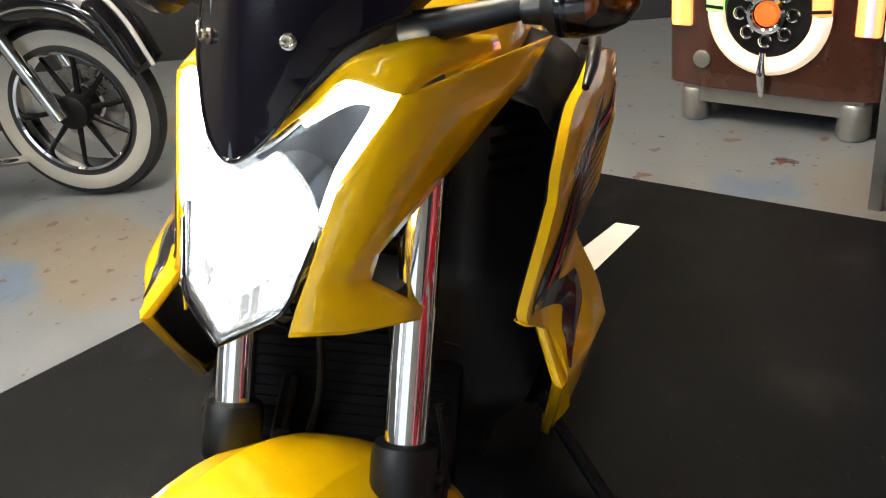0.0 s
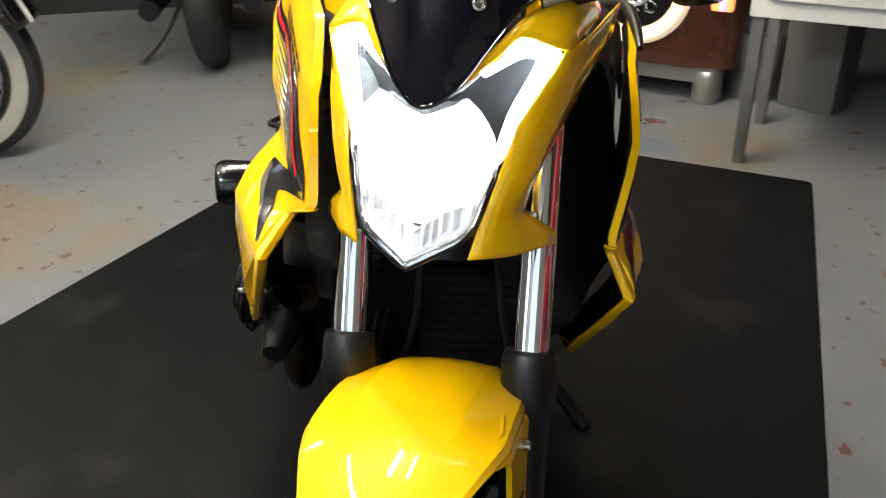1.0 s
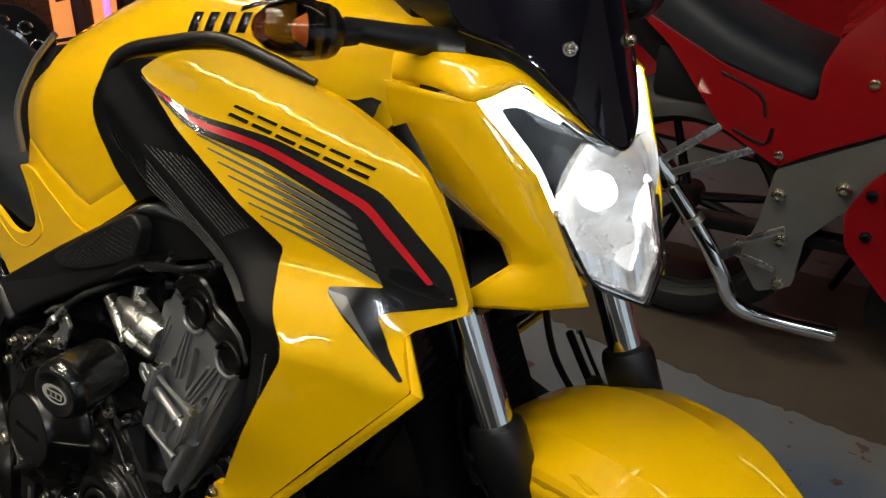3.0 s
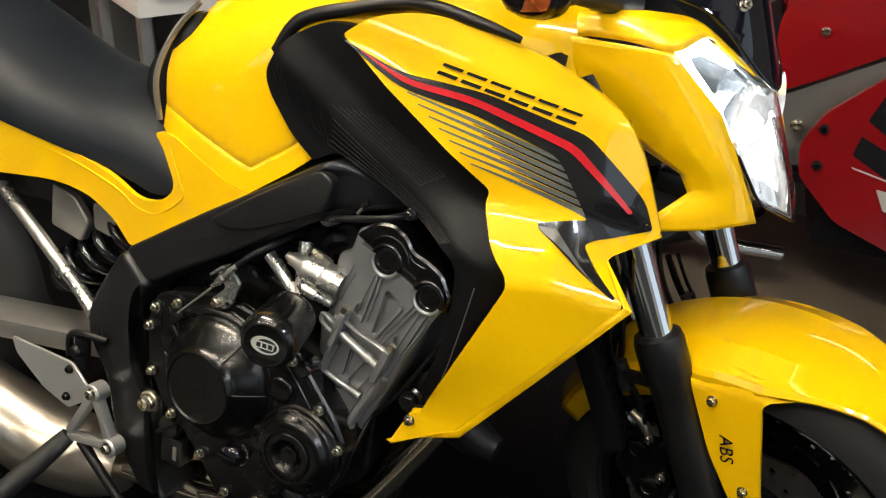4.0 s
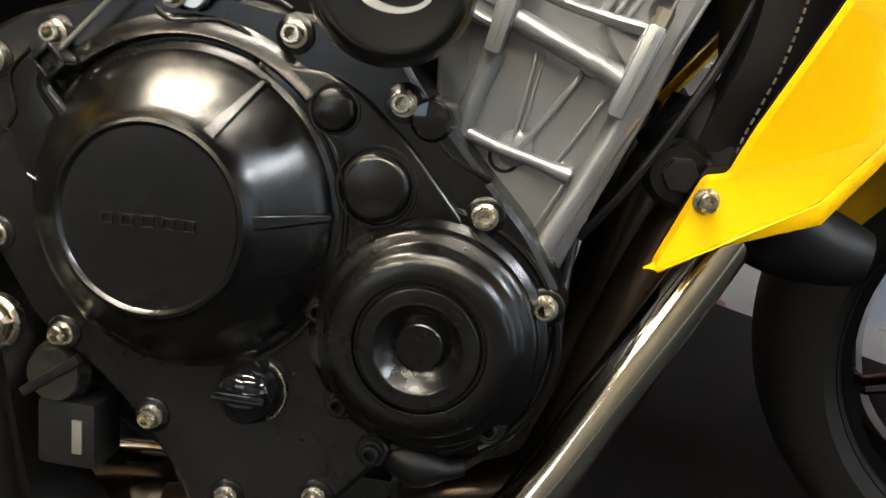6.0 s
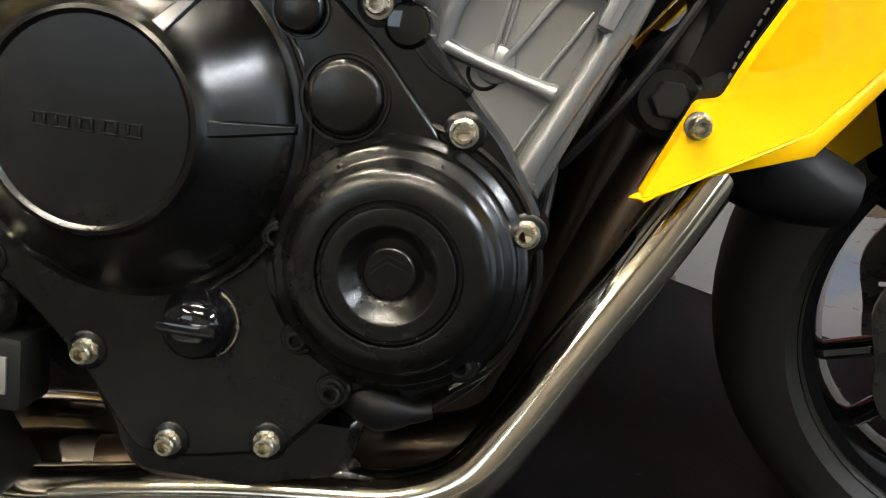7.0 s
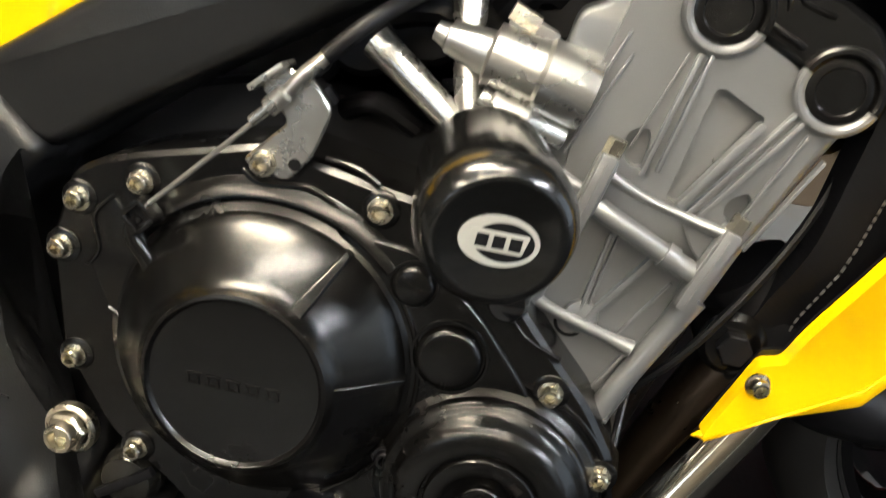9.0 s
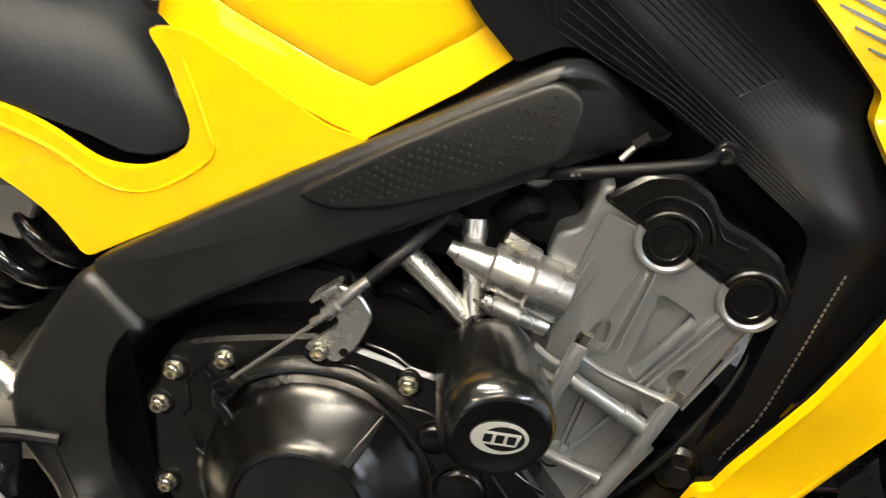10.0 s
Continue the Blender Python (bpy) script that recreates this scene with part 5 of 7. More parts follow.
for a, b, w, h in (((0.1415, 0.172), (0.127, 0.109), 0.0026, 0.0080), ((0.1470, 0.173), (0.1345, 0.112), 0.0022, 0.0070), ((0.1365, 0.172), (0.1185, 0.121), 0.0011, 0.0026),
                   ((0.1785, 0.1445), (0.1490, 0.0965), 0.0040, 0.0090), ((0.1965, 0.1485), (0.1570, 0.0885), 0.0026, 0.0080), ((0.1925, 0.1525), (0.1530, 0.0925), 0.0022, 0.0070), ((0.2010, 0.1430), (0.1790, 0.0925), 0.0016, 0.0050),
                   ((0.110, 0.167), (0.087, 0.113), 0.0014, 0.0034), ((0.107, 0.178), (0.0845, 0.118), 0.0014, 0.0034),
                   ((0.1195, 0.076), (0.1115, 0.026), 0.0022, 0.0080), ((0.1235, 0.075), (0.1150, 0.028), 0.0016, 0.0060), ((0.1440, 0.0680), (0.1160, 0.0260), 0.0034, 0.0090), ((0.1560, 0.0550), (0.1340, 0.0190), 0.0020, 0.0060), ((0.212, 0.132), (0.186, 0.080), 0.0020, 0.0060), ((0.142, 0.013), (0.124, -0.022), 0.0018, 0.0050)):
    rib(a, b, w, h)
part("cross_rib", sweep([(0.084, 0.034, -0.028), (0.092, 0.0305, -0.026), (0.106, 0.0260, -0.025), (0.128, 0.0200, -0.025), (0.143, 0.0155, -0.025)], [0.0052, 0.0036, 0.0034, 0.0034, 0.0050], 12, 4), GREY, cyl)
part("rib_knot", lathe([(0.0105, RZ - 0.003), (0.0090, RZ + 0.0035), (0.006, RZ + 0.0045), (0, RZ + 0.0045)], 20, (0.1135, 0.0262)), GREY, cyl)
part("half_ring", sweep([(0.1085 + 0.0078 * math.cos(radians(a)), 0.0215 + 0.0078 * math.sin(radians(a)), RZ + 0.0004) for a in range(165, 346, 20)], 0.0010, 8, 2), DARK, cyl)
headc = part("head_cover", prism(rounded([(0.102, 0.214), (0.114, 0.224), (0.129, 0.236), (0.150, 0.239), (0.170, 0.229), (0.180, 0.214), (0.200, 0.208), (0.220, 0.198), (0.236, 0.172), (0.230, 0.150), (0.222, 0.150), (0.207, 0.165), (0.193, 0.172), (0.166, 0.185), (0.148, 0.193), (0.127, 0.202)], 0.006), -0.38, HEAD_Z + 0.0035, 0.003), CASE, engine, "black camshaft cover")
for x, y, r in ((0.149, 0.194, 0.0190), (0.209, 0.166, 0.0190)):
    z = HEAD_Z + 0.005
    low = [(x + r * math.cos(radians(a)), y + r * math.sin(radians(a)), z) for a in range(156, 337, 15)]
    high = [(x + r * math.cos(radians(a)), y + r * math.sin(radians(a)), z + 0.001) for a in range(-24, 157, 15)]
    part("ring_rim", sweep(low, 0.0030, 10, 2), GREY, cyl, "grey half rim round a plug")
    part("ring_rim", sweep(high, 0.0030, 10, 2), CASE, headc)
    part("core_plug", lathe([(r - 0.001, z - 0.006), (r - 0.001, z - 0.0005), (r - 0.003, z + 0.0005), (r * 0.62, z + 0.0005), (r * 0.58, z - 0.0004), (0, z - 0.0004)], 44, (x, y)), CASE, headc, "round black plug")
arc = [(0.149 + 0.0275 * math.cos(radians(a)), 0.196 + 0.0275 * math.sin(radians(a)), HEAD_Z + 0.004) for a in range(5, 160, 15)]
part("raised_edge", sweep(arc, 0.0014, 8, 2), CASE, headc)
part("raised_edge", bar((0.168, 0.192, HEAD_Z + 0.0045), (0.188, 0.183, HEAD_Z + 0.0045), 0.003, 0.004, 0.001), CASE, headc)
part("raised_edge", sweep([(0.176, 0.213, HEAD_Z + 0.004), (0.182, 0.203, HEAD_Z + 0.004), (0.198, 0.199, HEAD_Z + 0.004)], 0.0012, 8, 2), CASE, headc)
# bracket like a letter H with two bolt towers
for a, b in (((0.1095, 0.119), (0.0975, 0.072)), ((0.1765, 0.0925), (0.1605, 0.0465))):
    a3, b3 = Vector((*a, -0.017)), Vector((*b, -0.017))
    tw = part("bolt_tower", joined(bar(a3, a3.lerp(b3, 0.98), 0.0088, 0.013, 0.0024), bar(a3.lerp(b3, 0.02), b3.lerp(a3, 0.30), 0.0115, 0.009, 0.0030)), GREY, cyl)
    part("tower_bolt", sweep([a3 + (a3 - b3).normalized() * 0.008, a3 - (a3 - b3).normalized() * 0.002], 0.0050, 6, 1), STEEL, tw)
    part("tower_web", bar((*a, -0.027), (*b, -0.027), 0.0060, 0.016, 0.002), GREY, tw)
    part("tower_slit", bar(a3.lerp(b3, 0.10) + Vector((0, 0, 0.0066)), a3.lerp(b3, 0.90) + Vector((0, 0, 0.0066)), 0.0012, 0.0012, 0.0003), GREY, tw)
part("bracket_bar", sweep([(0.112, 0.1075, -0.019), (0.128, 0.1005, -0.019), (0.148, 0.0950, -0.019), (0.174, 0.0890, -0.018)], [0.0034, 0.0026, 0.0026, 0.0040], 10, 4, 1.3), GREY, cyl)
part("bracket_bar", sweep([(0.110, 0.0895, -0.020), (0.116, 0.0870, -0.019), (0.150, 0.0715, -0.019), (0.166, 0.0645, -0.019)], [0.0060, 0.0056, 0.0056, 0.0066], 14, 2), GREY, cyl)
part("bracket_collar", sweep([(0.146, 0.0735, -0.019), (0.152, 0.0708, -0.019)], 0.0072, 16, 1), GREY, cyl)
part("bracket_gusset", prism(rounded([(0.150, 0.094), (0.174, 0.0885), (0.168, 0.070), (0.160, 0.076)], 0.004), -0.026, -0.021, 0.001), GREY, cyl)
loop = [(0.079, 0.1085), (0.0905, 0.1020), (0.1015, 0.0960), (0.0985, 0.0870), (0.0850, 0.0925), (0.0775, 0.1000), (0.079, 0.1085)]
part("bracket_arm", sweep([(x, y, -0.020) for x, y in loop], 0.0030, 10, 4), GREY, cyl)
part("arm_web", prism(rounded([p for p in loop[:-1]], 0.003), -0.029, -0.0225), GREY, cyl)
part("corner_post", sweep([(0.168, 0.050, -0.028), (0.158, 0.028, -0.027), (0.141, -0.008, -0.026), (0.130, -0.034, -0.026)], [0.0080, 0.0066, 0.0062, 0.0066], 16, 2), GREY, cyl)
part("post_sleeve", sweep([(0.1335, -0.0255, -0.026), (0.1270, -0.0420, -0.026)], 0.0082, 18, 1), GREY, cyl)
part("corner_post", sweep([(0.098, 0.074, -0.027), (0.090, 0.050, -0.027), (0.083, 0.026, -0.028)], [0.0060, 0.0056, 0.0064], 14, 2), GREY, cyl)
part("black_boss", lathe([(0.012, -0.02), (0.011, 0.002), (0.009, 0.005), (0, 0.006)], 24, (0.074, 0.038)), GLOSS, engine)

# silver unions behind the bobbin
part("water_union", sweep([(0.012, 0.162, -0.030), (0.018, 0.160, -0.030), (0.019, 0.1598, -0.030), (0.040, 0.155, -0.030), (0.041, 0.1548, -0.030), (0.066, 0.149, -0.032), (0.067, 0.1488, -0.032), (0.092, 0.142, -0.036)], [0.005, 0.0065, 0.0085, 0.0120, 0.0165, 0.0180, 0.0200, 0.0205], 24, 0), ALU, engine, "bare aluminium stepped union", angle=30)
part("small_union", sweep([(0.040, 0.134, -0.020), (0.045, 0.132, -0.020), (0.046, 0.1318, -0.020), (0.064, 0.126, -0.022), (0.065, 0.1258, -0.022), (0.084, 0.120, -0.028)], [0.0045, 0.006, 0.0075, 0.008, 0.0065, 0.0065], 16, 0), ALU, engine, "", angle=30)
part("union_bolt", sweep([(0.048, 0.178, -0.030), (0.062, 0.172, -0.032)], 0.005, 6, 1), STEEL, engine)
part("union_ear", bar((0.048, 0.174, -0.034), (0.072, 0.164, -0.036), 0.012, 0.010, 0.003), GREYMETAL, engine)
part("stay_tube", sweep([(-0.020, 0.150, -0.040), (0.010, 0.130, -0.034), (0.036, 0.112, -0.028)], [0.0095, 0.0085, 0.0075], 16, 2), ALU, engine, "bare metal stay")
part("stay_tube", sweep([(0.024, 0.178, -0.050), (0.030, 0.146, -0.040), (0.038, 0.112, -0.028)], [0.0095, 0.0085, 0.0075], 16, 2), ALU, engine)

# crash bobbin
ax = Vector((0.018, -0.011, 0.075)).normalized()
side_ax = (Vector((1, -0.10, 0)) - ax * ax.x).normalized()
up_ax = ax.cross(side_ax)
mb = Matrix(((side_ax.x, up_ax.x, ax.x, 0.049), (side_ax.y, up_ax.y, ax.y, 0.105), (side_ax.z, up_ax.z, ax.z, 0.0), (0, 0, 0, 1))) @ Matrix.Scale(1.10, 4)
bob = part("crash_bobbin", lathe([(0.009, 0.004), (0.0275, 0.004), (0.0290, 0.006), (0.0296, 0.012), (0.0322, 0.054), (0.0322, 0.060), (0.0312, 0.066), (0.0290, 0.0708), (0.0262, 0.0738), (0.0240, 0.0744), (0.0222, 0.0735), (0, 0.0735)], 56), BOBBIN, engine, "glossy black crash protector bobbin", mb, angle=60)
oval = [(0.0155 * math.cos(a), 0.0105 * math.sin(a)) for a in [2 * math.pi * i / 40 for i in range(40)]]
part("oval_badge", prism(oval, 0.0736, 0.0741), DECALSILVER, bob, "silver oval badge")
oval = [(0.0020 + 0.0115 * math.cos(a), 0.0080 * math.sin(a)) for a in [2 * math.pi * i / 36 for i in range(36)]]
part("oval_field", prism(oval, 0.0741, 0.0743), DECALBLACK, bob)
part("badge_bar", prism(rounded([(-0.0125, -0.0042), (0.0095, -0.0042), (0.0110, 0.0042), (-0.0110, 0.0042)], 0.001), 0.0743, 0.0745), DECALSILVER, bob)
for i in range(3):
    part("lettering_bar", block(0.0046, 0.0052, 0.0003, (-0.0066 + 0.0064 * i, 0, 0.0747)), DECALBLACK, bob)
part("bobbin_bolt", sweep([(0.038, 0.112, -0.028), (0.050, 0.1045, 0.008)], 0.0095, 14, 1), GLOSS, engine)

# hoses and dark clutter behind the frame beam
part("coolant_hose", sweep([(0.058, 0.222, -0.03), (0.0755, 0.2300, -0.012), (0.1080, 0.2385, -0.010), (0.1335, 0.2455, -0.010), (0.1555, 0.2520, -0.014), (0.172, 0.258, -0.045)], [0.0040, 0.0040, 0.0042, 0.0044, 0.0042, 0.0040], 14), DARK, engine, "black rubber hose")
for i in range(7):
    a = 0.0800 + 0.0040 * i + (0.030 if i > 4 else 0.0)
    part("hose_lettering", block(0.0026, 0.0018, 0.0004, (0, 0, 0), 0.0001), DECALGREY, engine, "", Matrix.Translation((a, 0.2310 + 0.276 * (a - 0.080), -0.0064)) @ pose(0, 0, 0, 0, 0, 15))
tab = part("panel_tab", prism(rounded([(0.162, 0.260), (0.163, 0.252), (0.170, 0.249), (0.178, 0.253), (0.178, 0.262), (0.168, 0.265)], 0.004), -0.034, -0.026, 0.001), DARK, engine)
part("panel_bolt", lathe([(0.0052, -0.0262), (0.0052, -0.0245), (0.0045, -0.0238), (0.0032, -0.0238), (0.0028, -0.0255), (0, -0.0255)], 24, (0.1686, 0.2556)), DARKMETAL, tab)
part("sensor_plug", lathe([(0.013, -0.06), (0.013, -0.035), (0.010, -0.03), (0, -0.03)], 20, (0.058, 0.224)), GREYMETAL, engine)
stud = part("small_stud", sweep([(0.107, 0.243, -0.02), (0.115, 0.254, -0.02)], 0.0020, 8, 1), ALU, engine)
part("stud_cap", sweep([(0.113, 0.253, -0.019), (0.121, 0.260, -0.019)], 0.0036, 6, 1), DARK, stud)
for i in range(26):
    rr = random.Random(100 + i)
    x, y = rr.uniform(-0.20, 0.08), rr.uniform(0.085, 0.20)
    p = Vector((x, y, rr.uniform(-0.14, -0.06)))
    q = p + Vector((rr.uniform(-0.05, 0.05), rr.uniform(-0.03, 0.03), rr.uniform(-0.02, 0.02)))
    part("hidden_hose", sweep([p, p.lerp(q, 0.5) + Vector((0, 0.01, 0.01)), q], rr.uniform(0.005, 0.013), 10, 3), DARK if i % 3 else CASE, engine)
for i in range(7):
    part("throttle_body", lathe([(0.024, -0.14), (0.026, -0.075), (0.022, -0.07), (0, -0.07)], 20, (-0.14 + 0.035 * i, 0.115 + 0.012 * i)), DARK, engine)
part("rear_case", block(0.12, 0.14, 0.2, (-0.19, 0.02, -0.16), 0.02), DARK, engine)
part("sump", prism(rounded([(-0.09, -0.17), (0.07, -0.17), (0.055, -0.225), (-0.06, -0.225)], 0.012), -0.36, -0.04, 0.006), CASE, engine)
part("oil_sensor_boot", sweep([(0.066, -0.142, -0.012), (0.082, -0.147, -0.008), (0.096, -0.148, -0.010), (0.106, -0.146, -0.012)], [0.011, 0.0125, 0.006, 0.0045], 16), DARK, engine, "black rubber boot")
part("sensor_wire", sweep([(0.104, -0.147, -0.012), (0.128, -0.122, -0.006), (0.142, -0.09, -0.012), (0.146, -0.060, -0.020), (0.150, -0.02, -0.05)], 0.0024, 8), DARK, engine)
part("block_wire", sweep([(0.152, -0.02, -0.05), (0.180, 0.02, -0.044), (0.214, 0.082, -0.050), (0.232, 0.13, -0.06)], 0.0028, 8), DARK, engine)
sec = part("second_filler", lathe([(0.0185, -0.03), (0.0185, -0.004), (0.0170, -0.002), (0.0165, 0.002), (0.0150, 0.0045), (0, 0.0060)], 32, (-0.126, -0.122)), DARKMETAL, engine, "slotted dark metal cap")
part("cap_slot", bar((-0.143, -0.134, 0.0050), (-0.109, -0.110, 0.0050), 0.0058, 0.0050, 0.001), DARK, sec)
part("switch_box", block(0.036, 0.040, 0.03, (-0.120, -0.158, -0.014), 0.004), BLACK, engine)
part("switch_strip", block(0.006, 0.020, 0.002, (-0.112, -0.158, 0.002), 0.0006), GREYMETAL, engine)

# ---- frame
BEAM = [(-0.234, 0.104), (-0.160, 0.154), (-0.101, 0.193), (-0.0475, 0.227), (0.000, 0.2565), (0.0405, 0.2830), (0.0585, 0.2945, 0.012), (0.074, 0.2980, 0.012), (0.092, 0.2916), (0.120, 0.2760), (0.135, 0.2640), (0.150, 0.2560), (0.140, 0.2440), (0.112, 0.2420, 0.02), (0.074, 0.230), (0.037, 0.2085), (0.0045, 0.187), (-0.023, 0.170), (-0.102, 0.1205), (-0.140, 0.0975), (-0.184, 0.066), (-0.206, 0.070)]
beam = soft_prism(rounded(BEAM, 0.010), -0.085, -0.010, 0.008)
bmesh.ops.triangulate(beam, faces=[f for f in beam.faces if len(f.verts) > 4])
for v in beam.verts:
    v.co.z -= 0.85 * max(0.0, v.co.x - 0.062)
part("frame_beam", beam, FRAME, bike, "satin black frame beam", ENG, angle=60)
PLATE = [(-0.232, 0.108, 0.02), (-0.270, 0.044, 0.03), (-0.292, -0.004, 0.03), (-0.286, -0.045, 0.03), (-0.250, -0.090, 0.02), (-0.236, -0.153, 0.02), (-0.205, -0.212), (-0.180, -0.244), (-0.128, -0.250), (-0.155, -0.212), (-0.161, -0.154), (-0.145, -0.116, 0.014), (-0.147, -0.093, 0.01), (-0.169, -0.091, 0.01), (-0.183, -0.074, 0.02), (-0.197, -0.052, 0.02), (-0.203, 0.005, 0.03), (-0.202, 0.042, 0.02), (-0.184, 0.066, 0.01)]
pl = part("pivot_plate", soft_prism(rounded(PLATE, 0.012), -0.075, -0.003, 0.010), FRAME, bike, "satin black swingarm pivot plate", ENG, angle=60)
for a, b in (((-0.262, -0.020), (-0.232, -0.088)), ((-0.232, -0.088), (-0.205, -0.089)), ((-0.262, -0.020), (-0.266, -0.034))):
    part("recess_edge", bar((*a, -0.0028), (*b, -0.0028), 0.0022, 0.0016, 0.0006), FRAME, pl)
nut = part("pivot_nut", lathe([(0.0160, -0.004), (0.0160, 0.0015), (0.0140, 0.003), (0.0125, 0.003)], 32, (-0.163, -0.097)), STEEL, pl, "steel pivot nut")
hexa = [(-0.163 + 0.0128 * math.cos(radians(60 * i + 10)), -0.097 + 0.0128 * math.sin(radians(60 * i + 10))) for i in range(6)]
part("hexagon", prism(hexa, 0.0, 0.008, 0.0015), STEEL, nut)
part("pivot_bolt", lathe([(0.0092, 0.007), (0.0092, 0.0135), (0.0082, 0.0150), (0.0062, 0.0150), (0.0056, 0.0085), (0, 0.0080)], 28, (-0.163, -0.097)), STEEL, nut)
part("plate_mark", block(0.022, 0.007, 0.001, (-0.225, -0.085, -0.0035), 0.0003, None), GREYMETAL, pl)
PAD = [(-0.092, 0.186, 0.012), (-0.029, 0.231), (0.018, 0.261), (0.061, 0.286, 0.009), (0.080, 0.277, 0.009), (0.074, 0.239, 0.012), (0.033, 0.2165), (-0.023, 0.190), (-0.066, 0.179, 0.012)]
pad = part("frame_cover", soft_prism(rounded(PAD, 0.010), -0.018, -0.002, 0.0035), BLACK, bike, "black dimpled frame cover", ENG)
DOT = finish(lathe([(0.0013, 0), (0.0010, 0.0008), (0, 0.0011)], 8), "dimple", BLACK)
for i in range(28):
    u = -0.064 + 0.0050 * i
    low = between(u, (-0.066, -0.023, 0.033, 0.074), (0.180, 0.192, 0.2175, 0.241))
    top = between(u, (-0.092, -0.029, 0.018, 0.061, 0.080), (0.187, 0.231, 0.261, 0.286, 0.277))
    for j in range(8):
        v = low + 0.006 + 0.0056 * j + (0.0028 if i % 2 else 0)
        if v < top - 0.009 and u < 0.070:
            part("dimple", DOT, None, pad, "", Matrix.Translation((u, v, -0.0021)))
# Added dark sheets in place of the shaded depth behind the frame gaps.
part("dark_infill", prism(rounded([(-0.25, 0.00), (0.06, 0.02), (0.10, 0.21), (-0.08, 0.20), (-0.25, 0.10)], 0.02), -0.24, -0.17), DARK, bike, "", ENG)
part("dark_infill", prism(rounded([(-0.16, 0.12), (0.10, 0.19), (0.28, 0.16), (0.28, 0.34), (-0.02, 0.32)], 0.02), -0.20, -0.13), DARK, bike, "", ENG)

# ---- exhaust
ex = part("exhaust_header", sweep([(0.276, 0.056, -0.092), (0.252, 0.020, -0.083), (0.219, -0.043, -0.072), (0.174, -0.121, -0.056), (0.150, -0.163, -0.047), (0.128, -0.194, -0.041), (0.099, -0.211, -0.042), (0.063, -0.219, -0.046), (-0.02, -0.234, -0.055), (-0.16, -0.262, -0.06), (-0.30, -0.285, -0.07)], 0.0162, 28), PIPE, bike, "polished steel exhaust pipe with brown heat tint", ENG)
part("pipe_clamp", lathe([(0.0168, -0.008), (0.0188, -0.006), (0.0188, 0.006), (0.0168, 0.008)], 32), STEEL, ex, "", Matrix.Translation((0.060, -0.2205, -0.052)) @ Vector((1, 0.17, 0)).to_track_quat("Z", "Y").to_matrix().to_4x4())
part("pipe_screw", sweep([(0.058, -0.205, -0.045), (0.062, -0.222, -0.036)], 0.003, 8, 1), STEEL, ex)
for k, w in enumerate((-0.100, -0.19, -0.26)):
    o = 0.014 if k == 0 else 0.0
    part("exhaust_header", sweep([(0.250 - 0.03 * k + o, 0.055, w - 0.01), (0.205 - 0.012 * k + o, 0.0, w), (0.172 + o, -0.075, w), (0.148 + o, -0.150, w), (0.118 + o, -0.200, w * 0.8 - 0.03), (0.03, -0.225, w * 0.5 - 0.06), (-0.10, -0.25, -0.09)], 0.0195 if k == 0 else 0.0165, 20), DULLPIPE, bike, "brown heat-stained exhaust pipe", ENG)
part("engine_mount", lathe([(0.019, -0.09), (0.019, -0.052), (0.015, -0.048), (0, -0.048)], 24, (0.200, 0.020)), CASE, bike, "", ENG)
part("mount_bolt", prism([(0.200 + 0.010 * math.cos(radians(60 * i)), 0.020 + 0.010 * math.sin(radians(60 * i))) for i in range(6)], -0.05, -0.040, 0.001), DARK, bike, "", ENG)
part("lower_duct", sweep([(0.20, 0.055, -0.085), (0.235, 0.015, -0.085), (0.27, -0.01, -0.085), (0.31, -0.02, -0.085)], [0.03, 0.034, 0.026, 0.016], 18), DARK, bike, "", ENG)
part("collector", sweep([(-0.02, -0.25, -0.12), (-0.15, -0.275, -0.13), (-0.33, -0.30, -0.13)], [0.04, 0.05, 0.045], 24), PIPE, bike, "steel exhaust collector", ENG)
part("silencer", sweep([(-0.27, -0.285, -0.08), (-0.33, -0.29, -0.07), (-0.42, -0.27, -0.04), (-0.56, -0.22, -0.02)], [0.04, 0.062, 0.066, 0.055], 28), BROWNSTEEL, bike, "brown-tinted steel silencer", ENG)

# ---- foot rest
heel = part("heel_plate", prism(rounded([(-0.405, -0.072), (-0.284, -0.073), (-0.252, -0.102), (-0.252, -0.120), (-0.290, -0.146), (-0.340, -0.131), (-0.395, -0.095)], 0.006), 0.020, 0.0235, 0.001), SATIN, bike, "brushed aluminium heel guard", ENG)
for x, y in ((-0.288, -0.084), (-0.292, -0.128)):
    part("bolt", BOLT_DARK, None, heel, "", Matrix.Translation((x, y, 0.0235)))
hang = part("footrest_hanger", joined(bar((-0.245, -0.107, 0.016), (-0.211, -0.180, 0.014), 0.012, 0.016, 0.003), bar((-0.245, -0.107, 0.016), (-0.288, -0.184, 0.016), 0.012, 0.018, 0.003), bar((-0.211, -0.180, 0.014), (-0.290, -0.192, 0.016), 0.012, 0.016, 0.003)), SATIN, bike, "cast aluminium footrest hanger", ENG)
for x, y in ((-0.245, -0.107), (-0.211, -0.180)):
    part("eyelet", lathe([(0.014, 0.004), (0.014, 0.024), (0.012, 0.026), (0.009, 0.026)], 24, (x, y)), SATIN, hang)
    part("bolt", BOLT6, None, hang, "", Matrix.Translation((x, y, 0.022)) @ Matrix.Scale(1.3, 4))
part("footpeg", sweep([(-0.290, -0.192, 0.02), (-0.315, -0.235, 0.055), (-0.350, -0.290, 0.105)], [0.012, 0.016, 0.015], 16, 3), RUBBER, bike, "black rubber footpeg", ENG)
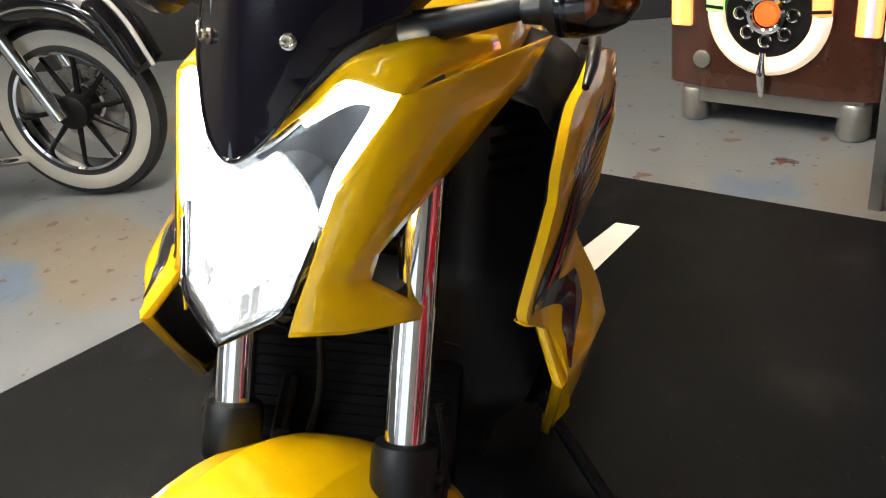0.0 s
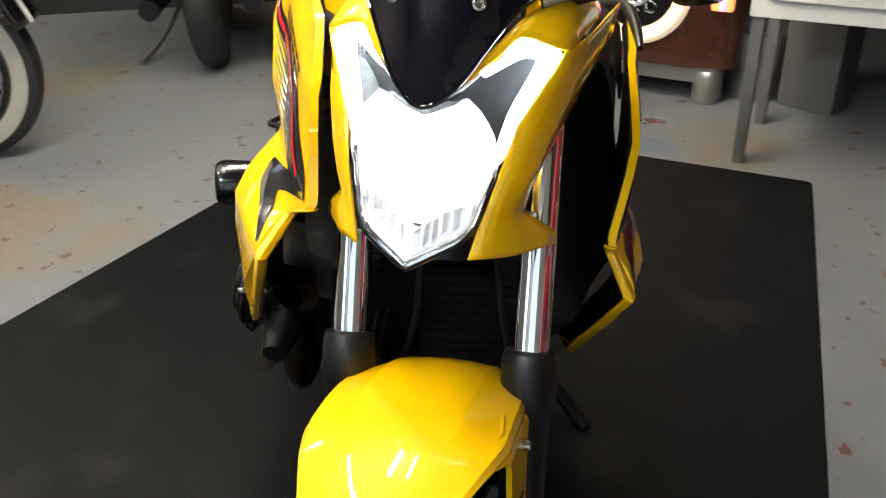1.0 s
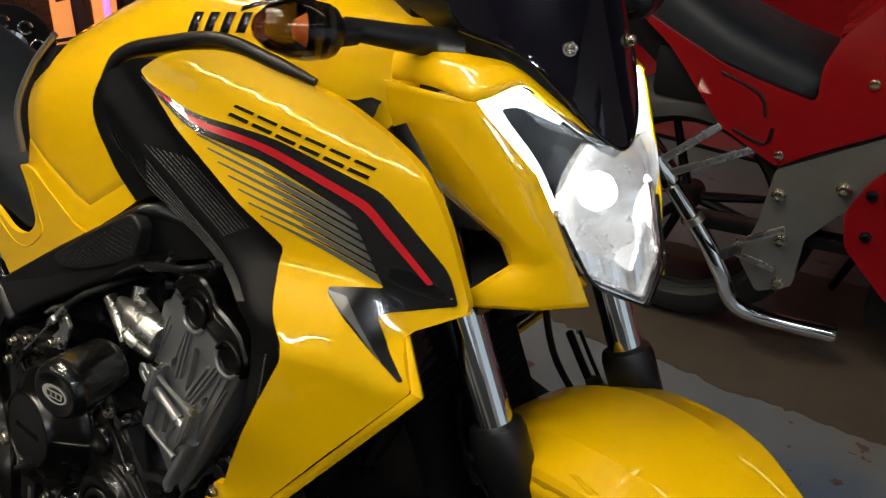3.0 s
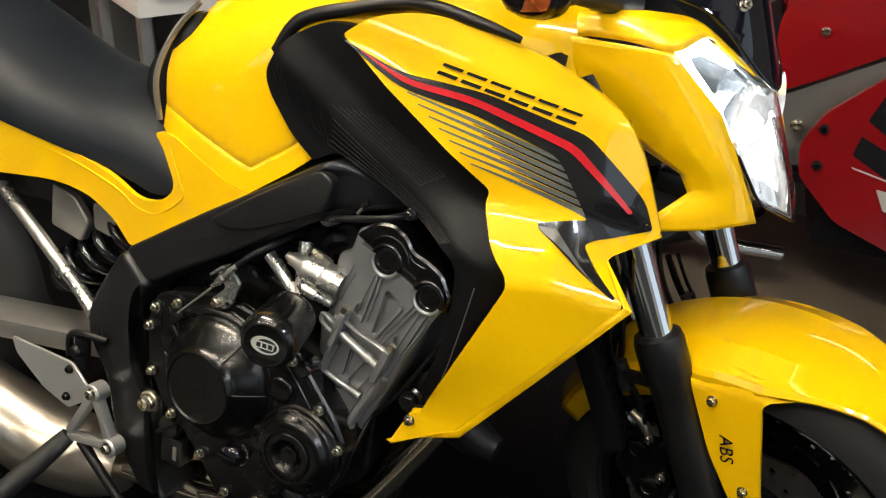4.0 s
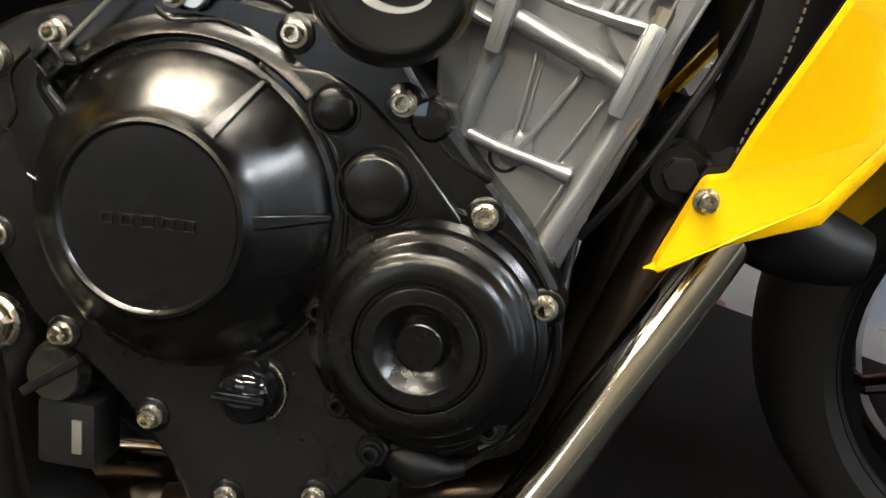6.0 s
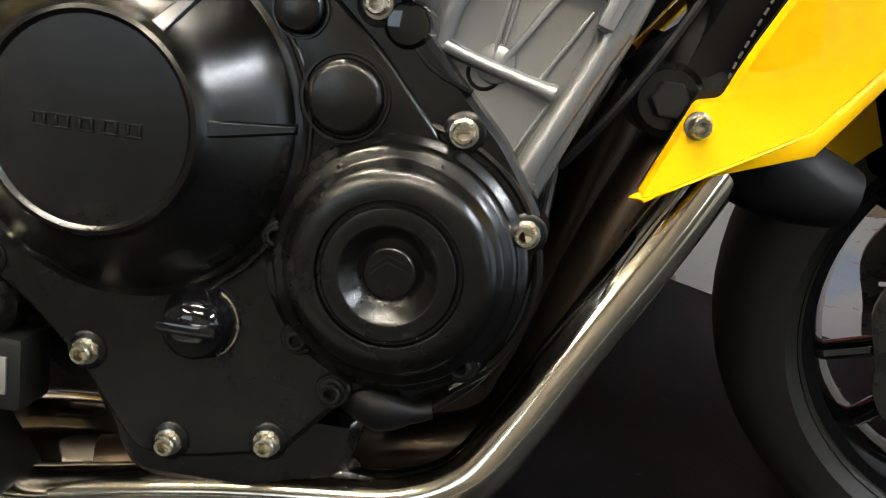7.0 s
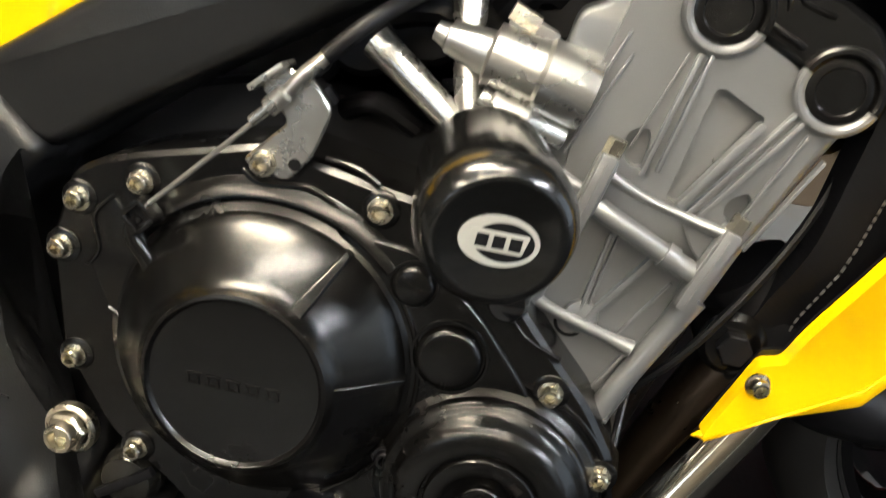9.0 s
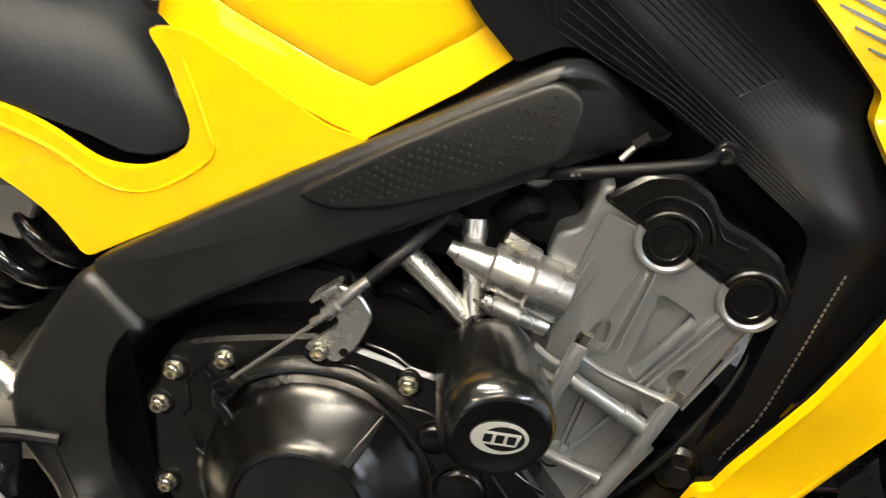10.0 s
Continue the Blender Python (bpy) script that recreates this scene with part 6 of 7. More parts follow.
part("brake_pedal", sweep([(-0.275, -0.20, 0.01), (-0.235, -0.225, 0.016), (-0.17, -0.262, 0.024), (-0.12, -0.262, 0.03)], [0.008, 0.007, 0.006, 0.006], 12), DARK, bike, "black brake pedal", ENG)
part("brake_switch", lathe([(0.008, 0.0), (0.010, 0.004), (0.010, 0.02), (0.007, 0.024), (0, 0.024)], 16, (-0.284, -0.058)), DARK, bike, "", ENG)
part("brake_hose_bend", sweep([(-0.245, -0.035, 0.0), (-0.285, -0.034, 0.008), (-0.306, -0.044, 0.008), (-0.308, -0.075, 0.006)], 0.0055, 10), DARK, bike, "", ENG)
part("master_cylinder", sweep([(-0.284, -0.04, 0.006), (-0.284, -0.085, 0.006)], 0.011, 14, 1), DARK, bike, "", ENG)

# ---- rear: shock absorber, stay, swingarm, wheel
spring = []
for i in range(120):
    a = 2 * math.pi * i / 16
    p = Vector((-0.265 - 0.0006 * i, 0.100 + 0.0002 * i, -0.14)) + Vector((0.0, 0.030 * math.cos(a), 0.030 * math.sin(a)))
    spring.append(p)
part("shock_spring", sweep(spring, 0.0055, 8, 0), GLOSS, bike, "black shock absorber spring", ENG)
part("shock_body", sweep([(-0.25, 0.10, -0.14), (-0.36, 0.124, -0.14)], 0.018, 16, 1), DARK, bike, "", ENG)
part("bright_stay", sweep([(-0.285, -0.010, -0.015), (-0.320, 0.012, -0.02), (-0.52, 0.115, -0.05)], [0.012, 0.0095, 0.0095], 16, 1), ALU, bike, "polished metal stay", ENG)
part("swingarm", joined(bar((-0.86, -0.13, 0.37), (-1.45, -0.12, 0.31), 0.075, 0.035, 0.01), bar((-0.86, 0.13, 0.37), (-1.45, 0.12, 0.31), 0.075, 0.035, 0.01), bar((-0.95, -0.13, 0.37), (-0.95, 0.13, 0.37), 0.08, 0.05, 0.01)), GREYMETAL, bike, "silver swingarm")
wheel_parts(bike, Matrix.Translation((-1.45, 0, 0.315)), 0.315, 0.18, 0.218, name="rear_wheel", disc=False)
part("seat_rail", sweep([(-0.80, -0.13, 0.66), (-1.10, -0.12, 0.66), (-1.40, -0.06, 0.76)], 0.014, 14), FRAME, bike)
part("under_seat_box", block(0.30, 0.20, 0.12, (-1.00, 0, 0.60), 0.02), DARK, bike)
# Added dark block: closes the view through, ahead of the rear wheel.
part("rear_infill", block(0.30, 0.15, 0.30, (-1.06, 0.03, 0.47), 0.03), DARK, bike, "dark infill block ahead of the rear wheel")
coil = []
c0, c1 = Vector((-0.425, -0.012, -0.105)), Vector((-0.285, 0.108, -0.105))
d = (c1 - c0).normalized()
p1 = Vector((0, 0, 1)).cross(d).normalized()
for i in range(91):
    a = 2 * math.pi * i / 18
    coil.append(c0.lerp(c1, i / 90) + p1 * 0.036 * math.cos(a) + Vector((0, 0, 0.036 * math.sin(a))))
part("shock_coil", sweep(coil, 0.0085, 12, 0), GLOSS, bike, "gloss black shock absorber coil", ENG, angle=60)
part("shock_damper", sweep([c0 - d * 0.03, c1 + d * 0.03], 0.021, 18, 1), DARK, bike, "", ENG)
part("linkage_plate", prism(rounded([(-0.430, 0.075), (-0.368, 0.064), (-0.356, 0.098), (-0.385, 0.128), (-0.430, 0.140)], 0.006), -0.075, -0.062, 0.002), GREYMETAL, bike, "grey linkage plate", ENG)
part("linkage_plate", prism(rounded([(-0.350, 0.088), (-0.318, 0.084), (-0.305, 0.118), (-0.322, 0.130), (-0.356, 0.126)], 0.006), -0.080, -0.068, 0.002), GREYMETAL, bike, "", ENG)
part("side_stand", sweep([(-0.80, 0.14, 0.27), (-0.70, 0.26, 0.15), (-0.60, 0.365, 0.057)], [0.014, 0.012, 0.014], 14, 2), DARK, bike, "black side stand")
for side in (-1, 1):
    part("frame_spar", sweep([(-0.40, side * 0.10, 0.80), (-0.60, side * 0.15, 0.70), (-0.85, side * 0.16, 0.52)], 0.03, 14), FRAME, bike)

# ---------------------------------------------------------------- room
def slab(name, bm, mat, label, category, m=None):
    return tagged(part(name, bm, mat, None, "", m), label, category, kind="structure")


slab("floor", block(9, 8, 0.1, (-1.0, 0.3, -0.05)), FLOOR, "worn grey-white painted concrete floor with stains", "floor")
slab("ceiling", block(9, 8, 0.1, (-1.0, 0.3, 2.75)), CEIL, "plain ceiling boards", "ceiling")
slab("wall_west", block(0.12, 8, 2.7, (-4.06, 0.3, 1.35)), DARKWALL, "dark workshop wall", "wall")
# East and south walls are unseen; their tones set the bike's reflections.
slab("wall_east", joined(block(0.12, 1.9, 2.7, (3.5, -2.75, 1.35)), block(0.12, 3.6, 2.7, (3.5, 2.5, 1.35)), block(0.12, 2.5, 0.4, (3.5, -0.55, 2.5))), PALEWALL, "plain painted workshop wall with a guessed doorway opening", "wall")
slab("wall_north", block(9, 0.12, 2.7, (-1.0, 3.2, 1.35)), DARKWALL, "dark workshop wall", "wall")
slab("wall_south", joined(block(9, 0.12, 1.1, (-1.0, -3.7, 0.55)), block(9, 0.12, 0.5, (-1.0, -3.7, 2.45)), block(1.7, 0.12, 1.1, (-4.65, -3.7, 1.65)), block(1.8, 0.12, 0.3, (-2.9, -3.7, 1.25)), block(3.6, 0.12, 1.1, (-0.2, -3.7, 1.65)), block(0.3, 0.12, 1.1, (3.35, -3.7, 1.65))), SOUTHWALL, "plain painted workshop wall with two guessed window openings", "wall")

# rubber mat under the motorcycle; its unseen south end is extended to darken engine reflections
mat_line = [(-1.55, 1.256), (-2.30, -0.05), (-0.95, -1.06), (-0.52, -1.35), (-1.0, -2.15), (0.9, -2.4), (1.9, -0.80), (-0.25, 0.70)]
tagged(part("rubber_mat", prism(rounded(mat_line, 0.02), 0.0, 0.006, 0.002), MAT), "dark brown-black rubber floor mat, scuffed and dusty", "mat")
tagged(part("card_strip", prism(rounded([(-1.415, 0.332), (-1.508, 0.281), (-1.701, 0.406), (-1.671, 0.471)], 0.004), 0.0062, 0.0072), PAPER), "white card strip lying on the rubber mat", "card")

patch = [(-0.715, 1.142), (-0.765, 1.263), (-0.757, 1.369), (-0.70, 1.45), (-0.40, 1.62), (0.9, 1.75), (0.9, 1.0), (0.30, 0.99), (0.005, 1.0), (-0.072, 0.985), (-0.171, 1.018), (-0.217, 1.018), (-0.299, 1.026), (-0.341, 1.007), (-0.405, 1.014), (-0.55, 1.05)]
rr = random.Random(4)
rough_edge = []
for i, p in enumerate(patch):
    q = patch[(i + 1) % len(patch)]
    n = max(1, int(math.dist(p, q) / 0.018))
    for k in range(n):
        rough_edge.append((p[0] + (q[0] - p[0]) * k / n + rr.uniform(-0.008, 0.008), p[1] + (q[1] - p[1]) * k / n + rr.uniform(-0.008, 0.008)))
slab("floor_patch", prism(rough_edge, 0.0, 0.0015), CONCRETE, "bare brown concrete where the floor paint ends", "floor patch")

# Unseen lamps, most placed by their highlights; the (-0.75, -2.2) one is added fill.
for x, y, rz, tube, twin in ((-0.8, -0.80, 6, TUBE, False), (-0.75, -2.2, 5, TUBEDIM, False), (1.75, -1.6, 62, TUBECOOL, True), (-1.45, -0.05, -20, TUBEDIM, True), (-2.6, -2.3, -58, TUBEDIM, False), (2.3, -0.1, 92, TUBEWEAK, False), (0.0, 0.72, -15, TUBEWEAK, False), (1.28, 2.9, -10, TUBEWEAK, False)):
    lamp = thing("ceiling_lamp", "white fluorescent batten lamp with a glowing tube", "ceiling lamp", pose(x, y, 2.66, 0, 0, rz), "ceiling lamps")
    part("housing", block(1.5, 0.42 if twin else 0.09, 0.05, (0, 0, 0.01), 0.008), WHITE, lamp)
    for dy in ((-0.10, 0.10) if twin else (0.0,)):
        part("tube", sweep([(-0.72, dy, -0.04), (0, dy, -0.04), (0.72, dy, -0.04)], 0.016, 14, 1), tube, lamp, "glowing tube")
    for e in (-0.73, 0.73):
        part("lamp_holder", block(0.03, 0.04, 0.05, (e, 0, -0.03), 0.005), WHITE, lamp)


# ---------------------------------------------------------------- jukebox
def jukebox():
    box = thing("jukebox", "dark wood jukebox with glowing coloured arch on two grey feet", "jukebox", pose(-2.37, 0.93, 0, 0, 0, -33))
    # local: x towards the viewer, y across
    w = 0.37
    part("cabinet", prism(rounded([(-0.45, -w), (0.0, -w, 0.05), (0.035, -0.2), (0.035, 0.2), (0.0, w, 0.05), (-0.45, w)], 0.02), 0.135, 1.45, 0.03), WOODDARK, box, "dark polished wood cabinet")
    part("plinth", prism(rounded([(-0.4, -0.31), (0.01, -0.31), (0.01, 0.31), (-0.4, 0.31)], 0.02), 0.075, 0.137), GREYMETAL, box, "grey plinth")
    for y in (-0.27, 0.27):
        part("foot", lathe([(0.045, 0), (0.052, 0.01), (0.052, 0.11), (0.045, 0.12)], 28, (-0.03, y)), GREYMETAL, box, "round grey metal foot")
    cz = 0.40

    def arch(r, r2, z0, a0, a1, mat, nm, lab=""):
        rows = []
        for i in range(25):
            a = radians(a0 + (a1 - a0) * i / 24)
            rows.append([(0.040, r * math.cos(a), cz + r * math.sin(a)), (0.058, (r * 0.7 + r2 * 0.3) * math.cos(a), cz + (r * 0.7 + r2 * 0.3) * math.sin(a)), (0.058, (r * 0.3 + r2 * 0.7) * math.cos(a), cz + (r * 0.3 + r2 * 0.7) * math.sin(a)), (0.040, r2 * math.cos(a), cz + r2 * math.sin(a))])
        return part(nm, loft(rows, False, False), mat, box, lab, None, thick=0.004)

    arch(0.20, 0.14, 0, 180, 360, CREAM, "cream_arch", "glowing cream lower arch")
    for side, mat in ((-1, LITGREEN), (1, LITORANGE)):
        part("arch_leg", block(0.02, 0.06, 0.34, (0.048, side * 0.17, cz + 0.17), 0.009), mat, box, "glowing coloured panel")
        part("side_pilaster", block(0.03, 0.075, 0.50, (0.02, side * 0.30, cz + 0.19), 0.012), LITORANGE, box, "glowing side pilaster")
        part("pilaster_tube", sweep([(0.042, side * 0.305, cz - 0.05), (0.042, side * 0.305, cz + 0.42)], 0.010, 12, 1), LITVIOLET if side > 0 else LITYELLOW, box, "glowing tube")
    part("arch_top", block(0.02, 0.30, 0.10, (0.04, 0, cz + 0.62), 0.01), CREAM, box)
    part("grille_cloth", lathe([(0.135, 0.037), (0.135, 0.043), (0, 0.043)], 40), DARK, box, "", Matrix.Translation((0, 0, cz)) @ pose(0, 0, 0, 90, 0, 90))
    star = part("speaker_badge", lathe([(0.062, 0.044), (0.062, 0.056), (0.05, 0.060), (0.044, 0.056), (0.044, 0.050)], 36), CHROME, box, "chrome speaker badge with an orange centre", Matrix.Translation((0, 0, cz)) @ pose(0, 0, 0, 90, 0, 90))
    part("badge_centre", lathe([(0.042, 0.046), (0.036, 0.056), (0, 0.060)], 12), LITSTAR, star)
    for a in range(0, 360, 45):
        c, s = math.cos(radians(a)), math.sin(radians(a))
        loop = [(0.05, 0.085 * c + 0.018 * math.cos(radians(b)), cz + 0.085 * s + 0.018 * math.sin(radians(b))) for b in range(0, 330, 40)]
        part("scroll", sweep(loop, 0.005, 8, 2), CHROME, box)
    part("arch_pin", sweep([(0.062, 0, cz - 0.12), (0.070, 0, cz - 0.19), (0.060, 0, cz - 0.265)], [0.010, 0.016, 0.008], 12), CHROME, box, "chrome ornament")
    part("coin_plate", lathe([(0.030, 0.036), (0.030, 0.042), (0.024, 0.045), (0, 0.045)], 28), GREYMETAL, box, "round metal plate", Matrix.Translation((0, -0.22, 0.235)) @ pose(0, 0, 0, 90, 0, 90))
    part("cross_wire", sweep([(0.06, -0.20, cz + 0.02), (0.06, -0.14, cz + 0.015)], 0.006, 8, 1), DARK, box)
    part("cross_wire", sweep([(0.06, 0.20, cz + 0.02), (0.06, 0.14, cz + 0.015)], 0.006, 8, 1), DARK, box)
    return box


jukebox()


# ---------------------------------------------------------------- bench with white drawer unit
def bench():
    t = thing("workbench", "white drawer unit on grey steel legs", "workbench", pose(-1.731, 1.10, 0, 0, 0, 57.4))
    part("drawer_box", block(0.50, 0.40, 0.25, (0.225, 0.17, 0.585), 0.008), WHITE, t, "white painted drawer box")
    d = part("drawer_front", block(0.40, 0.016, 0.15, (0.225, -0.038, 0.59), 0.004), WHITE, t, "white drawer front")
    part("cup_handle", sweep([(0.175, -0.046, 0.580), (0.185, -0.062, 0.594), (0.225, -0.066, 0.600), (0.265, -0.062, 0.594), (0.275, -0.046, 0.580)], 0.006, 10), GREYMETAL, d, "metal cup handle")
    for x, y in ((0.0, 0.0), (0.45, 0.0), (0.0, 0.34), (0.45, 0.34)):
        part("leg", block(0.034, 0.034, 0.46, (x, y, 0.23), 0.003), GREYLEG, t)
    part("worktop", block(0.56, 0.46, 0.03, (0.225, 0.17, 0.725), 0.005), WHITE, t)


bench()


# ---------------------------------------------------------------- drum, bucket, broom, red door
def drum():
    d = thing("oil_drum", "steel oil drum, yellow above and blue below", "drum", pose(-1.86, 1.94, 0))
    prof = [(0.0, 0.0), (0.25, 0.0), (0.258, 0.012), (0.252, 0.03), (0.252, 0.20), (0.260, 0.22), (0.252, 0.24), (0.252, 0.27)]
    part("lower_shell", lathe(prof, 56), BLUE, d, "blue painted lower shell")
    part("upper_shell", lathe([(0.252, 0.27), (0.252, 0.50), (0.260, 0.52), (0.252, 0.54), (0.252, 0.80), (0.258, 0.818), (0.250, 0.83), (0.24, 0.815), (0, 0.815)], 56), DRUMYELLOW, d, "yellow painted upper shell")
    return d


drum()
bk = thing("bucket", "grey metal bucket standing on the floor", "bucket", pose(-2.28, 1.36, 0))
part("pail", lathe([(0.0, 0.004), (0.085, 0.004), (0.09, 0.012), (0.11, 0.24), (0.115, 0.25), (0.108, 0.25), (0.088, 0.02), (0, 0.02)], 36), GREYMETAL, bk)
col = thing("concrete_post", "pale square post standing on the floor", "post", pose(-2.12, 1.42, 0, 0, 0, 40))
part("shaft", block(0.20, 0.16, 1.2, (0.05, 0.10, 0.6), 0.01), WALL, col)

broom = thing("broom", "wooden broom with dark bristles standing against the red door", "broom", pose(-1.33, 1.915, 0, 0, 0, -16))
part("head", block(0.50, 0.062, 0.024, (0, 0, 0.084), 0.006), WOOD, broom, "wooden broom head")
tuft = block(0.49, 0.066, 0.074, (0, 0, 0.037), 0.008)
for v in tuft.verts:
    if v.co.z < 0.03:
        v.co.y *= 1.35
part("bristles", tuft, BRISTLE, broom, "dark bristles")
part("handle", sweep([(-0.125, 0.0, 0.092), (-0.155, 0.12, 0.75), (-0.185, 0.20, 1.35)], 0.013, 14, 1), WOOD, broom, "wooden pole")
cab = thing("red_cabinet", "tall red painted cabinet with a dark vent", "cabinet", pose(-0.75, 2.58, 0, 0, 0, -6))
part("carcass", block(1.5, 0.5, 1.5, (0.1, 0.1, 0.77), 0.012), RED, cab, "red painted carcass")
part("vent", block(0.14, 0.02, 0.20, (-0.36, -0.155, 0.30), 0.004), DARK, cab, "dark vent")
part("plinth", block(1.46, 0.46, 0.04, (0.1, 0.1, 0.02)), DARK, cab)


# ---------------------------------------------------------------- red sports motorcycle behind
def red_bike():
    b = thing("sports_motorcycle", "red sports motorcycle with a polished silencer, parked beside", "motorcycle", pose(-0.20, 1.30, 0))
    wheel_parts(b, Matrix.Translation((-0.10, -0.01, 0.31)), 0.31, 0.19, 0.216, 3, DARK, False, "rear_wheel")
    wheel_parts(b, Matrix.Translation((1.32, 0, 0.30)), 0.30, 0.12, 0.216, 3, DARK, False, "front_wheel")
    body = [(-0.34, 0.80), (-0.26, 0.755), (-0.169, 0.695), (-0.097, 0.622), (-0.03, 0.555, 0.02), (0.099, 0.494, 0.01), (0.179, 0.548), (0.276, 0.604), (0.40, 0.684), (0.66, 0.76), (0.70, 0.90), (0.40, 0.93), (0.24, 0.875), (0.160, 0.775), (0.140, 0.715), (0.145, 0.642), (0.047, 0.662), (-0.053, 0.686), (-0.20, 0.74)]
    low = [(0.55, 0.700), (0.400, 0.645), (0.285, 0.525), (0.252, 0.444), (0.268, 0.370), (0.376, 0.271), (0.578, 0.200), (0.95, 0.14), (1.25, 0.22), (1.42, 0.46), (1.40, 0.80), (1.10, 0.92), (0.80, 0.78)]
    for side in (-1, 1):
        def flank(a, c, s=side, out=0.0):
            return Vector((a, s * (0.175 + out - 0.20 * max(0, -0.02 - a) - 0.12 * max(0, c - 0.74) - 0.25 * max(0, a - 1.0)), c))
        t = part("body_panel", drape(rounded(body, 0.02), flank, 0.04, (0, -side * 0.012, 0)), RED, b, "glossy red tail and tank panel", None, 0.004)
        for lo in (((-0.05, 0.668), (0.035, 0.640), (0.056, 0.595)), ((-0.003, 0.556), (0.065, 0.536), (0.075, 0.575))):
            part("panel_slot", sweep([flank(a, c, side, 0.001) for a, c in lo], 0.0035, 8, 3), DARK, t)
        for a, c in ((0.10, 0.52), (0.238, 0.70)):
            part("bolt", BOLT6, None, t, "", Matrix.Translation(flank(a, c)) @ pose(0, 0, 0, 90 if side < 0 else -90) @ Matrix.Scale(1.5, 4))
        skin = lambda a, c, s=side, out=0.0: Vector((a, s * (0.205 + out + 0.05 * max(0, 0.45 - c) - 0.25 * max(0, a - 1.0)), c))
        f = part("side_fairing", drape(rounded(low, 0.02), skin, 0.04, (0, -side * 0.014, 0)), RED, b, "glossy red side fairing with black flashes", None, 0.005)
        for fl in ([(0.376, 0.528), (0.396, 0.592), (0.470, 0.558), (0.64, 0.500), (0.64, 0.43), (0.430, 0.496)], [(0.369, 0.442), (0.374, 0.490), (0.440, 0.461), (0.60, 0.41), (0.60, 0.375), (0.458, 0.398)], [(0.70, 0.48), (0.74, 0.62), (0.90, 0.70), (0.86, 0.52)]):
            part("black_flash", drape(rounded(fl, 0.006), lambda a, c, k=skin: k(a, c, out=0.0012), 0.05, (0, side * 0.0005, 0)), DECALBLACK, f, "black flash decal")
        part("grey_line", drape([(0.375, 0.414), (0.378, 0.410), (0.66, 0.352), (0.66, 0.358)], lambda a, c, k=skin: k(a, c, out=0.0012), 0.05, (0, side * 0.0005, 0)), DECALSILVER, f)
        part("maker_bar", drape(rounded([(0.44, 0.372), (0.49, 0.368), (0.52, 0.318), (0.47, 0.322)], 0.005), lambda a, c, k=skin: k(a, c, out=0.0012), 0.05, (0, side * 0.0005, 0)), DECALSILVER, f)
        for a, c in ((0.292, 0.490), (0.302, 0.402)):
            part("bolt", BOLT_DARK, None, f, "", Matrix.Translation(skin(a, c)) @ pose(0, 0, 0, 90 if side < 0 else -90) @ Matrix.Scale(1.8, 4))
        plate = [(0.100, 0.485), (0.219, 0.558), (0.40, 0.668), (0.56, 0.72), (0.56, 0.60), (0.31, 0.50), (0.262, 0.444), (0.190, 0.344), (0.190, 0.226), (0.12, 0.19), (0.067, 0.262), (0.09, 0.36)]
        p = part("frame_plate", drape(rounded(plate, 0.012), lambda a, c, s=side: Vector((a, s * 0.168, c)), 0.05, (0, -side * 0.03, 0)), GREYMETAL, b, "cast grey frame plate", None, 0.005)
        for a, c in ((0.238, 0.475), (0.144, 0.330), (0.160, 0.225), (0.118, 0.43)):
            part("bolt", BOLT6, None, p, "", Matrix.Translation((a, side * 0.168, c)) @ pose(0, 0, 0, 90 if side < 0 else -90) @ Matrix.Scale(2.2, 4))
    rows = []
    for x, w, top, bot in ((0.15, 0.08, 0.80, 0.72), (0.24, 0.13, 0.90, 0.70), (0.40, 0.155, 0.95, 0.70), (0.62, 0.15, 0.95, 0.72), (0.78, 0.10, 0.90, 0.74)):
        rows.append(tank_ring(x, w, top, bot))
    part("fuel_tank", loft(rows), RED, b, "glossy red fuel tank", None, angle=50)
    seat = []
    for x, lo, hi, w in ((-0.36, 0.79, 0.87, 0.07), (-0.20, 0.73, 0.84, 0.13), (-0.06, 0.685, 0.775, 0.155), (0.05, 0.660, 0.735, 0.165), (0.11, 0.648, 0.722, 0.168), (0.142, 0.645, 0.712, 0.165), (0.150, 0.66, 0.70, 0.15)):
        seat.append([(x, w * math.copysign(abs(math.cos(math.pi * i / 12)) ** 0.5, math.cos(math.pi * i / 12)), lo + (hi - lo) * math.sin(math.pi * i / 12) ** 0.6) for i in range(13)])
    part("seat", loft(seat), VINYL, b, "black seat", None, 0.006, 60)
    a, c = Vector((-0.322, -0.215, 0.618)), Vector((-0.105, -0.200, 0.412))
    at = lambda t: a.lerp(c, t)
    can = part("silencer", sweep([at(-0.02), at(0.0), at(0.02), at(0.72), at(0.73), at(0.80), at(0.81), at(1.0), at(1.03)], [0.024, 0.030, 0.034, 0.034, 0.036, 0.036, 0.034, 0.030, 0.022], 32, 0), CHROME, b, "polished round silencer")
    part("end_cap", sweep([at(-0.025), at(-0.015)], 0.022, 24, 1), DARK, can)
    n = Vector((0.10, -0.92, 0.36)).normalized()
    part("maker_plate", bar(at(0.12) + n * 0.0335, at(0.20) + n * 0.0335, 0.004, 0.020, 0.001), DECALRED, can, "red maker's plate with white bars")
    part("maker_bar", bar(at(0.21) + n * 0.0335, at(0.42) + n * 0.0335, 0.004, 0.012, 0.0008), PAPER, can)
    part("link_pipe", sweep([at(1.0), (0.0, -0.195, 0.285), (0.04, -0.19, 0.225), (0.10, -0.16, 0.13), (0.30, -0.10, 0.10)], 0.019, 18), CHROME, b, "bright link pipe")
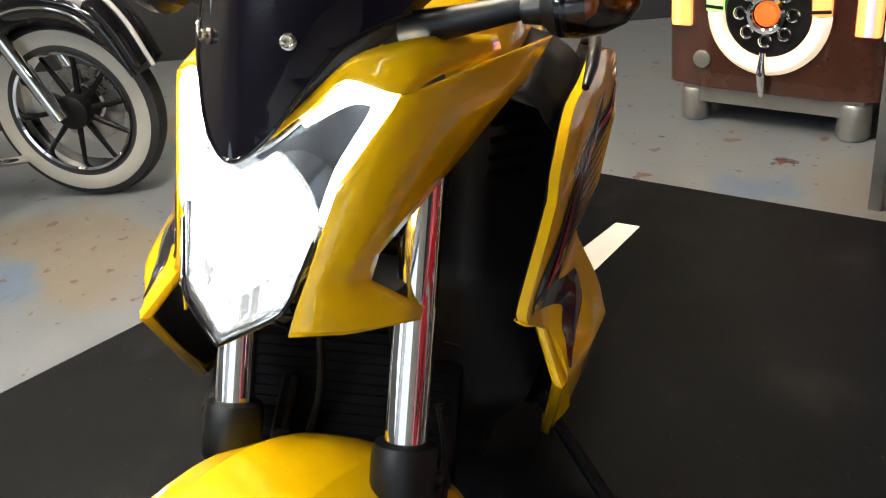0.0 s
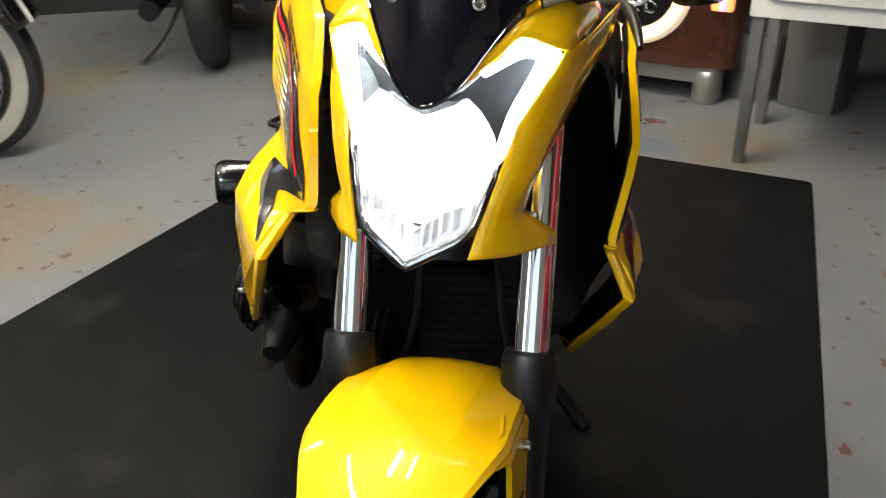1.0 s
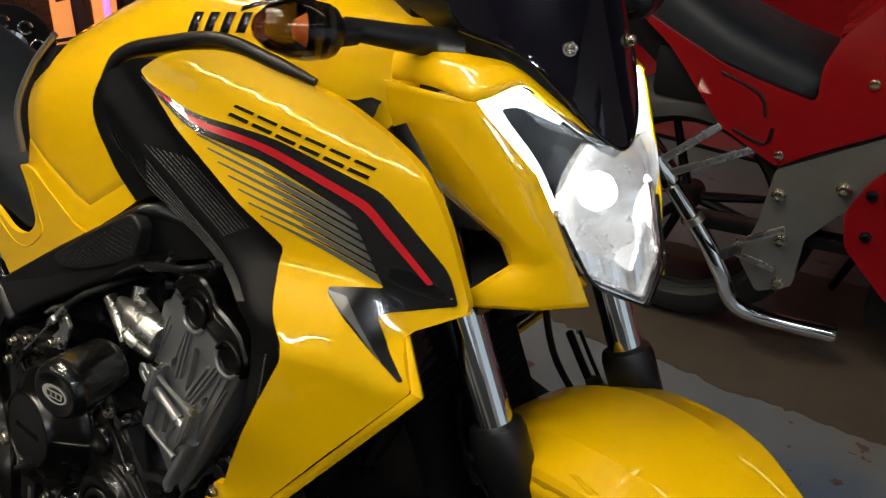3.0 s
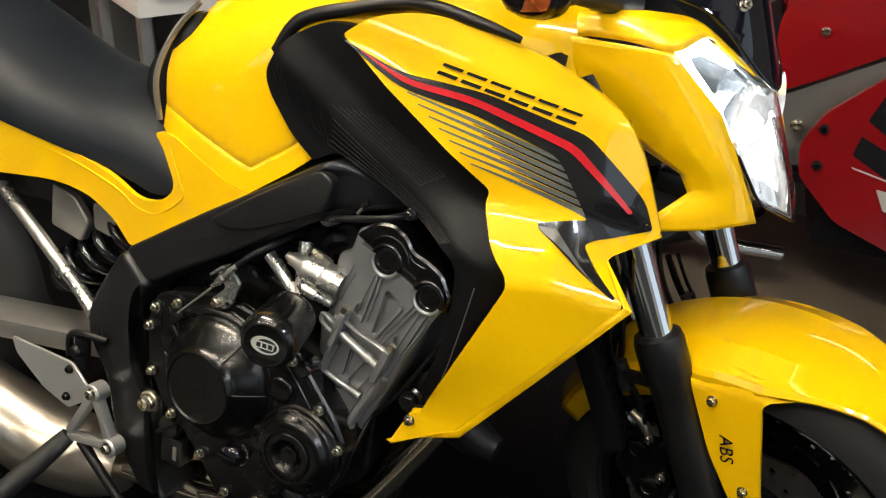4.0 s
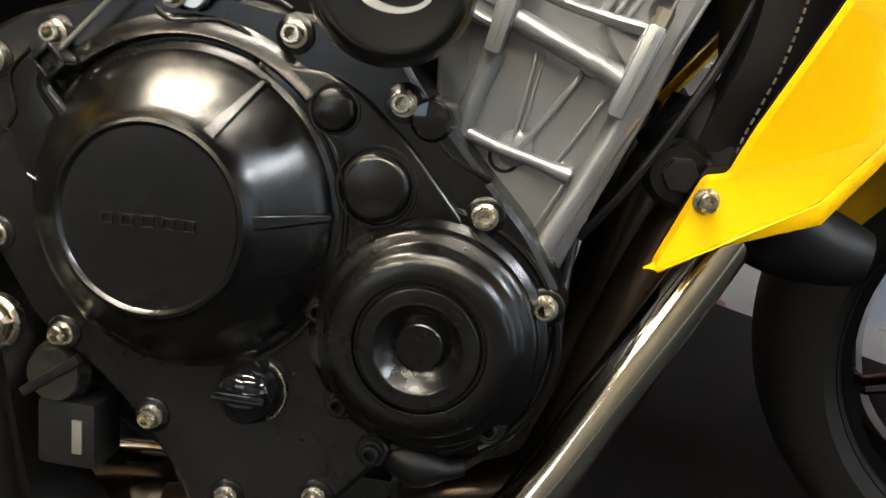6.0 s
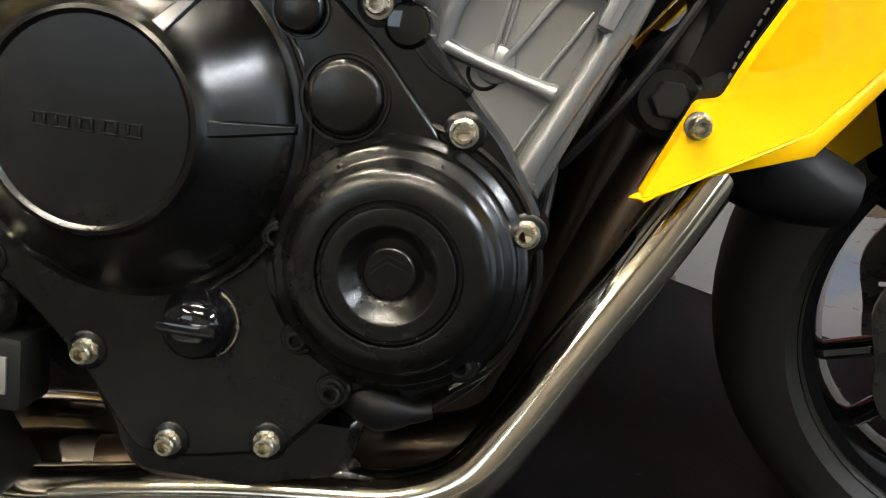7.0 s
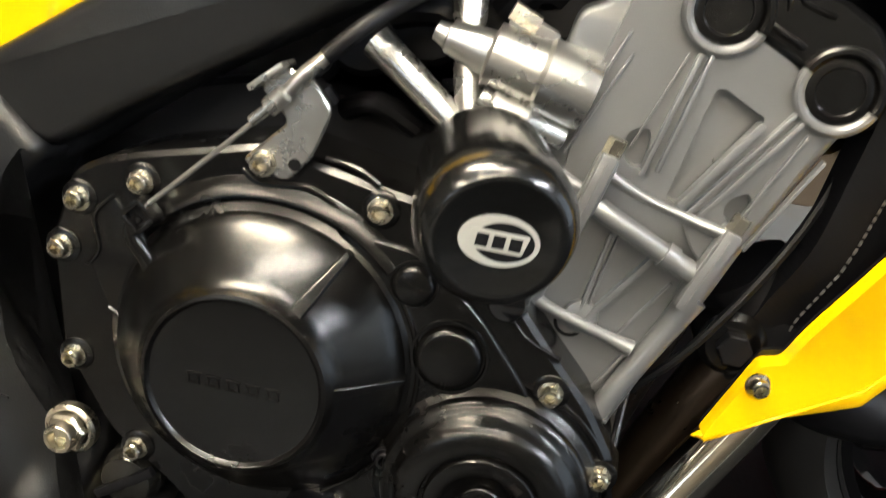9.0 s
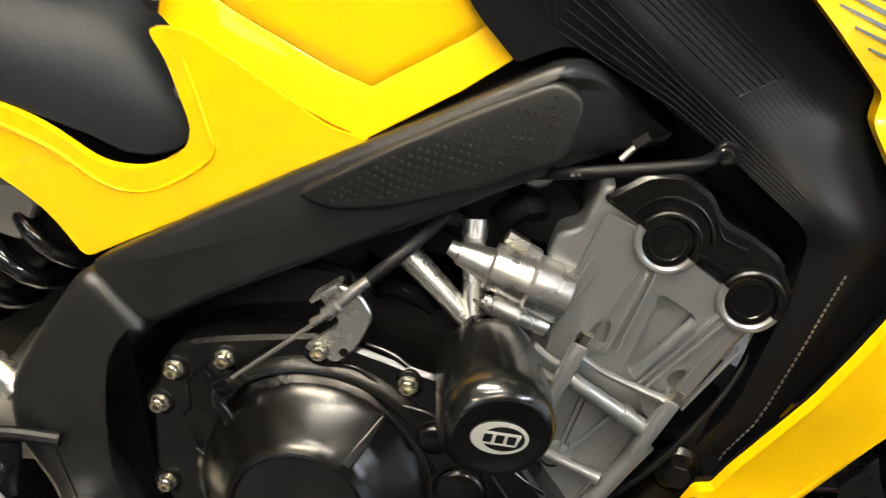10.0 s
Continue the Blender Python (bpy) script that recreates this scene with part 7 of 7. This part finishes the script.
    part("pipe_clamp", sweep([(-0.045, -0.198, 0.345), (-0.035, -0.197, 0.332)], 0.024, 20, 1), STEEL, b)
    part("silencer_bracket", joined(bar((-0.145, -0.225, 0.452), (-0.03, -0.17, 0.556), 0.008, 0.018, 0.003), bar((-0.130, -0.225, 0.430), (0.05, -0.165, 0.520), 0.008, 0.018, 0.003)), ALU, b, "bare metal bracket")
    part("swingarm", bar((-0.08, -0.125, 0.31), (0.30, -0.125, 0.34), 0.05, 0.03, 0.008), DARK, b, "dark swingarm")
    part("footrest_hanger", joined(bar((0.15, -0.195, 0.37), (0.066, -0.205, 0.318), 0.010, 0.014, 0.003), bar((0.15, -0.195, 0.27), (0.066, -0.205, 0.290), 0.010, 0.014, 0.003), bar((0.066, -0.205, 0.322), (0.062, -0.205, 0.286), 0.014, 0.014, 0.003)), ALU, b, "bare metal footrest hanger")
    part("footpeg", sweep([(0.064, -0.205, 0.30), (0.05, -0.27, 0.31)], 0.011, 12, 1), RUBBER, b)
    part("engine", block(0.56, 0.30, 0.40, (0.62, 0, 0.36), 0.04), DARK, b)
    part("rear_mudguard", block(0.22, 0.16, 0.07, (-0.25, 0, 0.70), 0.015, pose(0, 0, 0, 0, 35)), DARK, b)
    part("inner_box", block(0.42, 0.22, 0.12, (0.0, 0, 0.63), 0.02), DARK, b)
    part("side_stand", sweep([(0.30, 0.12, 0.22), (0.26, 0.30, 0.012)], 0.011, 10, 1), DARK, b)
    return b


red_bike()


# ---------------------------------------------------------------- cruiser with whitewall tyre
def cruiser():
    b = thing("cruiser_motorcycle", "dark cruiser motorcycle with whitewall tyre and white mudguard", "motorcycle", pose(-2.15, -1.42, 0, 0, 0, 89))
    t = part("front_wheel", lathe([(0.215, 0.034), (0.235, 0.043), (0.285, 0.046), (0.312, 0.032), (0.322, 0.0), (0.312, -0.032), (0.285, -0.046), (0.235, -0.043), (0.215, -0.034), (0.215, 0.034)], 64), RUBBER, b, "black tyre", Matrix.Translation((0, 0, 0.322)) @ pose(0, 0, 0, 90))
    for side in (-1, 1):
        part("whitewall", lathe([(0.236, side * 0.0442), (0.250, side * 0.0468), (0.284, side * 0.0472), (0.288, side * 0.0460)], 64), WHITEWALL, t, "cream whitewall ring")
    part("rim", lathe([(0.214, 0.05), (0.205, 0.045), (0.200, 0.02), (0.200, -0.02), (0.205, -0.045), (0.214, -0.05), (0.214, 0.05)], 56), CHROME, t, "chrome rim")
    part("hub", lathe([(0, 0.06), (0.035, 0.06), (0.06, 0.05), (0.06, -0.05), (0.035, -0.06), (0, -0.06)], 32), DARK, t)
    part("brake_disc", lathe([(0.07, -0.062), (0.14, -0.062), (0.14, -0.056), (0.07, -0.056), (0.07, -0.062)], 48), DISC, t)
    for k in range(10):
        a = 2 * math.pi * k / 10
        part("spoke", sweep([(0.05 * math.cos(a), 0.05 * math.sin(a), 0), (0.203 * math.cos(a + 0.1), 0.203 * math.sin(a + 0.1), 0)], [0.012, 0.008], 8, 0), DARK, t)
    def guard_radius(deg):
        """Radius of the mudguard: close at the front tip, higher over the top."""
        k = max(0.0, min(1.0, (deg - 22) / 50))
        return 0.372 + 0.085 * k * k * (3 - 2 * k)

    def guard_point(deg, f, w):
        r = guard_radius(deg) * f
        return (r * math.cos(radians(deg)), w, 0.322 + r * math.sin(radians(deg)))

    crown = ((0.90, 0.098), (0.95, 0.092), (0.985, 0.065), (1.0, 0.0), (0.985, -0.065), (0.95, -0.092), (0.90, -0.098))
    part("mudguard", loft([[guard_point(62 + 5 * i, f, w) for f, w in crown] for i in range(18)], False, False), CREAMPAINT, b, "white painted mudguard crown", None, thick=0.004)
    part("mudguard_nose", loft([[guard_point(22 + 5 * i, f, w) for f, w in crown] for i in range(9)], False, False), GLOSS, b, "dark glossy mudguard nose", None, thick=0.004)
    for y in (-0.098, 0.098):
        part("mudguard_skirt", loft([[guard_point(22 + 5 * i, 0.905, y), guard_point(22 + 5 * i, 0.86, y * 1.03), ((0.318 * math.cos(radians(22 + 5 * i))), y, 0.322 + 0.318 * math.sin(radians(22 + 5 * i)))] for i in range(26)], False, False), GLOSS, b, "dark glossy mudguard skirt", None, thick=0.004)
        part("skirt_trim", sweep([guard_point(a, 0.82, y * 1.06) for a in range(52, 146, 10)], 0.005, 10, 2), CHROME, b, "chrome skirt trim")
    part("mudguard_rail", sweep([guard_point(a, 1.0, -0.03) for a in range(22, 74, 8)], [0.009] * 7, 10, 2), CREAMPAINT, b, "white mudguard rail")
    part("rail_knob", lathe([(0, 0), (0.012, 0.002), (0.014, 0.012), (0.008, 0.02), (0, 0.022)], 20), CHROME, b, "", Matrix.Translation(guard_point(70, 1.0, -0.03)))
    for y in (-0.11, 0.11):
        part("fork_leg", sweep([(0.0, y, 0.32), (-0.22, y, 0.85)], 0.026, 16, 1), CHROME, b, "chrome fork leg")
    rows = []
    for x, w, top, bot in ((-0.20, 0.08, 0.90, 0.62), (-0.35, 0.15, 0.96, 0.60), (-0.60, 0.16, 0.93, 0.60), (-0.80, 0.10, 0.82, 0.62)):
        rows.append(tank_ring(x, w, top, bot))
    part("fuel_tank", loft(rows), DARK, b, "black fuel tank", None, angle=50)
    eng = part("engine", block(0.42, 0.30, 0.34, (-0.58, 0, 0.40), 0.05), DARK, b, "black engine")
    for k in range(8):
        part("cooling_fin", block(0.26, 0.34, 0.010, (-0.58, 0, 0.42 + 0.024 * k), 0.003), GREYMETAL, eng)
    part("air_cleaner", lathe([(0.09, 0), (0.09, 0.04), (0.07, 0.055), (0, 0.058)], 32), CHROME, b, "round chrome air cleaner", Matrix.Translation((-0.50, -0.20, 0.55)) @ pose(0, 0, 0, 90))
    part("exhaust_pipe", sweep([(-0.42, -0.18, 0.38), (-0.34, -0.20, 0.20), (-0.55, -0.21, 0.14), (-1.3, -0.22, 0.15)], [0.028, 0.028, 0.032, 0.045], 18), CHROME, b, "chrome exhaust pipe")
    part("engine_guard", sweep([(-0.25, -0.02, 0.62), (-0.22, -0.30, 0.52), (-0.20, -0.32, 0.28), (-0.24, -0.04, 0.16)], 0.016, 12), CHROME, b, "chrome engine guard")
    part("seat", block(0.6, 0.26, 0.10, (-1.0, 0, 0.68), 0.04), VINYL, b)
    wheel_parts(b, Matrix.Translation((-1.62, 0, 0.32)), 0.32, 0.15, 0.215, 5, DARK, False, "rear_wheel")
    part("rear_mudguard", block(0.7, 0.20, 0.06, (-1.45, 0, 0.70), 0.025), DARK, b)
    part("side_stand", sweep([(-0.80, 0.10, 0.2), (-0.78, 0.28, 0.012)], 0.012, 10, 1), DARK, b)
    return b


cruiser()


# ---------------------------------------------------------------- dark touring motorcycle by the west wall
def touring_bike():
    b = thing("touring_motorcycle", "black touring motorcycle parked with its tail to the room", "motorcycle", pose(-3.02, -0.72, 0, 0, 0, 6))
    wheel_parts(b, Matrix.Translation((0, 0, 0.30)), 0.30, 0.14, 0.20, 5, DARK, False, "rear_wheel")
    rows = []
    for x, w, top, bot in ((0.30, 0.05, 0.74, 0.66), (0.22, 0.11, 0.80, 0.62), (0.0, 0.16, 0.86, 0.60), (-0.30, 0.18, 0.84, 0.58), (-0.42, 0.19, 1.02, 0.60), (-0.62, 0.17, 1.05, 0.64)):
        rows.append(tank_ring(x, w, top, bot))
    part("tail_and_tank", loft(rows), GLOSS, b, "gloss black tail and tank", None, angle=50)
    for side in (-1, 1):
        case = part("pannier", block(0.50, 0.20, 0.36, (-0.02, side * 0.26, 0.56), 0.05), BLACK, b, "black hard pannier")
        part("pannier_lid_edge", block(0.505, 0.012, 0.30, (-0.02, side * 0.30, 0.56), 0.005), DARK, case)
        part("silencer", sweep([(0.22, side * 0.20, 0.30), (-0.10, side * 0.20, 0.27), (-0.45, side * 0.17, 0.22)], [0.040, 0.045, 0.024], 18), DARK, b, "dark silencer")
    part("engine", block(0.30, 0.38, 0.40, (-0.36, 0, 0.42), 0.06), DARK, b, "black engine")
    part("tail_lamp", block(0.02, 0.16, 0.05, (0.30, 0, 0.72), 0.008), DECALRED, b, "red tail lamp")
    part("rear_mudguard", loft([[(0.33 * math.cos(radians(q)), w, 0.30 + 0.33 * math.sin(radians(q))) for w in (-0.085, 0.0, 0.085)] for q in range(20, 130, 10)], False, False), BLACK, b, "", None, thick=0.006)
    part("side_stand", sweep([(-0.42, -0.12, 0.22), (-0.22, -0.24, 0.06), (-0.06, -0.32, 0.014)], [0.013, 0.012, 0.012], 12, 2), GREYMETAL, b, "bright side stand")
    wheel_parts(b, Matrix.Translation((-0.63, 0, 0.28)), 0.28, 0.11, 0.20, 5, DARK, False, "front_wheel")
    return b


touring_bike()
